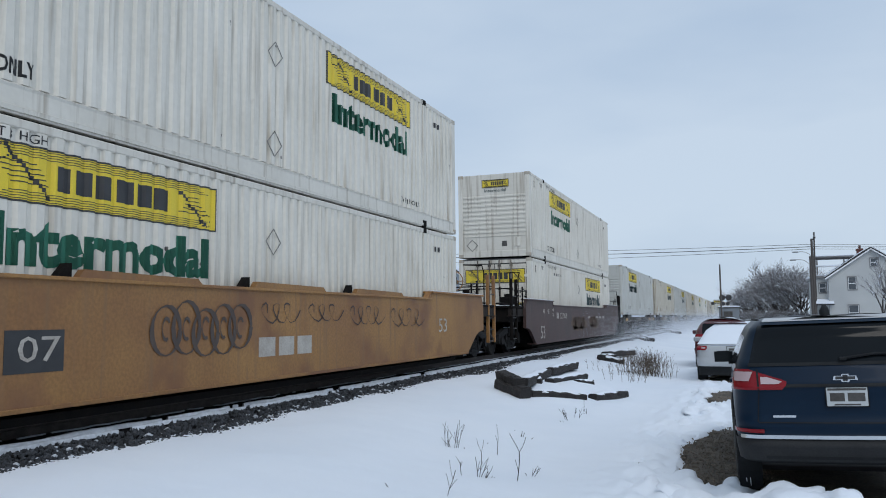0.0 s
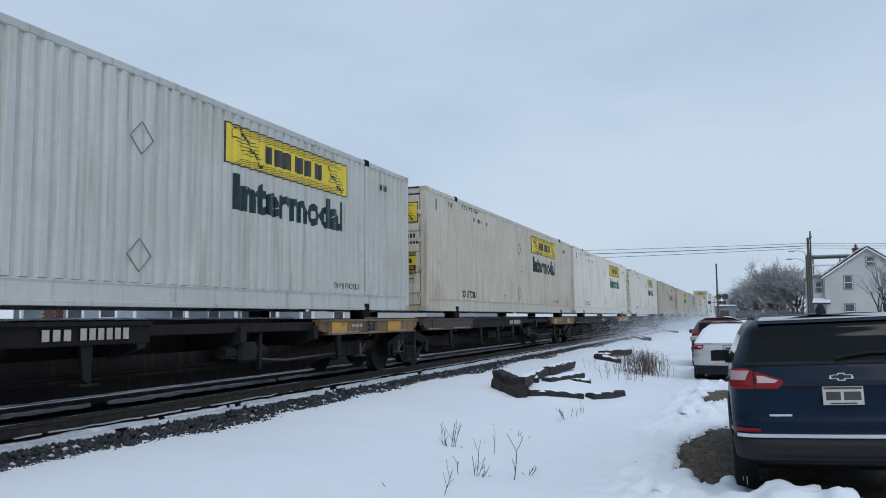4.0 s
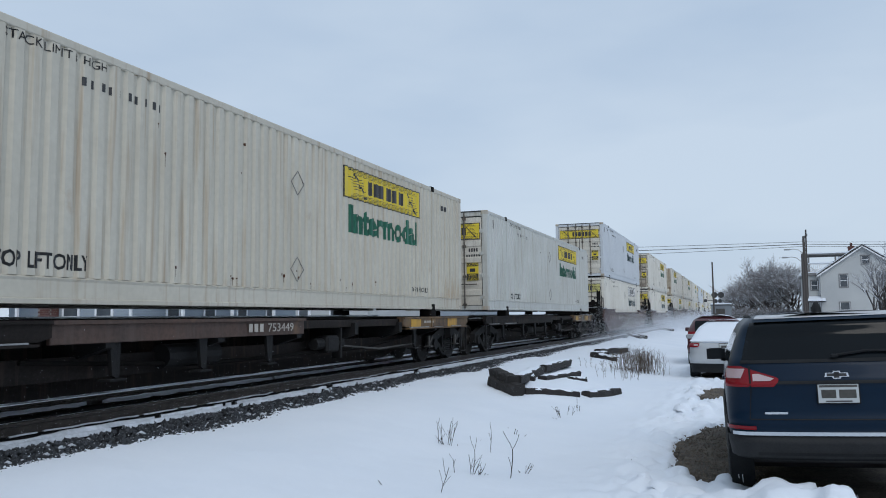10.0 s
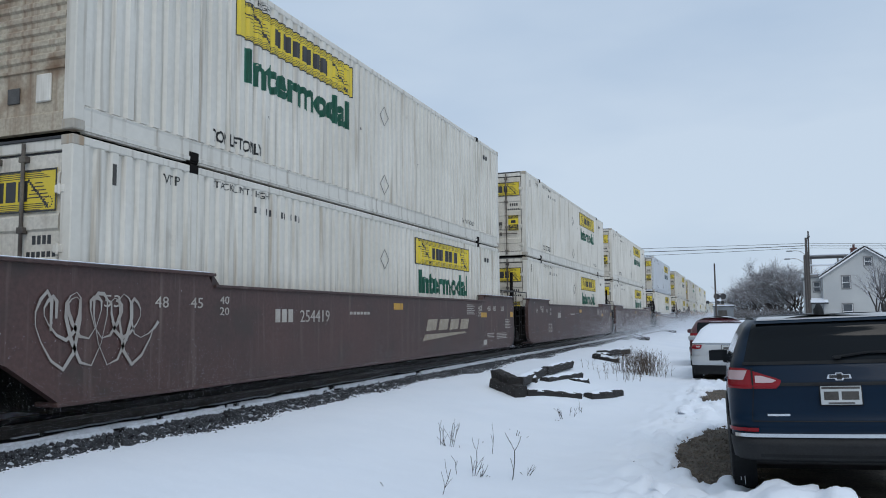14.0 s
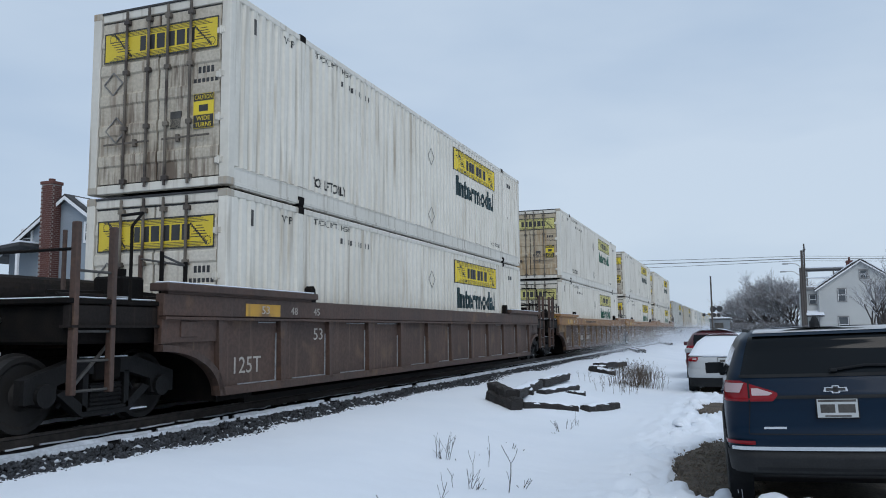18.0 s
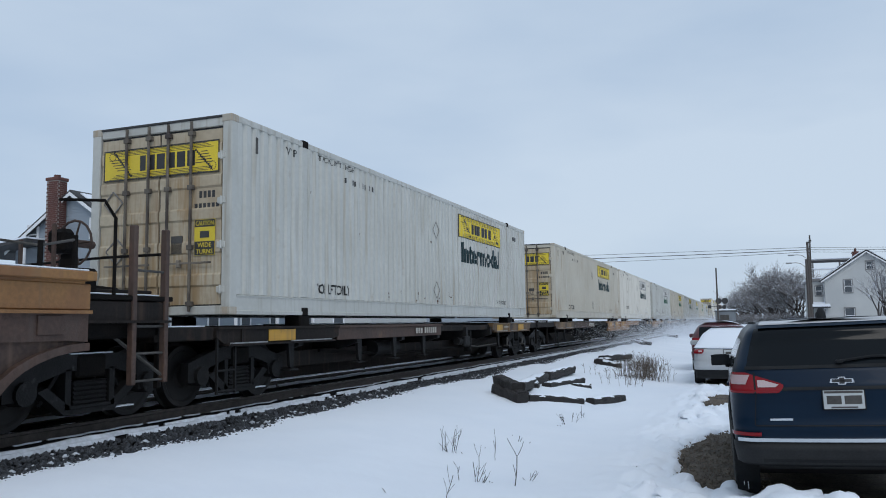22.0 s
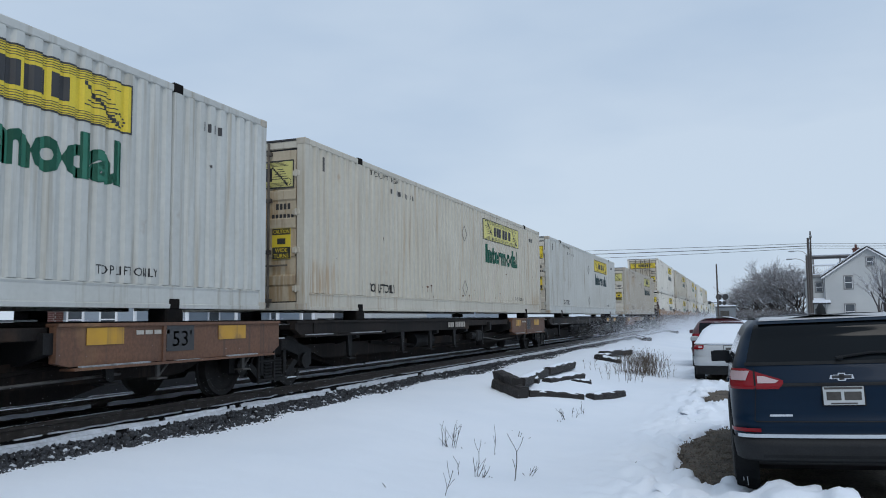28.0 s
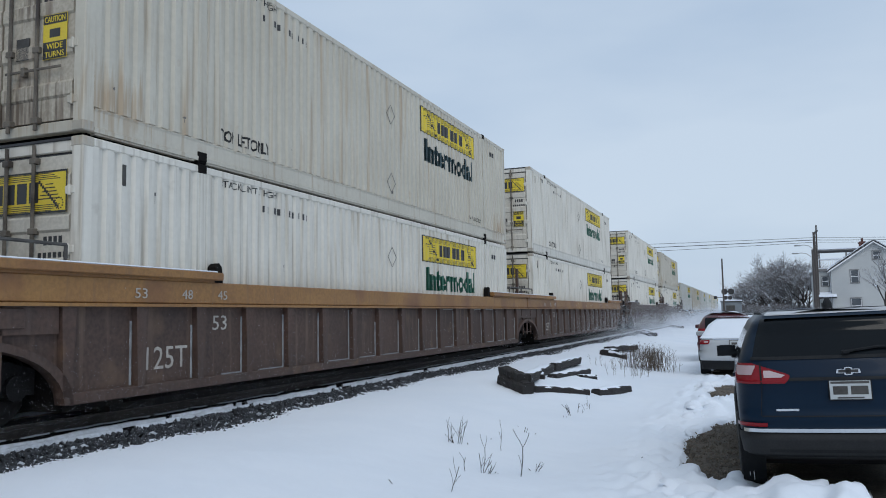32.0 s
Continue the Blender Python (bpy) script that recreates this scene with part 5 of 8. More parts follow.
for i, (u, look_) in enumerate(FLATS):
    before = u - FLATS[i - 1][0] - LONG if i and u - FLATS[i - 1][0] < 22 else 4.6
    after = FLATS[i + 1][0] - u - LONG if i + 1 < len(FLATS) and FLATS[i + 1][0] - u < 22 else 4.3
    near = END if before < 2.0 and i else FREE
    far = JOINT if after < 2.0 else FREE
    n_, s_, f_, dn, df = DECKS[i] if i < len(DECKS) else (RUSTY, GRIME, OG, 0, 0)
    marks = [([(0, 0.55, 0, 0.19)], LONG - 3.5, 0.80, 0, 0, SAFETY), ([(0, 0.62, 0, 0.19)], LONG - 1.2, 0.80, 0, 0, SAFETY)]
    if df or i % 2 == 0:
        marks += [([(-0.08, 0.44, -0.06, 0.26)], LONG - 2.15, 0.74 if df else 0.82, 0, 0, BLACK_VINYL), ("53'", LONG - 2.12, 0.74 if df else 0.82, 0.2, 0.36, LETTER)]
    if dn or i in (8, 20):
        marks += [([(0, 0.6, 0, 0.2)], 0.15, 0.78, 0, 0, SAFETY), ("53'", 3.5 if i in (13, 14) else 1.0, 0.80, 0.2, 0.36, LETTER)]
    if i % 3 != 1 or i in NUMS:
        marks += [(bars(3, 0.12, 0.09, 0.05), 6.6, 0.84, 0, 0, LETTER), (NUMS[i], 7.1, 0.84, 0.13, 0.72, LETTER) if i in NUMS else (bars(6, 0.13, 0.085, 0.04), 7.1, 0.84, 0, 0, LETTER)]
    if i in (0, 11):
        marks.append(([(0, 0.75, 0, 0.17)], 0.9, 0.82, 0, 0, SAFETY))
    marks.append((bars(4, 0.05, 0.12, 0.03), LONG - 2.75, 0.9, 0, 0, LETTER))
    spine_car(u, (n_, s_, f_), (dn, df), near, far, marks, (before, after), i)
    container(u, FLAT, plain=u > 735, low_text=i not in (13, 14, 15), **look_)

# double stacks
WELLS = [(249.04, False, "brown", FREE, FREE, dict(paint="clean", text="black", banner="white", serial="241354"), dict(paint="grey", text="black", door="clean")),
         (272.45, False, "brown", FREE, FREE, dict(paint="clean", text="black", door="tan", banner="yellow", serial="246043"), dict(paint="clean", door="dirty")),
         (295.53, False, "brown", FREE, JOINT, dict(paint="clean"), dict(paint="clean", nose_near=True, door="tan")),
         (314.93, False, "brown", END, JOINT, dict(paint="clean"), dict(paint="clean")),
         (334.07, False, "brown", END, FREE, dict(paint="clean"), dict(paint="clean")),
         (356.94, False, "brown", FREE, FREE, dict(paint="clean", rust=1, door="dirty"), dict(paint="grey", text="black")),
         (380.97, True, "rust", FREE, FREE, dict(paint="clean", text="black"), dict(paint="clean", text="black", door="dirty")),
         (403.69, True, "rust", FREE, JOINT, dict(paint="clean", banner="pale"), dict(paint="clean", door="tan", banner="pale", serial="270656")),
         (423.56, True, "rust", END, JOINT, dict(paint="clean"), dict(paint="clean", text="black", door="dirty", serial="376035")),
         (443.17, True, "rust", END, FREE, dict(paint="clean", text="green", banner="yellow"), dict(paint="clean", text="black", door="clean")),
         (648.01, True, "rust", FREE, JOINT, dict(paint="clean", text="black"), dict(paint="clean", text="black", door="dirty")),
         (667.27, True, "rust", END, JOINT, dict(paint="clean"), dict(paint="cream", text="black", door="dirty")),
         (686.48, True, "rust", END, FREE, dict(paint="clean"), dict(paint="clean")),
         (709.59, True, "rust", FREE, FREE, dict(paint="clean"), dict(paint="clean")),
         (728.8, True, "rust", FREE, FREE, dict(paint="clean"), dict(paint="cream"))]
NUMBERS = {249.04: "71678", 272.45: "71800", 295.53: "254419", 356.94: "72172", 403.69: "728881", 443.17: "729850"}
for i, (u, ribbed, colr, near, far, low, upp) in enumerate(WELLS):
    marks = []
    if not ribbed:
        lo = 0.33 if u in (249.04, 272.45, 356.94) else 0.0
        marks = [(bars(3, 0.2), 3.7, 1.0 - lo * 0.6, 0, 0, LETTER), ("53", 0.3, 1.2, 0.14, 0.24, LETTER), ("48", 1.1, 1.2, 0.14, 0.24, LETTER), ("45", 1.75, 1.2, 0.14, 0.24, LETTER),
                 ("40", 2.35, 1.26, 0.11, 0.2, LETTER), ("20", 2.35, 1.11, 0.11, 0.2, LETTER), (bars(6, 0.05, 0.1, 0.04), 6.1, 1.12, 0, 0, LETTER), ([(0, 0.45, 0, 0.13)], 8.0, 1.22, 0, 0, SAFETY)]
        if u == 356.94:
            marks += [([(0, 0.95, 0, 0.13)], -1.1, 1.33, 0, 0, SAFETY), ([(0, 0.45, 0, 0.12)], 1.43, 1.34, 0, 0, SAFETY)]
        lines = [(0.0, 0.62 - 0.1 * (k % 2), 0.046 * k, 0.046 * k + 0.02) for k in range(6)]
        ticks_ = [(13.39 - 13.4, 0.27, -0.015, -0.003), (0.29, 0.32, 0.0, 0.14), (1.07, 1.10, 0.0, 0.14), (1.57, 1.60, 0.0, 0.14), (2.37, 2.40, 0.0, 0.14)]
        marks += [("40", 13.4, 1.23, 0.13, 0.24, LETTER), ("20", 13.4, 1.075, 0.13, 0.24, LETTER), ("45", 14.2, 1.23, 0.13, 0.22, LETTER), ("48", 14.7, 1.23, 0.13, 0.22, LETTER), ("53", 15.5, 1.23, 0.13, 0.22, LETTER),
                  (ticks_ + [(y_ - 0.9, y1_ - 0.9, z_ - 0.1, z1_ - 0.1) for y_, y1_, z_, z1_ in lines] + [(y_ + 2.55, y1_ + 2.45, z_ - 0.5, z1_ - 0.5) for y_, y1_, z_, z1_ in lines], 13.4, 1.23, 0, 0, LETTER),
                  (lines[:3] + [(y_ + 0.9, y1_ + 1.3, z_ - 0.06, z1_ - 0.06) for y_, y1_, z_, z1_ in lines[:4]] + [(-0.35, -0.05, -0.2, -0.06)], 14.2, 0.5, 0, 0, LETTER),
                  ([(0, 0.5, 0, 0.13)] + ([(3.5, 3.85, 0.14, 0.34)] if far == FREE else [(2.85, 3.15, 0.0, 0.16)]), 13.65, 1.05, 0, 0, SAFETY)]
        if u == 334.07:
            marks.append(("S-2054-11 REEFER CLEARANCE", 14.2, 1.47, 0.10, 1.72, LETTER))
        if u == 314.93:
            marks += [("53", 2.1, 0.5, 0.32, 0.55, LETTER), ("125 T", 0.9, 1.3, 0.12, 0.5, LETTER)]
        if u in NUMBERS:
            marks.append((NUMBERS[u], 4.4, 1.0 - lo * 0.6, 0.2, 0.95, LETTER))
        marks = [(b_, y_, z_ - lo * (z_ > 1.05), h_, w_, m_) for b_, y_, z_, h_, w_, m_ in marks]
        art = [([scrawl(-0.6, 0.55, 1.5, 0.8, 4), scrawl(-0.5, 0.85, 1.5, 0.45, 5)], 0.02, SPRAY_PALE)] if i in (2, 4) else []
        if i == 0:
            wave = lambda k, w0: [(5.6 + 0.2 * j, min(1.1, max(0.3, 0.30 + 0.16 * k + w0 + 0.13 * math.sin(0.42 * j + 1.1 * k) + 0.06 * math.sin(1.1 * j + 2.3 * k)))) for j in range(30)]
            art = [([wave(k, 0.0) for k in range(5)], 0.085, SPRAY_GOLD), ([wave(k, 0.09) for k in range(5)], 0.045, SPRAY_DARK)]
    else:
        marks = [("53", 2.1 if u > 460 else 2.25, 0.9, 0.2, 0.3, LETTER), ("125T", 0.88 if u > 460 else 0.05, 0.46, 0.28 if u > 460 else 0.24, 0.72 if u > 460 else 0.66, LETTER), ("53", 0.6, 1.3, 0.12, 0.2, LETTER), ("48", 1.4, 1.3, 0.12, 0.2, LETTER), ("45", 2.1, 1.3, 0.12, 0.2, LETTER)]
        if u in NUMBERS:
            marks += [(NUMBERS[u], 4.45, 0.55, 0.2, 1.0, LETTER), (bars(4, 0.2), 3.1, 0.55, 0, 0, LETTER)]
        if u in (403.69, 423.56):
            marks.append(("52,800 LBS MAX GROSS WT FOR 20 FT CONTAINER", 4.27, 1.34, 0.075, 2.60, BLACK_VINYL))
        if i < 10:
            marks.append(([(0, 0.9, 0, 0.18)], 0.2, 1.26, 0, 0, SAFETY))
        art = [([scrawl(4.2 + k, 0.4, 0.7, 0.7, 2)], 0.03, SPRAY_PALE) for k in (0, 1.1, 2.2, 3.3, 4.4)] if i == 8 else []
    car_ = well_car(u, ribbed, colr, near, far, marks, art=art, low=u in (249.04, 272.45, 356.94), trim=OCHRE if ribbed and 381 < u < 709 else None)
    if u == 295.53:
        # the railway's slanted lettermark and the wedge under it, as plain shapes
        sh = Shape()
        for k in range(4):
            y_ = 9.72 + 0.74 * k
            sh.prism([(y_, 0.76), (y_ + 0.58, 0.77), (y_ + 0.70, 1.02), (y_ + 0.12, 1.01)], 0, SIDE_X + 0.002, SIDE_X + 0.008)
        part("brand_shape", sh.prism([(9.5, 0.54), (12.45, 0.67), (12.3, 0.70), (9.68, 0.68)], 0, SIDE_X + 0.002, SIDE_X + 0.008), CREAM_LETTER, car_, "cream slanted railway lettermark")
    container(u, LOW, **low)
    container(u, UP, stacked=True, **upp)


# ---- ground ----
def smooth(a, b, x):
    t = max(0.0, min(1.0, (x - a) / (b - a)))
    return t * t * (3 - 2 * t)


BARE = [(-0.30, 10.25, 0.46, 2.0), (-0.50, 17.4, 0.36, 1.2), (0.85, 10.6, 1.15, 3.3), (1.7, 9.8, 0.8, 3.2), (-0.36, 23.5, 0.75, 2.0)]


def bare(x, y):
    """How far the snow has melted or been scraped away, 0 to 1."""
    n = 0.45 * noise.noise((x * 2.3, y * 1.1, 3.1)) + 0.3 * noise.noise((x * 7.0, y * 4.0, 7.7)) + 0.3 * noise.noise((x * 15.0, y * 9.0, 1.7))
    return max(smooth(1.12, 0.9, math.hypot((x - cx) / rx, (y - cy) / ry) + n * 0.75) for cx, cy, rx, ry in BARE)


def ground_height(x, y, mound=True):
    """Snow level: a low bank along the tracks, the verge, and the trodden parking strip."""
    h = 0.42 * smooth(-1.6, -6.3, x) if x > -6.3 else 0.42
    if x < -6.3:
        h = 0.40 - 0.1 * smooth(-6.3, -6.7, x)
    if x < -9.4:
        h = 0.30 * smooth(-12.2, -10.1, x)
    near = smooth(70, 20, y)
    h += (0.05 * noise.noise((x * 0.35, y * 0.3, 0)) + 0.022 * noise.noise((x * 1.3, y * 1.2, 5)) + 0.008 * noise.noise((x * 4.5, y * 4.0, 9))) * (0.3 + 0.7 * near)
    if x > -2.2:
        rough = near * smooth(-2.0, -0.9, x)
        h += rough * (0.13 * abs(noise.noise((x * 2.6, y * 2.0, 2))) + 0.06 * noise.noise((x * 6.0, y * 4.5, 8)) + 0.02 * noise.noise((x * 13, y * 10, 6))) + 0.04 * smooth(-2.2, -1.0, x)
        h -= 0.16 * bare(x, y) * (1 if y < 40 else 0)
    if 5.0 < y < 8.0 and x > -0.8:
        ragged = 0.06 * noise.noise((x * 5.0, 4.4, 0)) + 0.03 * noise.noise((x * 13.0, 1.4, 0))
        h += (0.255 + 0.05 * noise.noise((x * 4.0, y * 3.0, 3))) * smooth(5.5, 6.9, y) * smooth(7.42 + ragged, 7.22 + ragged, y) * (0.55 * smooth(-0.6, -0.25, x) + 0.45 * smooth(-0.05, 0.15, x)) * smooth(0.92, 0.74, x)
    if mound and 12 < y < 22 and x < -1.5:
        h += 0.12 * smooth(1.0, 0.25, math.hypot((x + 3.75) / 1.25, (y - 16.6) / 2.9)) + 0.04 * smooth(1, 0, math.hypot((x + 2.5) / 0.5, (y - 14.9) / 0.8))
    return h


def ticks(pieces):
    out = []
    for a, b, n in pieces:
        out += [a + (b - a) * i / n for i in range(n)]
    return out + [pieces[-1][1]]


gx = ticks([(-2500, -120, 8), (-120, -30, 9), (-30, -12, 9), (-12, -6.6, 12), (-6.6, -5.6, 12), (-5.6, -2.2, 34), (-2.2, 0.3, 70), (0.3, 1.4, 24), (1.4, 4, 12), (4, 30, 13), (30, 120, 9), (120, 2500, 8)])
gy = ticks([(-800, -30, 6), (-30, 2, 10), (2, 13, 190), (13, 30, 100), (30, 60, 50), (60, 130, 30), (130, 400, 12), (400, 3000, 8)])
ground = Shape().sheet([[(x, y, ground_height(x, y)) for x in gx] for y in gy])
tagged(part("ground", ground, SNOW, smooth=True), "fresh white snow over the verge and yard beside the tracks", "ground", kind="structure")

GRAVEL = material("wet_gravel", (0.16, 0.13, 0.098), 0.9, second=(0.075, 0.062, 0.05), scale=3, grain=0.5, grain_scale=45, bump=0.8, bump_scale=30)
tagged(part("bare_gravel", Shape().sheet([[(x, y, -0.12 + 0.175 * smooth(0.3, 0.75, bare(x, y)) + 0.012 * noise.noise((x * 5, y * 5, 1))) for x in ticks([(-1.3, 3.0, 60)])] for y in ticks([(6.5, 13.5, 90), (13.5, 27, 90)])]), GRAVEL, smooth=True),
       "wet brown gravel laid bare where the snow is scraped away", "gravel", kind="structure")

# track: ballast bed, ties and two rails
RAILHEAD = RAIL - 0.045
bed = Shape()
# carried on past the far rail, added to keep the view below the cars dark
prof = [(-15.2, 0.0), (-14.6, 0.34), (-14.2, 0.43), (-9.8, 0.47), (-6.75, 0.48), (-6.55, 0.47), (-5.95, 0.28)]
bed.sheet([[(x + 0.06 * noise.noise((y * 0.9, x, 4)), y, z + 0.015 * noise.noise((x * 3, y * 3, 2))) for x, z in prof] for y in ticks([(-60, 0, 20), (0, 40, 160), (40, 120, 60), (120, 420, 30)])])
tagged(part("ballast_bed", bed, BED), "dark crushed-stone ballast bed dusted with snow, blackened for the shade under the train", "ballast", kind="structure")
RAIL_HEAD = material("polished_rail_head", (0.60, 0.61, 0.62), 0.16, metal=1.0, second=(0.50, 0.50, 0.51), scale=6)
RAIL_STEEL = material("rail_steel", (0.06, 0.05, 0.045), 0.45, metal=0.6, second=(0.1, 0.085, 0.075), scale=9, grain=0.2)
for x in (TRACK - 0.7525, TRACK + 0.7525):
    r = Shape().prism([(x - 0.07, RAILHEAD - 0.17), (x + 0.07, RAILHEAD - 0.17), (x + 0.07, RAILHEAD - 0.155), (x + 0.012, RAILHEAD - 0.135), (x + 0.012, RAILHEAD - 0.045), (x + 0.036, RAILHEAD - 0.035), (x + 0.036, RAILHEAD - 0.006),
                       (x + 0.028, RAILHEAD), (x - 0.028, RAILHEAD), (x - 0.036, RAILHEAD - 0.006), (x - 0.036, RAILHEAD - 0.035), (x - 0.012, RAILHEAD - 0.045), (x - 0.012, RAILHEAD - 0.135), (x - 0.07, RAILHEAD - 0.155)], 1, -60, 420)
    rail = tagged(part("rail", r, RAIL_STEEL), "worn dark steel running rail with a polished head", "rail", "rails", kind="structure")
    part("rail_head", Shape().prism([(x - 0.03, RAILHEAD + 0.0015), (x - 0.02, RAILHEAD + 0.004), (x + 0.02, RAILHEAD + 0.004), (x + 0.03, RAILHEAD + 0.0015)], 1, -60, 420), RAIL_HEAD, rail, "polished rail head")
ties = thing("railway_ties", "creosoted timber ties half sunk in ballast", "ties")
ties["kind"] = "structure"
tie = Shape().box(-1.3, 1.3, -0.11, 0.11, -0.16, 0.0, 0.012).mesh("tie", TIMBER)
for i in range(150):
    part("tie", tie, None, ties, m=pose(TRACK + 0.02 * math.sin(i * 7.1), -2 + 0.53 * i, RAILHEAD - 0.172, 0, 0, 0.6 * math.sin(i * 3.3)))


def drift(name, x, y0, y1, wide, z, seed, gap=0.35, step=0.12, thick=0.03, mat=DIRTY_SNOW, label="thin ragged pale strip of snow or stand-in rail gleam along the track"):
    """A ragged strip along the track, of snow or standing in for rail gleam."""
    rows = []
    s = Shape()
    y = y0
    while y < y1:
        n = 0.7 * noise.noise((y * 0.55, seed, 0)) + 0.5 * noise.noise((y * 2.1, seed, 4)) + 0.45 * noise.noise((y * 6.5, seed, 7))
        w = wide * max(0.0, 0.55 + n) 
        if n > -gap and w > 0.02:
            c = x + 0.10 * noise.noise((y * 0.8, seed, 9)) + 0.06 * noise.noise((y * 4.1, seed, 2))
            zz = z + 0.01 * noise.noise((y * 3, seed, 1))
            rows.append([(c - w / 2, y, zz - thick), (c - w * 0.25, y, zz + 0.5 * thick), (c + w * 0.25, y, zz + 0.5 * thick), (c + w / 2, y, zz - thick)])
        else:
            if len(rows) > 1:
                s.sheet(rows)
            rows = []
        y += step * (1 if y < 40 else 3)
    if len(rows) > 1:
        s.sheet(rows)
    return tagged(part(name, s, mat, smooth=True), label, "snow", kind="stuff")


drift("snow_strip", -6.68, 2, 110, 0.15, 0.522, 11.0, 0.6, 0.05)
drift("snow_strip", -6.53, 2, 110, 0.12, 0.51, 71.0, 0.2, 0.05)
drift("snow_strip", TRACK - 0.58, 2, 140, 0.26, RAILHEAD - 0.07, 37.0, 0.8, 0.05, thick=0.03, mat=SNOW)
drift("snow_strip", TRACK - 0.94, 2, 140, 0.26, RAILHEAD - 0.012, 47.0, 0.95, 0.06, thick=0.04, mat=SNOW)
# pale strip at the near rail's foot, standing in for the gleam of its head
drift("snow_strip", TRACK + 0.86, 2, 110, 0.06, RAILHEAD - 0.12, 59.0, 0.8, 0.05, thick=0.01)

# loose stones along the foot of the ballast
rock = random.Random(5)
stones = Shape()
unit = [(1, 0, 0), (-1, 0, 0), (0, 1, 0), (0, -1, 0), (0, 0, 1), (0, 0, -1)]
octa = [(0, 2, 4), (2, 1, 4), (1, 3, 4), (3, 0, 4), (2, 0, 5), (1, 2, 5), (3, 1, 5), (0, 3, 5)]
for i in range(14000):
    y = 2.5 + 45 * rock.random() ** 2.0
    t = rock.random()
    x = -6.5 + 0.62 * t + 0.10 * noise.noise((y * 0.7, 3.3, 0)) + (0.12 * rock.random() if rock.random() < 0.1 else 0)
    z = 0.475 - 0.115 * t + 0.012
    r = rock.uniform(0.012, 0.034)
    e = Euler((rock.random() * 6, rock.random() * 6, rock.random() * 6)).to_matrix()
    stones.add([Vector((x, y, z)) + e @ Vector((p[0] * r * rock.uniform(0.7, 1.3), p[1] * r * rock.uniform(0.7, 1.2), p[2] * r * rock.uniform(0.6, 1.1))) for p in unit], octa)
clods = Shape()
for i in range(420):
    y = 2.5 + 45 * rock.random() ** 2.0
    t = rock.random() ** 0.6
    x = -6.5 + 0.66 * t + 0.10 * noise.noise((y * 0.7, 3.3, 0))
    r = rock.uniform(0.015, 0.05)
    clods.add([Vector((x, y, 0.485 - 0.115 * t)) + Vector((p[0] * r * rock.uniform(0.8, 1.6), p[1] * r * rock.uniform(0.8, 1.8), p[2] * r * 0.6)) for p in unit], octa)
tagged(part("snow_clods", clods, DIRTY_SNOW, smooth=True), "small clods of snow lying among the stones", "snow", kind="stuff")
tagged(part("ballast_stones", stones, STONES), "loose dark crushed stones at the snow's edge", "stones", kind="stuff")

pebble = Shape()
for i in range(2600):
    x, y = rock.uniform(-0.85, 0.2), rock.uniform(7.9, 12.6) if rock.random() < 0.8 else rock.uniform(16, 18.8)
    if bare(x, y) < 0.5:
        continue
    r = rock.uniform(0.005, 0.016)
    e = Euler((rock.random() * 6, rock.random() * 6, rock.random() * 6)).to_matrix()
    pebble.add([Vector((x, y, 0.062)) + e @ Vector((p[0] * r * rock.uniform(0.7, 1.3), p[1] * r, p[2] * r * 0.8)) for p in unit], octa)
PEBBLE = material("gravel_pebble", (0.25, 0.205, 0.16), 0.9, second=(0.11, 0.092, 0.08), scale=14, grain=0.3)
tagged(part("gravel_stones", pebble, PEBBLE), "small brown stones on the bare wet gravel", "stones", kind="stuff")


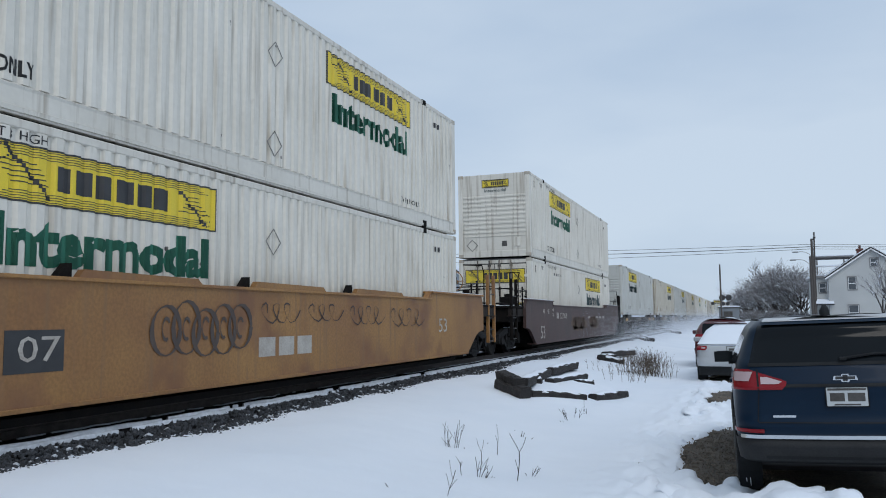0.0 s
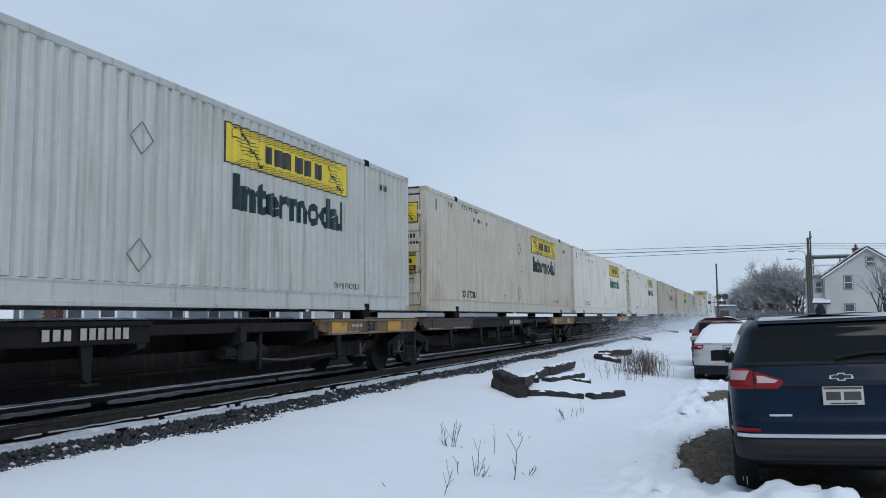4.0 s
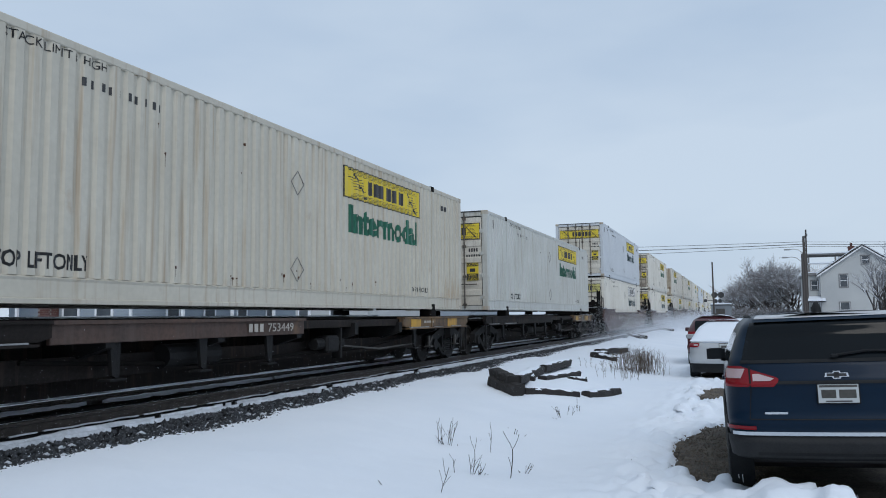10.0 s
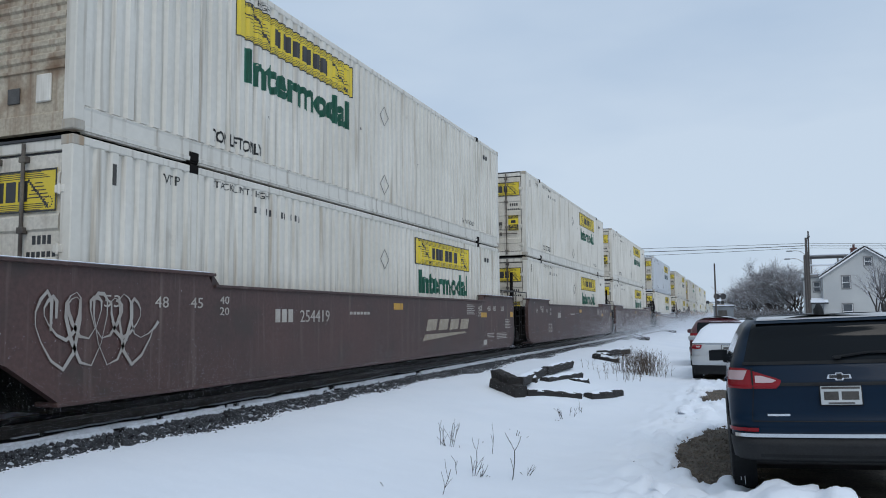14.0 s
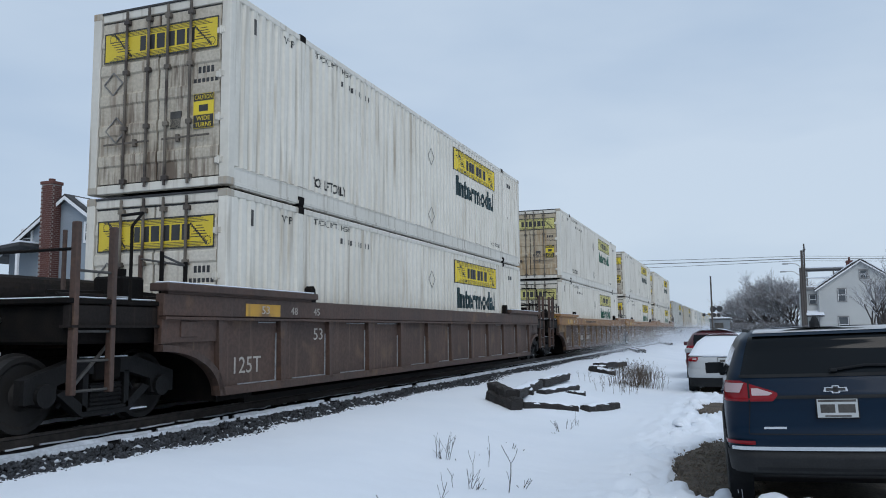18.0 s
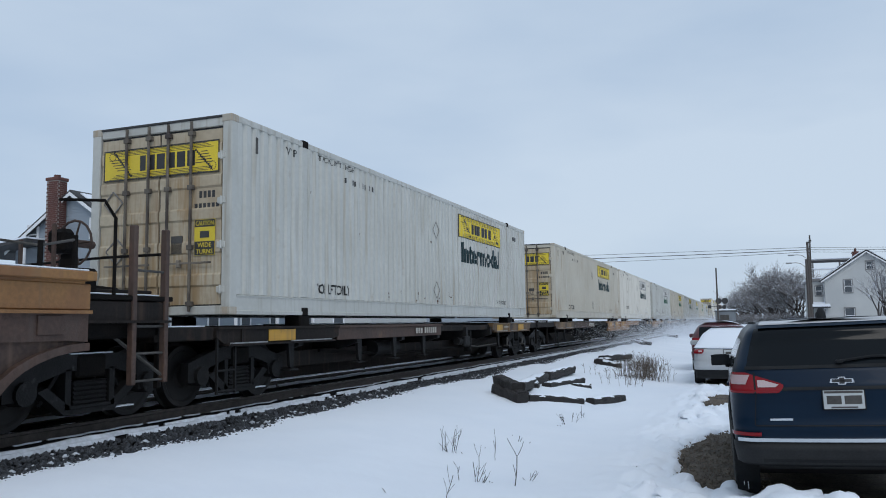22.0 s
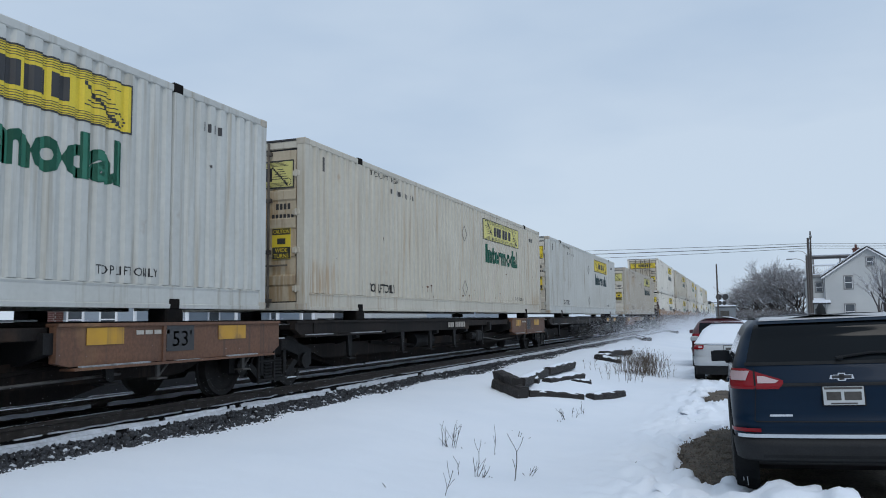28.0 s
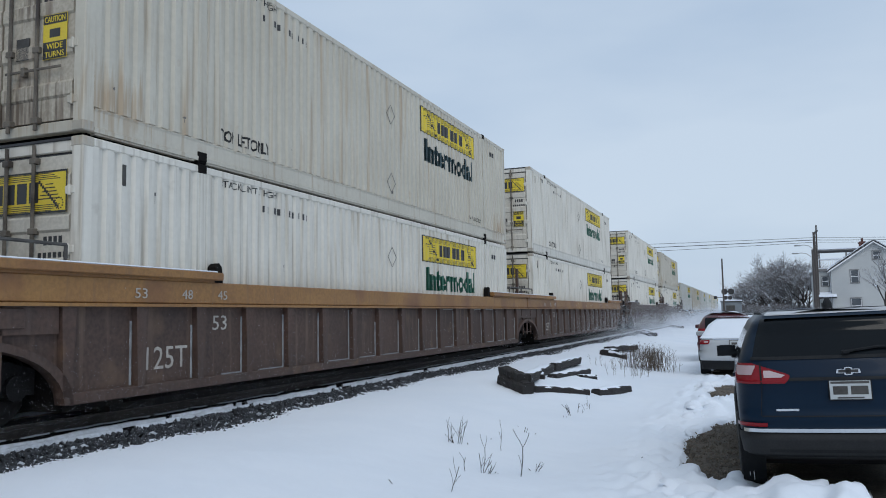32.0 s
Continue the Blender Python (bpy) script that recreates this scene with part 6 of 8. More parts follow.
# ---- parked cars ----
class CarBody:
    """A car body as a stack of rounded plan outlines; s runs along an outline from the middle of the tail."""

    def __init__(self, half, tail, nose, corner):
        self.half, self.tail, self.nose, self.corner = half, tail, nose, corner

    def lerp(self, table, z):
        if z <= table[0][0]:
            return table[0][1]
        for (a, p), (b, q) in zip(table, table[1:]):
            if z <= b:
                t = (z - a) / (b - a)
                return p + (q - p) * t
        return table[-1][1]

    def at(self, z, s, off=0.0):
        h, y0, y1, r = (self.lerp(t, z) for t in (self.half, self.tail, self.nose, self.corner))
        h, y0, y1 = h + off, y0 - off, y1 + off
        sg, s = (1, s) if s >= 0 else (-1, -s)
        crown = 0.05
        a, q = h - r, math.pi / 2 * r
        side = (y1 - y0) - 2 * r
        if s < a:
            return Vector((sg * s, y0 + crown * (s / h) ** 2, z))
        if s < a + q:
            t = (s - a) / r
            return Vector((sg * (a + r * math.sin(t)), y0 + crown * (a / h) ** 2 + r * (1 - math.cos(t)), z))
        if s < a + q + side:
            return Vector((sg * h, y0 + r + crown * (1 - min(1, (s - a - q) / side)) * (a / h) ** 2 + (s - a - q), z))
        if s < a + 2 * q + side:
            t = (s - a - q - side) / r
            return Vector((sg * (h - r * (1 - math.cos(t))), y1 - r + r * math.sin(t), z))
        return Vector((sg * max(0.0, (2 * a + 2 * q + side - s)), y1, z))

    def total(self, z):
        h, y0, y1, r = (self.lerp(t, z) for t in (self.half, self.tail, self.nose, self.corner))
        return 2 * (h - r) + math.pi * r + (y1 - y0) - 2 * r

    def skin(self, z0, z1, nz, s0=None, s1=None, ns=60, off=0.0, taper=None):
        """A patch of the body. s0, s1: numbers or functions of z."""
        rows = []
        for i in range(nz + 1):
            z = z0 + (z1 - z0) * i / nz
            a = -self.total(z) if s0 is None else s0(z) if callable(s0) else s0
            b = self.total(z) if s1 is None else s1(z) if callable(s1) else s1
            rows.append([self.at(z, a + (b - a) * j / ns, off) for j in range(ns + 1)])
        return rows

    def side_s(self, z, y, sg):
        """The s of the place y along one flank."""
        h, y0, y1, r = (self.lerp(t, z) for t in (self.half, self.tail, self.nose, self.corner))
        return sg * (h - r + math.pi / 2 * r + max(0.0, y - y0 - r))


def glossy(name, color, second, rough=0.25, coat=0.5, dirt=None, spec=0.5):
    m = material(name, color, rough, second=second, scale=1.2, grain=0.06, grain_scale=90, stains=dirt, stain_scale=3.0, stain_cut=0.62, spec=spec)
    m.node_tree.nodes["Principled BSDF"].inputs["Coat Weight"].default_value = coat
    return m


BLUE_PAINT = glossy("dark_blue_car_paint", (0.0022, 0.0125, 0.030), (0.003, 0.015, 0.034), 0.38, 0.04, spec=0.14)
SILVER_PAINT = glossy("silver_car_paint", (0.42, 0.44, 0.46), (0.36, 0.38, 0.40), 0.35, 0.4)
RED_PAINT = glossy("red_car_paint", (0.07, 0.007, 0.011), (0.055, 0.006, 0.009), 0.3, 0.5)
DARK_GLASS = glossy("tinted_glass", (0.004, 0.006, 0.008), (0.006, 0.008, 0.010), 0.08, 0.0, spec=0.16)
PLASTIC = material("grey_black_plastic", (0.010, 0.011, 0.013), 0.7, spec=0.2, second=(0.018, 0.02, 0.022), scale=5, grain=0.2, bump=0.1)
BUMPER_PLASTIC = material("grey_bumper_plastic", (0.017, 0.018, 0.02), 0.65, spec=0.25, second=(0.024, 0.026, 0.028), scale=5, grain=0.2, bump=0.1)
RUBBER = material("tyre_rubber", (0.016, 0.016, 0.017), 0.85, second=(0.03, 0.03, 0.03), scale=7, grain=0.3, bump=0.3)
CHROME = material("chrome", (0.62, 0.64, 0.66), 0.18, metal=1.0, second=(0.55, 0.57, 0.6), scale=4)
LAMP_RED = glossy("red_lamp_lens", (0.24, 0.008, 0.014), (0.18, 0.007, 0.011), 0.2, 0.08, spec=0.25)
LAMP_CLEAR = glossy("clear_lamp_lens", (0.52, 0.42, 0.43), (0.40, 0.28, 0.29), 0.15, 0.2)
PLATE = material("plate_white", (0.48, 0.5, 0.5), 0.45, second=(0.4, 0.43, 0.44), scale=8)
SLUSH = material("dirty_snow", (0.62, 0.65, 0.69), 0.8, second=(0.42, 0.42, 0.42), scale=4, grain=0.2, bump=0.5, bump_scale=12)


def wheel(car, x, y, r=0.345, w=0.225, lift=0.0):
    t = Shape()
    prof = [(r - 0.12, 0.0), (r - 0.02, 0.01), (r, 0.05), (r, w - 0.05), (r - 0.02, w - 0.01), (r - 0.12, w)]
    n = 36
    t.sheet([[(p[1] - w / 2, p[0] * math.cos(2 * math.pi * i / n), p[0] * math.sin(2 * math.pi * i / n)) for i in range(n + 1)] for p in prof])
    for i in range(n):
        a = 2 * math.pi * i / n
        t.box(-w / 2 + 0.04, w / 2 - 0.04, -0.012, 0.012, r - 0.004, r + 0.006, 0, Matrix.Rotation(a, 4, "X"))
    tyre = part("wheel", t, RUBBER, car, "snow-flecked black tyre", m=pose(x, y, r + lift))
    rim = Shape().tube((-w / 2 + 0.03, 0, 0), (w / 2 - 0.03, 0, 0), r - 0.115, 24)
    for i in range(5):
        a = 2 * math.pi * i / 5
        rim.box(-w / 2 - 0.004, w / 2 + 0.004, -0.03, 0.03, 0.03, r - 0.11, 0.008, Matrix.Rotation(a, 4, "X"))
    part("rim", rim, STEEL_GREY, tyre)
    return tyre


def suv():
    car = thing("parked_suv", "dark blue sport utility car parked on bare wet gravel", "car", "parked cars", pose(0.785, 7.35, 0.012, 0, -2.0, 1.5))
    body = CarBody(half=[(0.3, 0.83), (0.6, 0.875), (0.85, 0.885), (1.15, 0.87), (1.30, 0.835), (1.50, 0.755), (1.60, 0.705), (1.66, 0.64), (1.69, 0.5)],
                   tail=[(0.3, 0.10), (0.42, 0.02), (0.62, -0.02), (0.70, 0.05), (0.79, 0.03), (0.84, 0.055), (0.98, 0.05), (1.10, 0.02), (1.13, 0.035), (1.28, 0.09), (1.50, 0.27), (1.60, 0.30), (1.66, 0.42), (1.69, 0.7)],
                   nose=[(0.3, 4.55), (0.6, 4.65), (0.8, 4.60), (0.95, 4.2), (1.02, 3.5), (1.10, 3.35), (1.50, 2.55), (1.60, 2.35), (1.66, 2.1), (1.69, 1.8)],
                   corner=[(0.3, 0.25), (0.9, 0.26), (1.2, 0.24), (1.5, 0.2), (1.69, 0.2)])
    shell = part("body", Shape().sheet(body.skin(0.66, 1.69, 34, ns=150)).sheet([[Vector((x * 0.46, y, 1.69 + 0.012 * (1 - x * x))) for x in (-1, -0.5, 0, 0.5, 1)] for y in (0.7, 1.2, 1.8)]),
                 BLUE_PAINT, car, smooth=True)
    part("bumper", Shape().sheet(body.skin(0.48, 0.66, 8, -2.2, 2.2, 90, 0.012)), BUMPER_PLASTIC, car, "grey-black plastic rear bumper", smooth=True)
    part("sill", Shape().sheet(body.skin(0.46, 0.66, 6, None, None, 120, -0.01)), PLASTIC, car, smooth=True)
    part("underbody", Shape().box(-0.8, 0.8, 0.9, 4.4, 0.24, 0.46, 0.05), BLACK_VINYL, car)
    part("chrome_strip", Shape().sheet(body.skin(0.666, 0.693, 3, lambda z: -0.88, lambda z: 0.88, 40, 0.035)), CHROME, car, smooth=True)
    glass = part("rear_window", Shape().sheet(body.skin(1.30, 1.625, 12, lambda z: -(0.745 - 0.28 * (z - 1.3)), lambda z: 0.745 - 0.28 * (z - 1.3), 40, 0.006)), DARK_GLASS, car, "dark tinted rear window", smooth=True)
    part("window_seal", Shape().sheet(body.skin(1.272, 1.30, 2, -0.76, 0.76, 30, 0.008)), PLASTIC, glass, smooth=True)
    part("wiper", Shape().path([tuple(body.at(1.33, 0.02, 0.03)), tuple(body.at(1.36, 0.25, 0.03)), tuple(body.at(1.355, 0.52, 0.03))], 0.012, 6).box(-0.03, 0.03, 0.065, 0.1, 1.31, 1.34, 0.008), PLASTIC, glass)
    for sg in (-1, 1):
        part("side_window", Shape().sheet(body.skin(1.16, 1.52, 8, lambda z: body.side_s(z, 0.46 + 0.5 * (z - 1.16), sg), lambda z: body.side_s(z, 2.95 - 1.2 * (z - 1.16), sg), 30, 0.004)),
             DARK_GLASS, car, smooth=True)
        lamp = part("tail_lamp", Shape().sheet(body.skin(1.075, 1.25, 10, lambda z: sg * (0.455 + 3.0 * max(0.0, z - 1.15) + 0.9 * max(0.0, 1.12 - z)), lambda z: body.side_s(z, 0.36, sg), 30, 0.016)), LAMP_RED, car, "red tail lamp", smooth=True)
        part("lamp_insert", Shape().sheet(body.skin(1.125, 1.185, 6, lambda z: sg * (0.49 + 3.0 * max(0.0, z - 1.145) + 1.6 * max(0.0, 1.145 - z)), sg * 0.66, 14, 0.021)), LAMP_CLEAR, lamp, "clear lamp insert", smooth=True)
        part("lamp_insert", Shape().sheet(body.skin(1.15, 1.23, 5, lambda z: sg * (0.72 + 0.5 * (1.23 - z)), lambda z: body.side_s(z, 0.16, sg) - sg * 0.9 * (1.23 - z), 14, 0.021)), LAMP_CLEAR, lamp, "clear lamp insert", smooth=True)
        part("lamp_divider", Shape().sheet(body.skin(1.075, 1.25, 4, sg * 0.675, sg * 0.690, 3, 0.02)), PLASTIC, lamp)
        part("reflector", Shape().sheet(body.skin(0.705, 0.738, 2, sg * 0.66, lambda z: body.side_s(z, 0.12, sg), 14, 0.014)), LAMP_RED, car, smooth=True)
        mir = part("wing_mirror", Shape().box(-0.105, 0.105, -0.06, 0.07, -0.065, 0.065, 0.035).box(-0.2 if sg > 0 else 0.05, -0.05 if sg > 0 else 0.2, -0.02, 0.03, -0.09, -0.05, 0.01), PLASTIC, car,
                   m=pose(sg * 0.955, 2.75, 1.245), smooth=False)
        part("mirror_glass", Shape().box(-0.105, 0.105, -0.068, -0.061, -0.062, 0.062, 0.003), DARK_GLASS, mir)
        part("roof_rail", Shape().path([(sg * 0.60, 0.62, 1.645), (sg * 0.62, 0.8, 1.675), (sg * 0.62, 2.2, 1.675), (sg * 0.6, 2.4, 1.645)], 0.012, 8), PLASTIC, car)
        part("door_handle", Shape().box(-0.02, 0.02, -0.1, 0.1, -0.02, 0.02, 0.01), BLUE_PAINT, car, m=pose(sg * 0.885, 1.6, 1.05))
        for y in (1.10, 3.82):
            part("arch_lining", Shape().tube((sg * 0.68, y, 0.40), (sg * 0.888, y, 0.40), 0.40, 28), PLASTIC, car)
            wheel(car, sg * 0.795, y, 0.335, 0.225, lift=0.065)
    part("spoiler", Shape().sheet(body.skin(1.628, 1.682, 5, -0.62, 0.62, 30, 0.05)), BLUE_PAINT, car, smooth=True)
    fin = Shape()
    rows = []
    for k in range(7):
        y_, w_, h_ = ((-0.02, 0.004, 0.0), (0.0, 0.036, 0.07), (0.04, 0.042, 0.105), (0.10, 0.036, 0.10), (0.17, 0.026, 0.07), (0.24, 0.015, 0.03), (0.28, 0.004, 0.0))[k]
        rows.append([(-w_, y_, 0.0), (-w_ * 0.9, y_, h_ * 0.55), (-w_ * 0.35, y_, h_), (w_ * 0.35, y_, h_), (w_ * 0.9, y_, h_ * 0.55), (w_, y_, 0.0)])
    part("antenna_fin", fin.sheet(rows), PLASTIC, car, m=pose(-0.055, 0.5, 1.685), smooth=True)
    part("hatch_seam", Shape().sheet(body.skin(0.792, 0.801, 1, -0.70, 0.70, 30, 0.004)), PLASTIC, car)
    for sg in (-1, 1):
        part("hatch_seam", Shape().sheet(body.skin(0.80, 1.075, 6, lambda z: sg * (0.70 - 0.10 * (z - 0.8)), lambda z: sg * (0.709 - 0.10 * (z - 0.8)), 1, 0.004)), PLASTIC, car)
    # dark strip across the hatch, just above the plate
    part("latch_bar", Shape().sheet(body.skin(1.095, 1.122, 2, -0.50, 0.50, 24, 0.010)), PLASTIC, car, "dark strip above the number plate")
    part("exhaust_trim", Shape().sheet(body.skin(0.50, 0.525, 2, -0.66, 0.66, 24, 0.018)), PLASTIC, car)
    # plate and badges
    fy = body.at(1.02, 0.0).y
    pl = part("number_plate", Shape().box(-0.155, 0.155, fy - 0.022, fy - 0.012, 0.935, 1.09, 0.003), PLATE, car, "white number plate")
    part("plate_frame", Shape().box(-0.165, 0.165, fy - 0.017, fy - 0.002, 0.925, 1.10, 0.005), PLASTIC, pl)
    part("plate_mark", Shape().box(-0.13, -0.018, fy - 0.0235, fy - 0.021, 0.975, 1.045).box(0.005, 0.135, fy - 0.0235, fy - 0.021, 0.975, 1.045), STEEL_GREY, pl)
    part("plate_band", Shape().box(-0.145, 0.145, fy - 0.0235, fy - 0.021, 1.065, 1.083).box(-0.1, 0.1, fy - 0.0235, fy - 0.021, 0.942, 0.955), STEEL_GREY, pl)
    ey = body.at(1.165, 0).y
    em = Shape().prism([(-0.095, 1.15), (-0.035, 1.15), (-0.028, 1.135), (0.028, 1.135), (0.035, 1.15), (0.095, 1.15), (0.085, 1.185), (0.03, 1.185), (0.025, 1.20), (-0.025, 1.20), (-0.03, 1.185), (-0.085, 1.185)],
                       1, ey - 0.016, ey - 0.002)
    part("emblem", em, CHROME, car, "chrome-edged plain emblem")
    part("emblem_fill", Shape().box(-0.075, 0.075, ey - 0.0185, ey - 0.0155, 1.155, 1.18).box(-0.02, 0.02, ey - 0.0185, ey - 0.0155, 1.142, 1.193), BLACK_VINYL, car)
    by = body.at(0.86, -0.5).y
    part("badge", Shape().box(-0.58, -0.40, by - 0.008, by + 0.004, 0.838, 0.856), CHROME, car)
    roof = [[Vector((x, y, body_top(x, y) + 0.03 + 0.012 * noise.noise((x * 4, y * 3, 2)))) for x in ticks([(-0.62, 0.62, 16)])] for y in ticks([(0.42, 2.15, 16)])]
    part("roof_snow", Shape().sheet(roof).sheet(body.skin(1.655, 1.688, 5, -0.60, 0.60, 40, 0.060)), SLUSH, car, "thin film of snow on the roof", smooth=True)
    ice = Shape()
    for i, (yy, ln) in enumerate(((-0.07, 0.2), (-0.035, 0.26), (0.0, 0.3), (0.05, 0.16))):
        ice.tube((-0.80 + yy, 0.755, 0.42), (-0.79 + yy, 0.76, 0.42 - ln), 0.006, 5, 0.003)
    part("ice_streak", ice, SNOW, car, "thin white ice streaks on the tyre")
    return car


def body_top(x, y):
    return 1.655 - 0.10 * (abs(x) / 0.62) ** 3


def sedan(name, label, x, y, paint, tall=1.45, snow=True, hatch=False, high_lamp=False):
    car = thing(name, label, "car", "parked cars", pose(x, y, 0.0))
    k = tall / 1.45
    if hatch:
        body = CarBody(half=[(0.3, 0.86), (0.6, 0.91), (0.9, 0.91), (1.1 * k, 0.86), (1.35 * k, 0.70), (1.45 * k, 0.5)],
                       tail=[(0.3, 0.08), (0.5, 0), (0.95, 0.04), (1.1, 0.1), (1.35 * k, 0.38), (1.45 * k, 0.7)],
                       nose=[(0.3, 4.4), (0.6, 4.5), (0.8, 4.4), (0.95, 3.5), (1.05, 3.2), (1.35 * k, 2.4), (1.45 * k, 1.9)], corner=[(0.3, 0.22), (1.5, 0.22)])
    else:
        body = CarBody(half=[(0.3, 0.86), (0.6, 0.90), (0.9, 0.89), (1.0, 0.84), (1.3 * k, 0.66), (1.45 * k, 0.45)],
                       tail=[(0.3, 0.08), (0.5, 0), (0.9, 0.04), (0.98, 0.12), (1.02, 0.55), (1.3 * k, 1.25), (1.45 * k, 1.75)],
                       nose=[(0.3, 4.5), (0.6, 4.6), (0.8, 4.45), (0.92, 3.6), (1.0, 3.3), (1.3 * k, 2.7), (1.45 * k, 2.4)], corner=[(0.3, 0.22), (1.5, 0.22)])
    top = 1.45 * k
    part("body", Shape().sheet(body.skin(0.34, top, 26, ns=110)).sheet([[Vector((q * 0.45, yy, top + 0.01)) for q in (-1, 0, 1)] for yy in (body.at(top, 0).y, 2.4)]), paint, car, smooth=True)
    part("bumper", Shape().sheet(body.skin(0.43, 0.66, 5, -1.3, 1.3, 50, 0.018)), paint, car, smooth=True)
    part("bumper_lip", Shape().sheet(body.skin(0.20, 0.43, 4, -2.0, 2.0, 50, 0.006)), PLASTIC, car, smooth=True)
    part("underbody", Shape().box(-0.78, 0.78, 0.3, 4.2, 0.2, 0.38, 0.05), BLACK_VINYL, car)
    zl = 0.92 if hatch else 0.89
    for sg in (-1, 1):
        part("tail_lamp", Shape().sheet(body.skin(zl - 0.05, zl + 0.06 + 0.14 * hatch, 5, lambda z: sg * (0.64 + 0.8 * max(0.0, zl - z)), lambda z: body.side_s(z, 0.3, sg), 14, 0.012)), LAMP_RED, car, "red tail lamp", smooth=True)
        part("lamp_insert", Shape().sheet(body.skin(zl - 0.01, zl + 0.03, 2, sg * 0.68, sg * 0.78, 6, 0.016)), LAMP_CLEAR, car, smooth=True)
        part("wing_mirror", Shape().box(-0.12, 0.12, -0.05, 0.06, -0.07, 0.07, 0.03), paint, car, m=pose(sg * 1.02, 3.0, 1.02 * k))
        part("side_window", Shape().sheet(body.skin(1.04, 1.32 * k, 6, lambda z: body.side_s(z, 1.3, sg), lambda z: body.side_s(z, 3.0 - 1.2 * (z - 1.0), sg), 20, 0.004)), DARK_GLASS, car, smooth=True)
        for yy in (0.85, 3.5):
            part("arch_lining", Shape().tube((sg * 0.68, yy, 0.34), (sg * 0.915, yy, 0.34), 0.39, 24), PLASTIC, car)
            wheel(car, sg * 0.80, yy, 0.315)
    pl = part("number_plate", Shape().box(-0.15, 0.15, body.at(0.86, 0).y - 0.022, body.at(0.86, 0).y, 0.79, 0.935, 0.003), PLATE, car)
    part("plate_frame", Shape().box(-0.165, 0.165, body.at(0.86, 0).y - 0.014, body.at(0.86, 0).y + 0.004, 0.775, 0.95, 0.003), STEEL_GREY, pl)
    part("plate_mark", Shape().box(-0.11, 0.11, body.at(0.86, 0).y - 0.024, body.at(0.86, 0).y - 0.021, 0.83, 0.89), STEEL_GREY, pl)
    part("trunk_trim", Shape().sheet(body.skin(0.955, 0.975, 1, -0.55, 0.55, 14, 0.012)), CHROME, car)
    if hatch:
        part("roof_snow", Shape().sheet([[Vector((q * 0.62, yy, top + 0.045 - 0.14 * abs(q) ** 3 + 0.012 * math.sin(6 * q + 3 * yy))) for q in ticks([(-1, 1, 12)])] for yy in ticks([(0.55, 2.3, 10)])]),
             SNOW, car, "snow lying on the roof", smooth=True)
        part("rear_window", Shape().sheet(body.skin(1.08, 1.38 * k, 6, -0.66, 0.66, 20, 0.004)), DARK_GLASS, car, smooth=True)
    if snow:
        part("snow_cover", Shape().sheet(body.skin(0.985, top, 22, -1.5, 1.5, 60, 0.05)).sheet([[Vector((q * 0.5, yy, top + 0.05 + 0.01 * math.sin(5 * q + yy))) for q in (-1.05, -0.7, 0, 0.7, 1.05)]
             for yy in ticks([(body.at(top, 0).y - 0.1, 2.6, 6)])]), SNOW, car, "thick unbroken snow over trunk, window and roof", smooth=True)
    return car


suv()
sedan("parked_sedan", "silver sedan with its trunk and rear window buried in snow", -0.36, 21.3, SILVER_PAINT, 1.48)
sedan("parked_hatchback", "red hatchback with snow on its roof, parked ahead of the sedan", -0.75, 27.2, RED_PAINT, 1.62, snow=False, hatch=True)


# ---- the verge: dumped ties, weeds, twigs ----
OLD_TIMBER = material("weathered_dark_timber", (0.034, 0.03, 0.03), 0.85, second=(0.018, 0.017, 0.017), scale=6, stretch=(1, 6, 6), grain=0.4, grain_scale=40, bump=0.7, bump_scale=25)


def dumped_tie(a, b, z0=0.12, z1=0.12, w=0.21, h=0.185, snow=True, seed=0):
    """An old tie lying in the snow from a to b, with a cap of snow on top."""
    rng = random.Random(seed)
    a, b = Vector((*a, ground_height(*a, False) + z0)), Vector((*b, ground_height(*b, False) + z1))
    ob = thing("old_tie", "dark weathered railway tie dumped on the verge, capped with snow", "timber", "dumped ties")
    d = b - a
    ln = d.length
    m = Matrix.Translation(a) @ d.to_track_quat("X", "Z").to_matrix().to_4x4()
    n = 8
    rows = []
    for i in range(n + 1):
        x = ln * i / n
        j = [rng.uniform(-0.018, 0.018) for _ in range(8)]
        c = 0.025
        rows.append([(x, -w / 2 + c + j[0], -h / 2), (x, w / 2 - c, -h / 2 + j[1]), (x, w / 2 + j[2], -h / 2 + c), (x, w / 2 + j[3], h / 2 - c), (x, w / 2 - c, h / 2 + j[4]), (x, -w / 2 + c, h / 2 + j[5]),
                     (x, -w / 2 + j[6], h / 2 - c), (x, -w / 2 + j[7], -h / 2 + c), (x, -w / 2 + c + j[0], -h / 2)])
    s = Shape().sheet(rows)
    s.f += [tuple(range(8)), tuple(range(9 * n, 9 * n + 8))]
    part("beam", s, OLD_TIMBER, ob, m=m)
    if snow:
        rows = []
        for i in range(13):
            x = ln * (0.03 + 0.94 * i / 12)
            t = (0.035 + 0.03 * noise.noise((x * 2.2, seed, 1))) * min(1, 3 * min(i, 12 - i) / 12 + 0.25)
            k = w * (0.42 + 0.12 * noise.noise((x * 1.7, seed, 5)))
            rows.append([(x, -k, h / 2 - 0.02), (x, -k * 0.7, h / 2 + t), (x, k * 0.1, h / 2 + t * 1.2), (x, k * 0.75, h / 2 + t), (x, k, h / 2 - 0.03)])
        part("snow_cap", Shape().sheet(rows), SNOW, ob, m=m, smooth=True)
    return ob


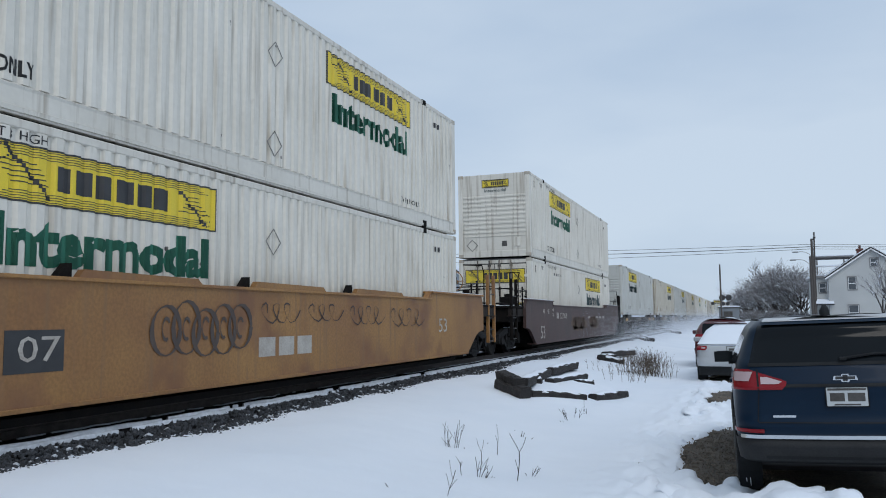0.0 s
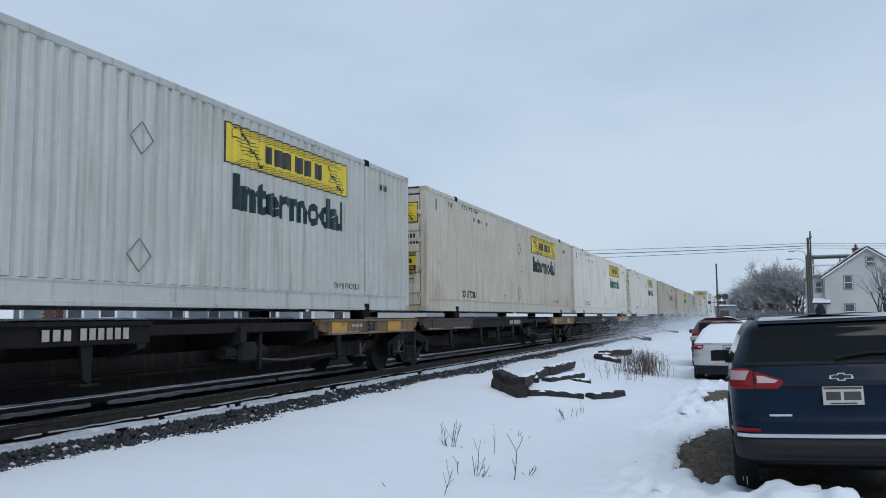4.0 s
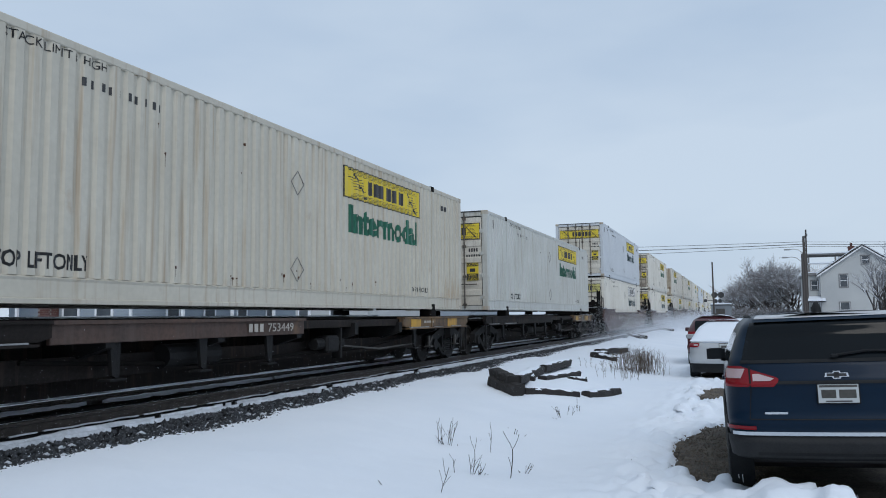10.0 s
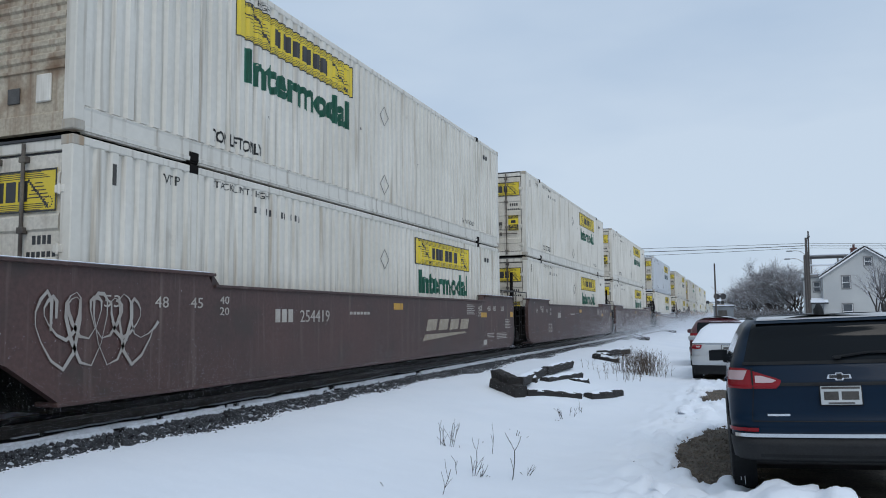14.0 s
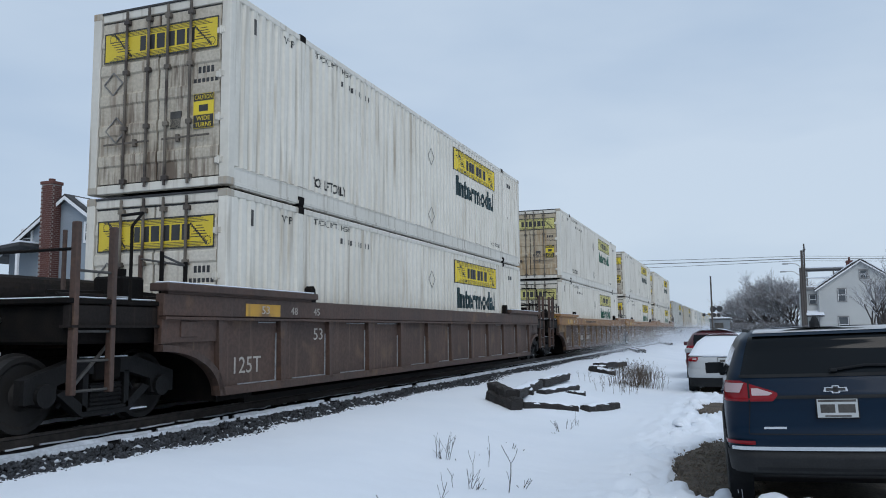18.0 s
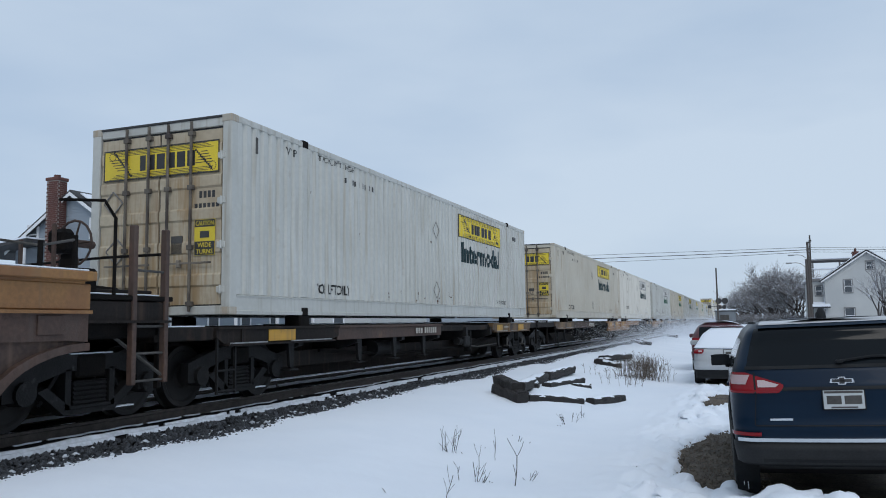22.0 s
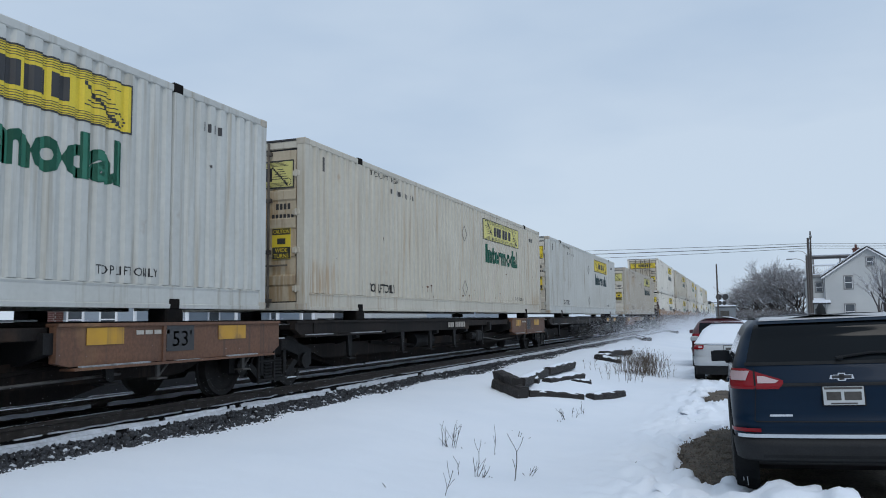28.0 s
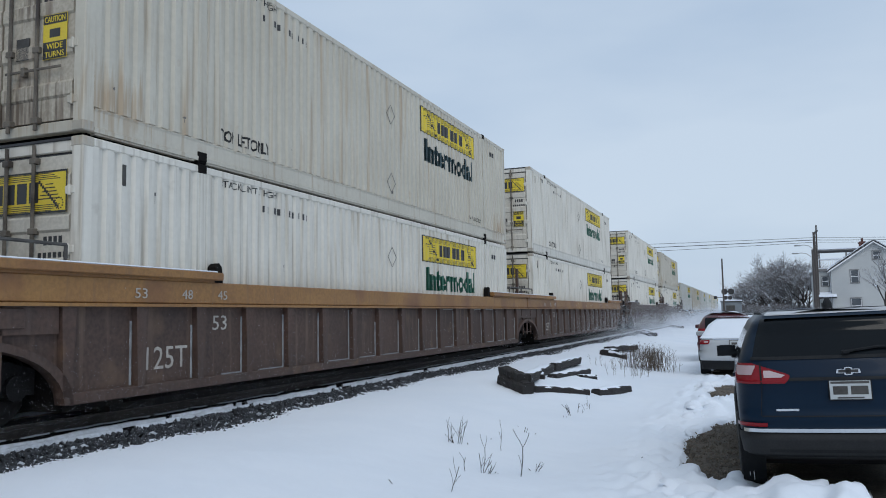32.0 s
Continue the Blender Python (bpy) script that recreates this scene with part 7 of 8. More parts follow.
PILE = [((-3.88, 14.5), (-3.04, 15.4), 0.05, 0.04, 0.0), ((-2.90, 15.6), (-2.50, 17.0), 0.03, 0.03, 0.0), ((-4.62, 14.95), (-3.90, 14.2), 0.10, 0.09, -1.0), ((-4.66, 15.2), (-4.06, 14.45), 0.26, 0.25, -1.0), ((-4.2, 14.6), (-3.86, 14.25), 0.13, 0.13, -1.0),
        ((-4.05, 14.6), (-4.40, 18.0), 0.24, 0.14, 0.0), ((-4.50, 18.7), (-4.40, 21.2), 0.12, 0.12, 0.0), ((-3.97, 16.4), (-3.66, 18.6), 0.10, 0.12, 0.0), ((-4.10, 15.9), (-4.42, 17.2), 0.10, 0.10, 0.0),
        ((-3.56, 17.35), (-3.34, 17.8), 0.06, 0.06, 0.0),
        ((-4.70, 26.6), (-3.85, 26.1), 0.04, 0.04, 0.0), ((-4.55, 26.8), (-4.14, 30.8), 0.16, 0.12, 0.0), ((-4.60, 26.3), (-4.25, 26.9), 0.1, 0.1, 0.0),
        ((-6.4, 49.0), (-5.3, 45.3), 0.1, 0.06, 0.0), ((-5.9, 47.5), (-5.0, 45.5), 0.16, 0.1, 0.0), ((-6.3, 68.0), (-5.0, 65.0), 0.12, 0.1, 0.0)]
for i, (a, b, z0, z1, bare_top) in enumerate(PILE):
    dumped_tie(a, b, z0, z1, snow=bare_top >= 0, seed=i)

STALK = material("dry_weed_stalk", (0.11, 0.085, 0.062), 0.85, second=(0.07, 0.052, 0.04), scale=9)


def weed_clump(label, spots, tall, n, seed, spread=0.1, name="weed_clump", r=0.004):
    rng = random.Random(seed)
    s, caps = Shape(), Shape()
    for k in range(n):
        cx, cy = rng.choice(spots)
        x, y = rng.gauss(cx, spread), rng.gauss(cy, spread * 1.6)
        z = ground_height(x, y) - 0.02
        h = tall * rng.uniform(0.5, 1.0)
        p = Vector((x, y, z))
        lean = Vector((rng.uniform(-0.22, 0.22), rng.uniform(-0.22, 0.22), 1)).normalized()
        q = p + lean * h
        mid = p + lean * h * 0.55 + Vector((rng.uniform(-0.03, 0.03), 0, 0))
        s.tube(p, mid, r, 4, r * 0.8).tube(mid, q, r * 0.8, 4, r * 0.4)
        for j in range(rng.randint(2, 4)):
            t = rng.uniform(0.45, 0.95)
            b = p + lean * h * t
            e = b + Vector((rng.uniform(-0.14, 0.14), rng.uniform(-0.1, 0.1), rng.uniform(0.06, 0.2))) * (tall / 0.6)
            s.tube(b, e, r * 0.6, 3, r * 0.3)
            if rng.random() < 0.5:
                caps.box(e.x - r, e.x + r, e.y - r, e.y + r, e.z - r, e.z + 2.2 * r, r * 0.4)
    ob = thing(name, label, "weeds")
    part("stalk", s, STALK, ob)["kind"] = "stuff"
    if caps.v:
        part("seed_head", caps, STALK, ob)["kind"] = "stuff"
    return ob


weed_clump("clump of dry brown weed stalks standing out of the snow", [(-3.2, 23.3), (-2.95, 23.5), (-2.7, 23.4), (-2.45, 23.2), (-2.75, 22.6)], 0.66, 170, 3, 0.2, r=0.006)
weed_clump("thin dry weeds at the edge of a weed clump", [(-3.75, 22.3), (-3.3, 21.8), (-3.0, 20.3), (-2.6, 20.8), (-2.3, 22.8)], 0.36, 40, 4, 0.2, r=0.005)
TWIG_DARK = material("dark_twig_bark", (0.03, 0.026, 0.026), 0.9, second=(0.05, 0.043, 0.04), scale=9)


def twig(x, y, tall, lean, forks, seed, r=0.005):
    """A bare forked twig standing out of the snow."""
    rng = random.Random(seed)
    s, side = Shape(), Shape()
    z = ground_height(x, y) - 0.03

    def shoot(p, d, ln, r, k, s):
        pts = [p]
        for i in range(3):
            d = (d + Vector((rng.uniform(-0.16, 0.16), rng.uniform(-0.1, 0.1), rng.uniform(-0.05, 0.1)))).normalized()
            pts.append(pts[-1] + d * ln / 3)
        s.path(pts, r, 5)
        if k:
            for i in range(rng.randint(2, 3)):
                a = (d + Vector((rng.uniform(-0.8, 0.8), rng.uniform(-0.5, 0.5), rng.uniform(-0.1, 0.3)))).normalized()
                shoot(pts[rng.randint(1, 3)], a, ln * rng.uniform(0.4, 0.7), r * 0.6, k - 1, side)

    for i in range(forks):
        d = Vector((lean + rng.uniform(-0.25, 0.25) * (forks > 1), rng.uniform(-0.2, 0.2), 1)).normalized()
        shoot(Vector((x + rng.uniform(-0.05, 0.05) * (forks > 1), y, z)), d, tall * rng.uniform(0.6, 1.0), r, 1 if tall > 0.12 else 0, s)
    ob = thing("twig", "bare dark forked twig poking up through the snow" if forks > 1 else "single bare dark twig standing in the snow", "twig", "twigs in the snow")
    part("stem", s, TWIG_DARK, ob)["kind"] = "stuff"
    if side.v:
        part("side_shoot", side, TWIG_DARK, ob)["kind"] = "stuff"
    return ob


for i, (x, y, h, lean, n) in enumerate(((-3.47, 9.11, 0.40, -0.2, 2), (-3.38, 9.15, 0.40, 0.22, 3), (-3.42, 9.12, 0.22, -0.4, 2), (-3.27, 9.18, 0.09, -0.7, 1), (-3.19, 9.38, 0.07, -0.9, 1), (-3.18, 9.7, 0.08, 0.95, 1),
                                       (-2.86, 9.15, 0.30, 0.08, 1), (-2.68, 7.89, 0.38, 0.05, 2), (-2.65, 7.91, 0.18, 0.6, 3), (-2.55, 7.98, 0.08, 0.95, 2), (-2.28, 7.95, 0.55, 0.16, 1), (-2.19, 8.28, 0.16, 0.9, 2),
                                       (-2.25, 8.31, 0.10, -0.9, 1), (-2.69, 7.0, 0.36, 0.12, 1), (-2.84, 7.83, 0.22, -0.25, 1), (-2.91, 10.46, 0.14, 0.4, 3), (-3.09, 10.8, 0.08, -0.8, 1), (-2.81, 10.45, 0.10, 0.9, 1),
                                       (-2.77, 12.5, 0.24, -0.2, 3), (-2.70, 13.0, 0.22, 0.3, 2), (-2.66, 13.6, 0.24, 0.1, 2), (-2.74, 12.2, 0.10, -0.6, 2), (-1.24, 9.25, 0.08, 0.9, 1), (-3.22, 6.9, 0.14, -0.6, 1))):
    twig(x, y, 0.85 * h, lean, n, 40 + i, 0.0034 if h < 0.5 else 0.005)

# churned snow thrown up beside the parked cars
lump = random.Random(12)
chunks = Shape()
for i in range(70):
    x, y = lump.gauss(-0.85, 0.16), lump.uniform(6.6, 19)
    if bare(x, y) > 0.6:
        continue
    r = lump.uniform(0.05, 0.15)
    z = ground_height(x, y) - 0.5 * r
    e = Euler((lump.uniform(-0.5, 0.5), lump.uniform(-0.5, 0.5), lump.random() * 6)).to_matrix()
    rings = []
    for k in range(5):
        w, q = math.cos(k * math.pi / 8.2), math.sin(k * math.pi / 8.2)
        rings.append([Vector((x, y, z)) + e @ Vector((r * 1.2 * w * math.cos(a) * (1 + 0.3 * noise.noise((3 * math.cos(a), 3 * math.sin(a), i + k * 0.6))), r * w * math.sin(a), 0.75 * r * q)) for a in [math.pi * m / 5 for m in range(11)]])
    chunks.sheet(rings)
tagged(part("snow_lumps", chunks, SNOW, smooth=True), "lumps of churned snow beside the parked cars", "snow", kind="stuff")


# ---- trees ----
BARK = material("winter_bark", (0.085, 0.072, 0.066), 0.9, second=(0.055, 0.048, 0.046), scale=6, grain=0.3, bump=0.4)
# frosted twigs, paler still because distance haze is put into their colour
TWIG = material("hazy_frosted_twig", (0.24, 0.23, 0.235), 0.9, second=(0.16, 0.15, 0.15), scale=2, vary=0.1)


def bare_tree(x, y, height, spread, seed, label="bare winter tree with snow-dusted branches", base=0.0, depth=5, forks=3, thick=0.14, name="bare_tree", stems=1, snow=True):
    rng = random.Random(seed)
    trunk, crown, dust = Shape(), Shape(), Shape()

    def grow(p, d, ln, r, k):
        q = p + d * ln
        mid = p + d * ln * 0.5 + Vector((rng.uniform(-1, 1), rng.uniform(-1, 1), 0)) * ln * 0.06
        tgt = trunk if k >= depth - 1 else crown
        tgt.tube(p, mid, r, 5 if k > 2 else 3, r * 0.85, caps=False).tube(mid, q, r * 0.85, 5 if k > 2 else 3, r * 0.65, caps=False)
        if snow and k <= 2 and rng.random() < 0.6:
            dust.tube(p + Vector((0, 0, r)), mid + Vector((0, 0, r)), r * 0.8, 3, r * 0.7)
        if k == 0:
            return
        for i in range(forks if k < depth else forks + 1):
            a = Vector((rng.gauss(0, 1), rng.gauss(0, 1), rng.uniform(-0.1, 0.75))).normalized()
            nd = (d * rng.uniform(0.6, 1.1) + a * spread).normalized()
            grow(p + d * ln * rng.uniform(0.55, 1.0), nd, ln * rng.uniform(0.58, 0.82), r * rng.uniform(0.45, 0.65), k - 1)

    ob = thing(name, label, "tree", m=pose(x, y, base))
    for i in range(stems):
        d = Vector((rng.gauss(0, 0.12 * (stems > 1) + 0.03), rng.gauss(0, 0.1 * (stems > 1) + 0.03), 1)).normalized()
        grow(Vector((rng.uniform(-0.5, 0.5) * (stems > 1), rng.uniform(-0.4, 0.4) * (stems > 1), 0)), d, height * rng.uniform(0.28, 0.36), thick, depth)
    part("trunk", trunk, BARK, ob)
    part("crown", crown, TWIG, ob)["kind"] = "stuff"
    if dust.v:
        part("snow_dusting", dust, SNOW, ob)["kind"] = "stuff"
    return ob


for i, (x, y, h) in enumerate(((-0.2, 122, 7.6), (1.0, 118, 9.4), (2.3, 114, 10.6), (3.6, 112, 11.4), (4.7, 110, 11.6), (5.7, 107, 11.0), (6.6, 104, 10.4), (0.3, 128, 8.6), (3.0, 124, 11.8), (5.2, 120, 12.0), (1.8, 110, 7.5), (4.2, 105, 7.0))):
    bare_tree(x, y, h, 0.85, 60 + i, "dense bare tree crown dusted with snow", thick=0.13, stems=3, depth=4, forks=4)
for i in range(9):
    bare_tree(-0.6 + 0.85 * i, 101 + 1.3 * (i % 3), 3.6, 1.1, 120 + i, "low bare brush with clinging snow under taller trees", depth=3, forks=5, thick=0.04, stems=7, name="shrub")
bare_tree(10.0, 66, 7.8, 0.6, 91, "bare multi-stemmed yard tree before a white house", depth=4, forks=3, thick=0.10, stems=5)
bare_tree(8.2, 70, 2.6, 1.1, 95, "low bare shrub with clinging snow before a house", depth=3, forks=4, thick=0.03, stems=6, name="shrub")
bare_tree(7.0, 68, 2.2, 1.1, 96, "low bare shrub with clinging snow before a house", depth=3, forks=4, thick=0.03, stems=6, name="shrub")

# ---- houses ----
SIDING_BLUE = material("grey_blue_siding", (0.27, 0.31, 0.35), 0.65, second=(0.24, 0.28, 0.32), scale=0.6, grain=0.08)
SIDING_WHITE = material("white_siding", (0.46, 0.47, 0.46), 0.65, second=(0.40, 0.41, 0.41), scale=0.6, grain=0.1, streak=(0.45, 0.45, 0.44), streak_cut=0.62)
TRIM = material("white_trim", (0.74, 0.75, 0.76), 0.55, second=(0.68, 0.69, 0.7), scale=2)
SHINGLE = material("dark_shingle", (0.045, 0.047, 0.05), 0.9, second=(0.07, 0.07, 0.075), scale=3, grain=0.3, bump=0.4)
PANE = glossy("window_glass", (0.05, 0.06, 0.07), (0.08, 0.09, 0.1), 0.12, 0.1, spec=0.4)
BRICK = material("chimney_brick", (0.16, 0.065, 0.05), 0.85, second=(0.12, 0.05, 0.042), scale=2, grain=0.3, vary=0.25, bump=0.3)
MORTAR = material("mortar", (0.3, 0.27, 0.25), 0.9, second=(0.24, 0.22, 0.2), scale=4)
FRAME_GREY = material("grey_window_trim", (0.2, 0.2, 0.2), 0.6, second=(0.16, 0.16, 0.16), scale=3)
CURTAIN = material("window_curtain", (0.5, 0.5, 0.5), 0.9, second=(0.42, 0.42, 0.42), scale=3)


def window(parent, m, w=0.9, h=1.5, trim=None):
    """A double-hung window; local x across, -y outwards, z up from its sill."""
    fr = 0.09
    win = part("window", Shape().box(-w / 2 - fr, w / 2 + fr, -0.05, 0.03, -fr - 0.02, 0.0, 0.008).box(-w / 2 - fr, w / 2 + fr, -0.05, 0.03, h, h + fr + 0.02, 0.008)
               .box(-w / 2 - fr, -w / 2, -0.045, 0.03, 0, h).box(w / 2, w / 2 + fr, -0.045, 0.03, 0, h), trim or TRIM, parent, m=m)
    for z0, z1, y in ((0.0, h / 2, -0.041), (h / 2, h, -0.038)):
        part("pane", Shape().box(-w / 2 + 0.03, w / 2 - 0.03, y, y + 0.01, z0 + 0.03, z1 - 0.03), PANE, win)
    part("sash", Shape().box(-w / 2, w / 2, -0.046, -0.02, h / 2 - 0.03, h / 2 + 0.03).box(-w / 2, -w / 2 + 0.035, -0.046, -0.02, 0, h).box(w / 2 - 0.035, w / 2, -0.046, -0.02, 0, h), TRIM, win)
    return win


def clapboards(parent, outline_top, x0, x1, z0, z1, mat, m, step=0.16):
    """Lapped boards on a wall: local x across, -y outwards. outline_top(z) gives the wall's span at a height."""
    z = z0
    s = Shape()
    while z < z1 - 0.02:
        a, b = outline_top(min(z + step, z1))
        a2, b2 = outline_top(z)
        top = min(z + step, z1)
        if b - a > 0.1:
            s.add([(a2, -0.024, z), (b2, -0.024, z), (b, -0.004, top), (a, -0.004, top), (a2, 0.0, z), (b2, 0.0, z)], [(0, 1, 2, 3), (0, 4, 5, 1)])
        z += step
    return part("siding", s, mat, parent, m=m)


def blue_house():
    x0, x1, y0, y1, base, eave, peak = -35.3, -27.4, 30.0, 45.0, 0.2, 5.95, 8.55
    mx = (x0 + x1) / 2
    house = thing("blue_house", "grey-blue clapboard house with brick chimney and snowy roof", "house")
    part("wall", Shape().prism([(x0, base), (x1, base), (x1, eave), (mx, peak - 0.1), (x0, eave)], 1, y0 + 0.02, y1), SIDING_BLUE, house)

    def gable(z):
        if z <= eave:
            return x0 - mx, x1 - mx
        k = (peak - z) / (peak - eave)
        return (x0 - mx) * k, (x1 - mx) * k

    clapboards(house, gable, 0, 0, base, peak - 0.1, SIDING_BLUE, pose(mx, y0 + 0.016, 0))
    clapboards(house, lambda z: (0, y1 - y0), 0, 0, base, eave, SIDING_BLUE, pose(x1 + 0.004, y0, 0, 0, 0, 90))
    # roof: two slopes and a hipped far end
    ov, ridge_end = 0.35, 38.2
    sl = (peak - eave) / (x1 - mx)
    for sg in (1, -1):
        e, ez = (x1 + ov if sg > 0 else x0 - ov), eave - sl * ov
        rf = part("roof", Shape().add([(e, y0 - ov, ez), (mx, y0 - ov, peak), (mx, ridge_end, peak), (e, y1 + ov, ez), (e, y0 - ov, ez + 0.14), (mx, y0 - ov, peak + 0.14), (mx, ridge_end, peak + 0.14), (e, y1 + ov, ez + 0.14)],
                  [(0, 1, 2, 3), (4, 7, 6, 5), (0, 4, 5, 1), (1, 5, 6, 2), (2, 6, 7, 3), (3, 7, 4, 0)]), SHINGLE, house)
        part("roof_snow", Shape().add([(e - sg * 0.02, y0 + 0.05, ez + 0.15), (mx + sg * 0.28, y0 + 0.05, peak - 0.04), (mx + sg * 0.28, ridge_end - 0.2, peak - 0.04), (e - sg * 0.02, y1 - 0.2, ez + 0.15),
             (e - sg * 0.02, y0 + 0.05, ez + 0.22), (mx + sg * 0.28, y0 + 0.05, peak + 0.02), (mx + sg * 0.28, ridge_end - 0.2, peak + 0.02), (e - sg * 0.02, y1 - 0.2, ez + 0.22)],
             [(0, 1, 2, 3), (4, 7, 6, 5), (0, 4, 5, 1), (1, 5, 6, 2), (2, 6, 7, 3), (3, 7, 4, 0)]), SNOW, rf)
        part("barge_board", Shape().add([(e, y0 - ov - 0.03, ez - 0.16), (mx, y0 - ov - 0.03, peak - 0.16), (mx, y0 - ov - 0.03, peak + 0.02), (e, y0 - ov - 0.03, ez + 0.02),
             (e, y0 - ov, ez - 0.16), (mx, y0 - ov, peak - 0.16), (mx, y0 - ov, peak + 0.02), (e, y0 - ov, ez + 0.02)], [(0, 1, 2, 3), (4, 7, 6, 5), (0, 4, 5, 1), (1, 5, 6, 2), (2, 6, 7, 3), (3, 7, 4, 0)]), TRIM, rf)
    part("hip", Shape().add([(mx, ridge_end, peak + 0.1), (x0 - ov, y1 + ov, eave - sl * ov + 0.1), (x1 + ov, y1 + ov, eave - sl * ov + 0.1)], [(0, 1, 2)]), SNOW, house)
    part("eave_fascia", Shape().box(x1 + ov - 0.03, x1 + ov + 0.03, y0 - ov, y1 + ov, eave - sl * ov - 0.12, eave - sl * ov + 0.06), TRIM, house)
    part("corner_board", Shape().box(x1 - 0.06, x1 + 0.05, y0 - 0.04, y0 + 0.08, base, eave), TRIM, house)
    for x, z, w, h in ((-29.94, 6.28, 0.6, 0.85), (-34.1, 6.15, 0.6, 0.85), (-29.0, 4.0, 0.8, 1.5), (-29.0, 1.0, 0.95, 1.75), (-31.1, 1.0, 0.95, 1.75)):
        window(house, pose(x, y0 - 0.01, z), w, h)
    for y, z, h in ((32.0, 3.9, 1.55), (34.6, 3.9, 1.55), (37.6, 3.9, 1.55), (40.2, 3.9, 1.55), (43.0, 3.9, 1.55), (33.0, 0.9, 1.7), (36.0, 0.9, 1.7), (39.0, 0.9, 1.7), (42.0, 0.9, 1.7)):
        window(house, pose(x1 + 0.02, y, z, 0, 0, 90), 0.9, h)
    # porch roof along the side that faces the tracks
    part("porch_roof", Shape().prism([(x1, 3.35), (x1 + 2.0, 2.95), (x1 + 2.0, 2.8), (x1, 2.8)], 1, y0 + 1.2, y1 - 1), TRIM, house)
    part("porch_snow", Shape().prism([(x1, 3.36), (x1 + 2.02, 2.96), (x1 + 2.02, 3.06), (x1, 3.48)], 1, y0 + 1.2, y1 - 1), SNOW, house)
    for y in (31.5, 35.5, 39.5, 43.6):
        part("porch_post", Shape().box(x1 + 1.8, x1 + 1.94, y - 0.07, y + 0.07, 0.2, 2.8, 0.01), TRIM, house)
    # two-storey porch on the far flank
    part("porch_roof", Shape().prism([(x0 - 2.6, 5.55), (x0 + 2.4, 6.05), (x0 + 2.4, 6.2), (x0 - 2.6, 5.7)], 1, y0 - 1.5, y0 + 3), SHINGLE, house)
    part("porch_snow", Shape().prism([(x0 - 2.6, 5.71), (x0 + 2.4, 6.21), (x0 + 2.4, 6.29), (x0 - 2.6, 5.79)], 1, y0 - 1.5, y0 + 3), SNOW, house)
    part("porch_floor", Shape().box(x0 - 2.5, x0 + 2.2, y0 - 1.4, y0 - 0.02, 3.0, 3.2), SIDING_BLUE, house)
    for x in (x0 - 2.4, x0 - 0.2, x0 + 2.1):
        part("porch_post", Shape().box(x - 0.07, x + 0.07, y0 - 1.4, y0 - 1.26, base, 5.75, 0.01), TRIM if x > x0 - 1 else SHINGLE, house)
    part("porch_rail", Shape().box(x0 - 2.4, x0 + 2.1, y0 - 1.37, y0 - 1.3, 4.05, 4.12), TRIM, house)
    for i in range(24):
        x = x0 - 2.3 + i * 0.185
        part("baluster", Shape().box(x, x + 0.05, y0 - 1.36, y0 - 1.31, 3.2, 4.05), TRIM, house)
    # chimney
    cx0, cx1, cy = -32.6, -31.88, y0 - 0.62
    ch = part("chimney", Shape().box(cx0, cx1, cy, y0 - 0.03, 0.2, 9.25), MORTAR, house, "tall red brick chimney")
    part("chimney_cap", Shape().box(cx0 - 0.06, cx1 + 0.06, cy - 0.06, y0 + 0.03, 9.18, 9.34, 0.02).tube(((cx0 + cx1) / 2, cy + 0.3, 9.34), ((cx0 + cx1) / 2, cy + 0.3, 9.5), 0.16, 12), BRICK, ch)
    rows = 88
    b = Shape()
    for r in range(rows):
        z = 0.25 + r * 0.101
        for k in range(3):
            x = cx0 - 0.004 + (k + (0.5 if r % 2 else 0)) * 0.24
            xa, xb = max(cx0 - 0.004, x - 0.0), min(cx1 + 0.004, x + 0.228)
            if xb - xa > 0.05:
                b.box(xa, xb, cy - 0.012, cy + 0.05, z, z + 0.088)
        b.box(cx1 - 0.03, cx1 + 0.012, cy + 0.01 + 0.12 * (r % 2), cy + 0.24 + 0.12 * (r % 2), z, z + 0.088)
        b.box(cx1 - 0.03, cx1 + 0.012, cy + 0.26 + 0.12 * (r % 2), y0 - 0.05, z, z + 0.088)
    part("brickwork", b, BRICK, ch)["kind"] = "stuff"
    return house


blue_house()


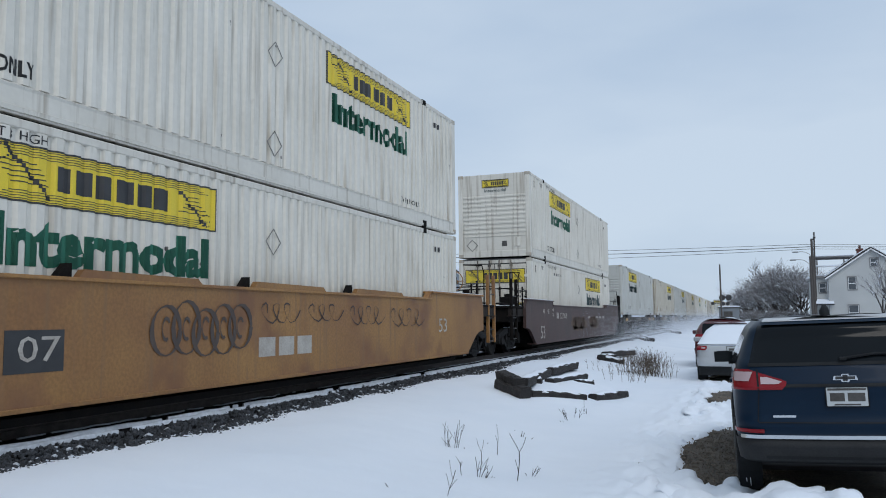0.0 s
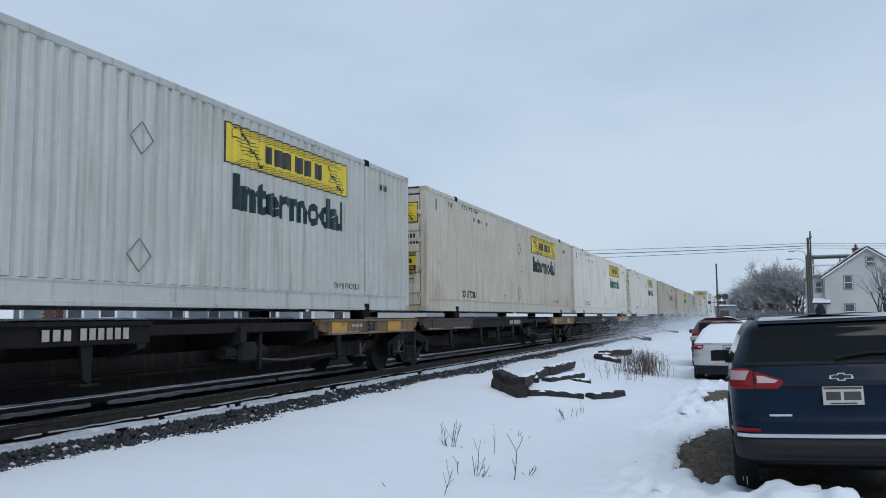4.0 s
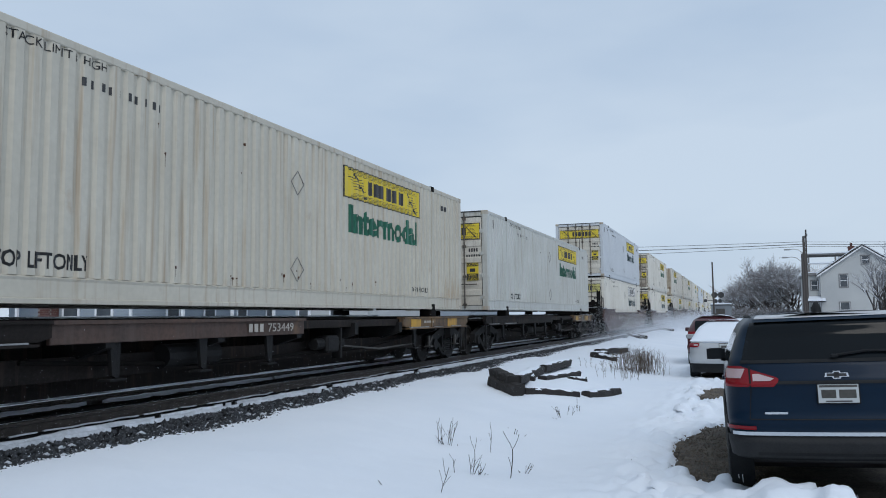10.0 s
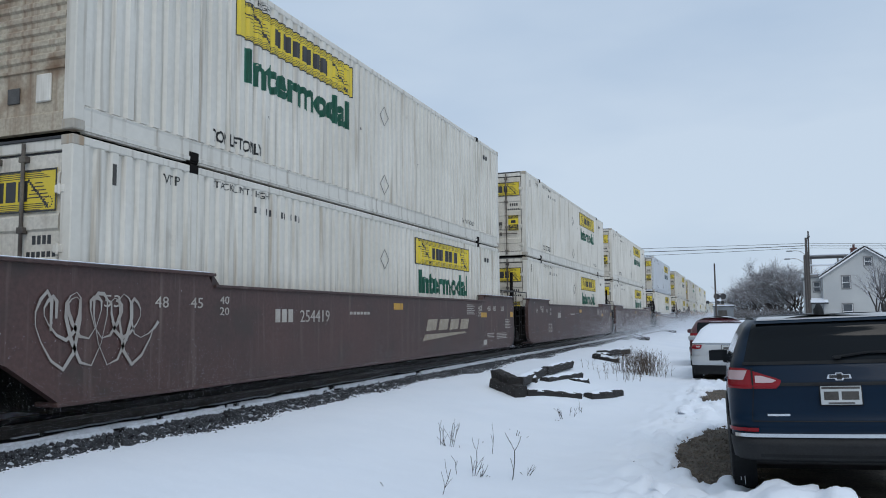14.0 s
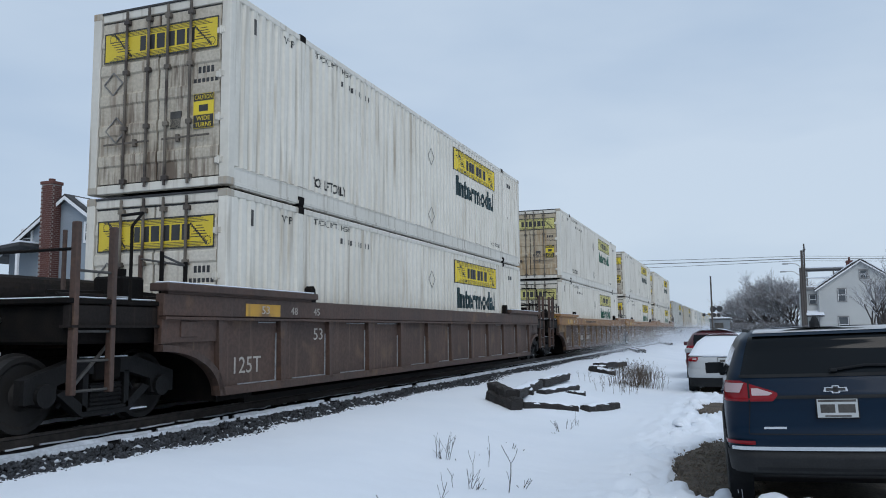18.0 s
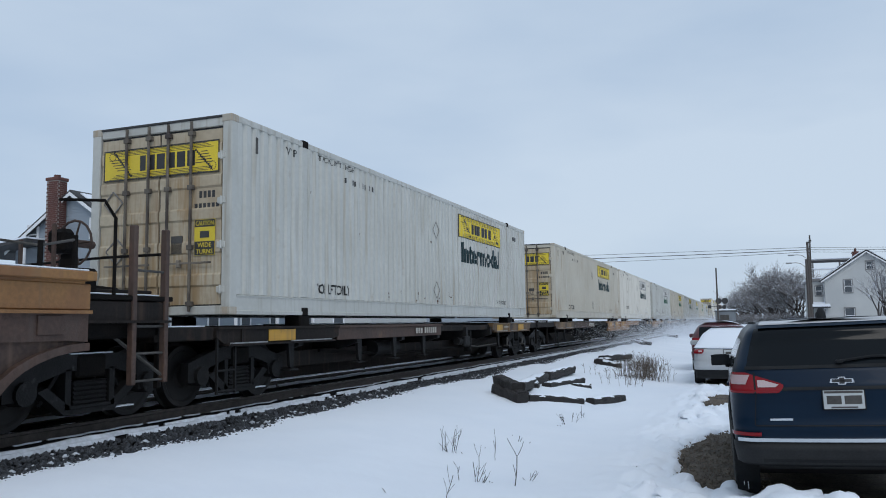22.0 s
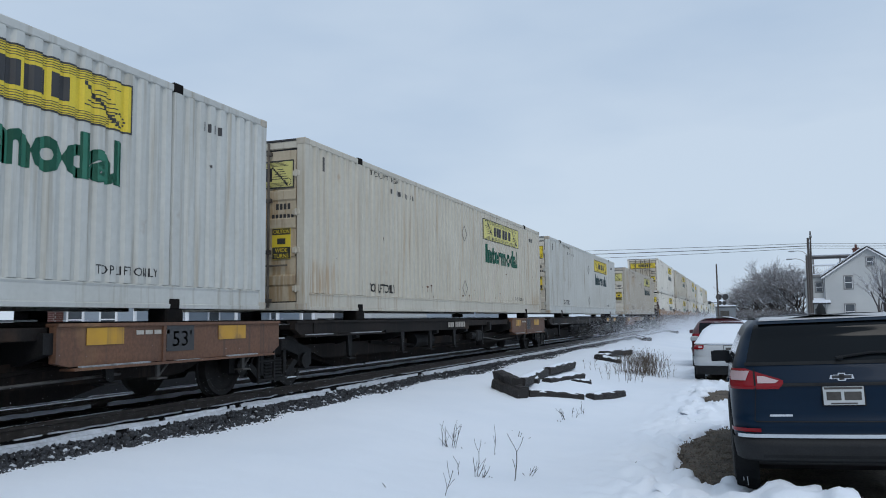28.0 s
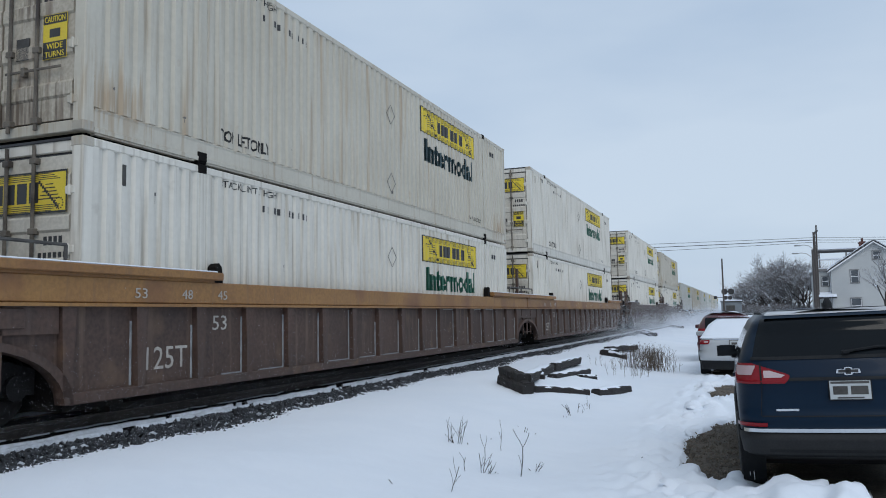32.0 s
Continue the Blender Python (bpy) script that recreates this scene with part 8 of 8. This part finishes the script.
def plain_house(x0, x1, y0, y1, base, eave, peak, siding, label, rows, name="house", ridge_y=True, trim=None):
    """A gabled house with its ridge along y (or x), windows on the sides that can be seen."""
    house = thing(name, label, "house")
    mx, my = (x0 + x1) / 2, (y0 + y1) / 2
    ov = 0.35
    if ridge_y:
        part("wall", Shape().prism([(x0, base), (x1, base), (x1, eave), (mx, peak - 0.1), (x0, eave)], 1, y0, y1), siding, house)
        sl = (peak - eave) / (x1 - mx)
        for sg in (1, -1):
            e, ez = (x1 + ov if sg > 0 else x0 - ov), eave - sl * ov
            out = [(e, ez), (mx, peak), (mx, peak + 0.14), (e, ez + 0.14)]
            rf = part("roof", Shape().prism(out, 1, y0 - ov, y1 + ov), SHINGLE, house)
            part("roof_snow", Shape().prism([(e, ez + 0.15), (mx + sg * 0.3, peak + 0.02), (mx + sg * 0.3, peak + 0.1), (e, ez + 0.23)], 1, y0 - ov + 0.25, y1 + ov - 0.2), SNOW, rf)
            part("barge_board", Shape().prism([(e, ez - 0.15), (mx, peak - 0.15), (mx, peak), (e, ez)], 1, y0 - ov - 0.03, y0 - ov), TRIM, rf)
    else:
        part("wall", Shape().prism([(y0, base), (y1, base), (y1, eave), (my, peak - 0.1), (y0, eave)], 0, x0, x1), siding, house)
        sl = (peak - eave) / (y1 - my)
        for sg in (1, -1):
            e, ez = (y1 + ov if sg > 0 else y0 - ov), eave - sl * ov
            rf = part("roof", Shape().prism([(e, ez), (my, peak), (my, peak + 0.14), (e, ez + 0.14)], 0, x0 - ov, x1 + ov), SHINGLE, house)
            part("roof_snow", Shape().prism([(e, ez + 0.15), (my + sg * 0.3, peak + 0.02), (my + sg * 0.3, peak + 0.1), (e, ez + 0.23)], 0, x0 - ov + 0.2, x1 + ov - 0.2), SNOW, rf)
    for face, a, z, w, h in rows:
        m = {"front": pose(a, y0 - 0.01, z), "right": pose(x1 + 0.01, a, z, 0, 0, 90), "left": pose(x0 - 0.01, a, z, 0, 0, -90)}[face]
        window(house, m, w, h, trim)
    return house


wh = plain_house(8.0, 16.0, 90, 102, 0, 5.75, 8.50, SIDING_WHITE, "white gabled house with snowy roof and open upper porch",
                 [("front", 10.19, 4.34, 0.72, 1.24), ("front", 12.28, 6.66, 0.68, 0.78), ("front", 13.9, 4.34, 0.72, 1.24), ("front", 10.2, 1.2, 0.9, 1.5), ("front", 13.6, 1.2, 0.9, 1.5)], "white_house", trim=FRAME_GREY)
part("chimney", Shape().box(11.15, 11.75, 93, 93.6, 7.6, 8.75, 0.02).box(11.08, 11.82, 92.93, 93.67, 8.55, 8.65).tube((11.45, 93.3, 8.75), (11.45, 93.3, 9.1), 0.12, 10), BRICK, wh)
# bay with an open, flat-roofed porch over it
part("bay", Shape().box(6.75, 8.0, 90.6, 99, 0, 5.6), SIDING_WHITE, wh)
for x in (6.78, 7.97):
    part("corner_board", Shape().box(x - 0.06, x + 0.06, 90.55, 90.62, 0.2, 5.55), TRIM, wh)
part("bay_cornice", Shape().box(6.6, 8.3, 90.35, 99.3, 5.55, 5.85, 0.04), FRAME_GREY, wh)
part("bay_snow", Shape().box(6.62, 8.28, 90.4, 99.2, 5.852, 5.95, 0.03), SNOW, wh)
part("porch_roof", Shape().box(6.55, 10.6, 90.5, 94.2, 7.72, 7.86, 0.03), FRAME_GREY, wh)
part("porch_fringe", Shape().box(6.6, 10.3, 90.52, 90.58, 7.52, 7.72), SHINGLE, wh)
part("porch_snow", Shape().box(6.55, 10.6, 90.5, 94.2, 7.864, 7.98, 0.04), SNOW, wh)
for x in (6.75, 7.05, 9.6):
    part("porch_post", Shape().box(x - 0.08, x + 0.08, 90.55, 90.71, 5.85, 7.54, 0.01), FRAME_GREY, wh)
part("porch_rail", Shape().box(6.7, 9.6, 90.55, 90.65, 6.72, 6.82).box(6.7, 9.6, 90.57, 90.63, 6.0, 6.06), TRIM, wh)
part("rail_snow", Shape().box(6.7, 9.6, 90.5, 90.7, 6.822, 6.94, 0.03), SNOW, wh)
for k in range(14):
    part("baluster", Shape().box(6.85 + 0.2 * k, 6.89 + 0.2 * k, 90.58, 90.62, 6.06, 6.72), TRIM, wh)
window(wh, pose(7.48, 90.58, 4.08), 0.62, 0.95, FRAME_GREY)
window(wh, pose(7.99, 92.4, 3.9, 0, 0, 90), 0.6, 1.3, FRAME_GREY)
part("porch_roof", Shape().prism([(90.58, 3.3), (89.4, 2.9), (89.4, 2.75), (90.58, 3.1)], 0, 6.6, 8.4), SHINGLE, wh)
part("porch_snow", Shape().prism([(90.58, 3.31), (89.38, 2.91), (89.38, 3.0), (90.58, 3.42)], 0, 6.6, 8.4), SNOW, wh)
part("side_door", Shape().box(7.0, 7.8, 90.5, 90.6, 0.2, 2.3, 0.01), SHINGLE, wh)

plain_house(-43.6, -36.5, 62, 74, 0.2, 6.0, 8.9, SIDING_WHITE, "white two-storey house with dark shingles showing through snow",
            [("front", -42.2, 6.0, 0.8, 1.1), ("front", -42.2, 3.4, 0.8, 1.4), ("front", -38.6, 3.4, 0.8, 1.4), ("right", 65, 3.6, 0.9, 1.5), ("right", 69, 3.6, 0.9, 1.5), ("right", 65, 1.0, 0.9, 1.5), ("right", 70, 1.0, 0.9, 1.5)])
plain_house(-36.0, -28.5, 58, 70, 0.2, 5.2, 7.6, SIDING_WHITE, "white side-gabled house with a snow-covered roof behind the tracks",
            [("front", -34.5, 3.2, 0.9, 1.5), ("front", -32.0, 3.2, 0.9, 1.5), ("front", -29.8, 3.2, 0.9, 1.5), ("front", -34.5, 0.9, 0.9, 1.5), ("front", -31.5, 0.9, 0.9, 1.5)], ridge_y=False)
plain_house(-37, -29, 86, 98, 0.2, 5.6, 8.2, SIDING_BLUE, "grey-blue two-storey house with snowy roof farther along the tracks",
            [("front", -35, 3.2, 0.9, 1.5), ("front", -31, 3.2, 0.9, 1.5), ("right", 89, 3.2, 0.9, 1.5), ("right", 94, 3.2, 0.9, 1.5)])
plain_house(-46, -37.5, 16, 27, 0.2, 5.6, 8.2, SIDING_WHITE, "white two-storey house with snowy roof beyond the tracks",
            [("right", 18.5, 3.2, 0.9, 1.5), ("right", 23, 3.2, 0.9, 1.5), ("right", 18.5, 0.9, 0.9, 1.5), ("right", 23, 0.9, 0.9, 1.5)])
bare_tree(-33.5, 52.5, 6.5, 0.6, 98, "bare tree standing between two houses", depth=4, forks=3, thick=0.22)

# cars on the street beyond the tracks
sedan("parked_car", "snow-covered car parked on the street beyond the tracks", -21.5, 19.0, SILVER_PAINT, 1.75)
sedan("parked_car", "snow-covered car parked on the street beyond the tracks", -21.8, 31.0, SILVER_PAINT, 1.75)

# ---- street furniture ----
POLE = material("weathered_pole", (0.10, 0.088, 0.08), 0.9, second=(0.07, 0.062, 0.058), scale=4, stretch=(6, 6, 0.6), grain=0.3, bump=0.3)
ALUM = material("dull_aluminium", (0.35, 0.36, 0.37), 0.5, metal=0.7, second=(0.28, 0.29, 0.3), scale=5)


def street_pole(x, y, top, label, arms=(), cross=True, r=0.16, lean=0.0):
    ob = thing("utility_pole", label, "pole", m=pose(x, y, 0, 0, lean, 0))
    part("pole", Shape().tube((0, 0, 0), (0, 0, top), r, 12, r * 0.7), POLE, ob)
    if cross:
        part("crossarm", Shape().box(-0.07, 0.07, -1.1, 1.1, top - 0.75, top - 0.62, 0.01), POLE, ob)
        for yy in (-0.95, -0.4, 0.4, 0.95):
            part("insulator", Shape().tube((0, yy, top - 0.62), (0, yy, top - 0.45), 0.05, 8), ALUM, ob)
    for z, ln in arms:
        arm = part("lamp_arm", Shape().path([(0, 0, z - 0.5), (-ln * 0.4, 0, z - 0.05), (-ln * 0.75, 0, z + 0.05), (-ln, 0, z + 0.02)], 0.035, 7), ALUM, ob, "curved street-lamp arm")
        part("lamp_head", Shape().box(-ln - 0.55, -ln + 0.05, -0.13, 0.13, z - 0.06, z + 0.08, 0.05), ALUM, arm)
    return ob


street_pole(6.70, 90, 10.42, "tall slim weathered utility pole leaning beside a house", (), True, 0.11, 0.9)
street_pole(6.50, 88.5, 9.6, "stout weathered utility pole carrying a street lamp", ((8.25, 1.35),), False, 0.17)
street_pole(6.18, 87.0, 7.7, "short street-lamp pole with a curved arm", ((7.34, 1.35),), False, 0.13)
street_pole(-2.05, 72, 6.2, "plain slim pole near the level crossing", (), False, 0.09)

WIRE = material("black_wire", (0.03, 0.03, 0.032), 0.7)


def wire(a, b, sag, r=0.028, label="black overhead wire strung across the tracks"):
    pts = []
    for i in range(25):
        t = i / 24
        p = Vector(a).lerp(Vector(b), t)
        p.z -= sag * 4 * t * (1 - t)
        pts.append(tuple(p))
    return tagged(part("overhead_wire", Shape().path(pts, r, 5), WIRE), label, "wire", "overhead wires")


for z0_, z1_, r, sag in ((9.10, 10.55, 0.022, 0.25), (8.85, 10.35, 0.036, 0.45), (8.62, 9.5, 0.022, 0.5)):
    wire((6.5, 89.5, z0_), (-62, 92, z1_), sag, r)
    wire((6.5, 89.5, z0_), (60, 86, z0_ + 0.5), 0.9, r * 0.7)
street_pole(-62, 92, 10.5, "weathered utility pole on the far side of the tracks", (), True)

# level-crossing signal and what stands beside it
sig = thing("crossing_signal", "level-crossing signal with paired dark lamp discs on a mast", "signal", m=pose(-2.35, 82, 0))
part("mast", Shape().tube((0, 0, 0), (0, 0, 4.3), 0.07, 10), ALUM, sig)
part("lamp_bar", Shape().box(-0.1, 1.0, -0.04, 0.04, 3.5, 3.6, 0.01), STEEL_DARK, sig)
for x in (0.12, 0.72):
    part("target", Shape().tube((x, -0.1, 3.55), (x, -0.04, 3.55), 0.3, 20), BLACK_VINYL, sig)
for x in (0.2, 0.62):
    part("target", Shape().tube((x, -0.1, 2.95), (x, -0.04, 2.95), 0.2, 16), BLACK_VINYL, sig)
part("side_lamp", Shape().box(-0.9, -0.6, -0.1, 0.1, 2.85, 3.15, 0.04).tube((-0.6, 0, 3.0), (0, 0, 3.0), 0.03, 6), BLACK_VINYL, sig)
hut = thing("equipment_hut", "small grey equipment hut with snow on its flat roof", "hut")
part("wall", Shape().box(-2.65, -0.75, 84, 87, 0, 2.55, 0.02), material("grey_hut_paint", (0.2, 0.22, 0.24), 0.6, second=(0.16, 0.18, 0.2), scale=1.5, grain=0.1), hut)
part("roof", Shape().box(-2.75, -0.65, 83.9, 87.1, 2.55, 2.62, 0.01), STEEL_GREY, hut)
part("roof_snow", Shape().box(-2.72, -0.68, 83.93, 87.05, 2.622, 2.76, 0.04), SNOW, hut)
part("door", Shape().box(-2.2, -1.35, 83.95, 84.0, 0.2, 2.2, 0.01), STEEL_GREY, hut)
sedan("parked_car", "distant car with a snow-covered roof, parked along the yard", -0.35, 34.5, SILVER_PAINT, 1.5)

# ---- snow whirled up along the train, in three drifts ----
def blown_snow(seed, n, lo, hi, skew, speed, tall, label):
    """Fine flakes between the train and the verge, over the stretch lo to hi along the track; speed: how fast they drift with the train."""
    rng = np.random.default_rng(seed)
    u = lo + (hi - lo) * rng.random(n) ** skew
    gust = 0.6 + 0.4 * np.sin(u * 0.21 + 1.3 * np.sin(u * 0.07)) * np.sin(u * 0.083 + 2.0)
    u = u[rng.random(n) < gust]
    n = len(u)
    x = 1.60 + np.abs(rng.normal(0, 1.1, n))
    z = np.abs(rng.normal(0, tall, n)) * (1.0 + 0.8 * rng.random(n)) * (1.0 - 0.15 * (x - 1.6))
    centre = np.stack([x, u, z + np.where(x > 1.85, 0.42 - 0.055 * (x - 1.85), 0.5)], 1)
    a = rng.normal(size=(n, 3))
    a /= np.linalg.norm(a, axis=1)[:, None]
    b = np.cross(a, rng.normal(size=(n, 3)))
    b /= np.linalg.norm(b, axis=1)[:, None]
    r = (rng.uniform(0.7, 1.3, n) * (0.0018 + 0.0001 * u) if speed < 1 else rng.uniform(0.0016, 0.0034, n))[:, None]
    v = np.stack([centre + r * a, centre + r * (0.87 * b - 0.5 * a), centre - r * (0.87 * b + 0.5 * a)], 1).reshape(-1, 3)
    me = bpy.data.meshes.new("blown_snow")
    me.vertices.add(3 * n)
    me.loops.add(3 * n)
    me.polygons.add(n)
    me.vertices.foreach_set("co", v.astype(np.float32).ravel())
    me.loops.foreach_set("vertex_index", np.arange(3 * n, dtype=np.int32))
    me.polygons.foreach_set("loop_start", np.arange(0, 3 * n, 3, dtype=np.int32))
    me.update(calc_edges=True)
    me.materials.append(SNOW)
    ob = tagged(new("blown_snow", me), label, "snow", kind="stuff")
    drifting.append((ob, speed))


drifting = []
blown_snow(21, 1200000, 32, 240, 1.1, 0.05, 0.55, "fine snow mist hanging along the tracks in the distance")
blown_snow(22, 330000, 244, 352, 1.0, SPEED, 0.36, "fine white snow whirled up by the stacked cars")
blown_snow(23, 300000, 628, 790, 1.0, SPEED, 0.36, "fine white snow whirled up by the stacked cars")
blown_snow(24, 110000, 130, 244, 1.0, SPEED, 0.26, "thin snow whirled up by the single boxes")
blown_snow(25, 110000, 500, 628, 1.0, SPEED, 0.26, "thin snow whirled up by the single boxes")


def motions():
    """The train runs past at a steady speed; everything else stands still."""
    for ob, u, z in moving:
        walk(ob, [(0.0, pose(TRACK, u, z)), (32.0, pose(TRACK, u - SPEED * 32.0, z))])
    for ob, speed in drifting:
        walk(ob, [(0.0, pose(TRACK, 0, 0)), (32.0, pose(TRACK, -speed * 32.0, 0))])


motions()
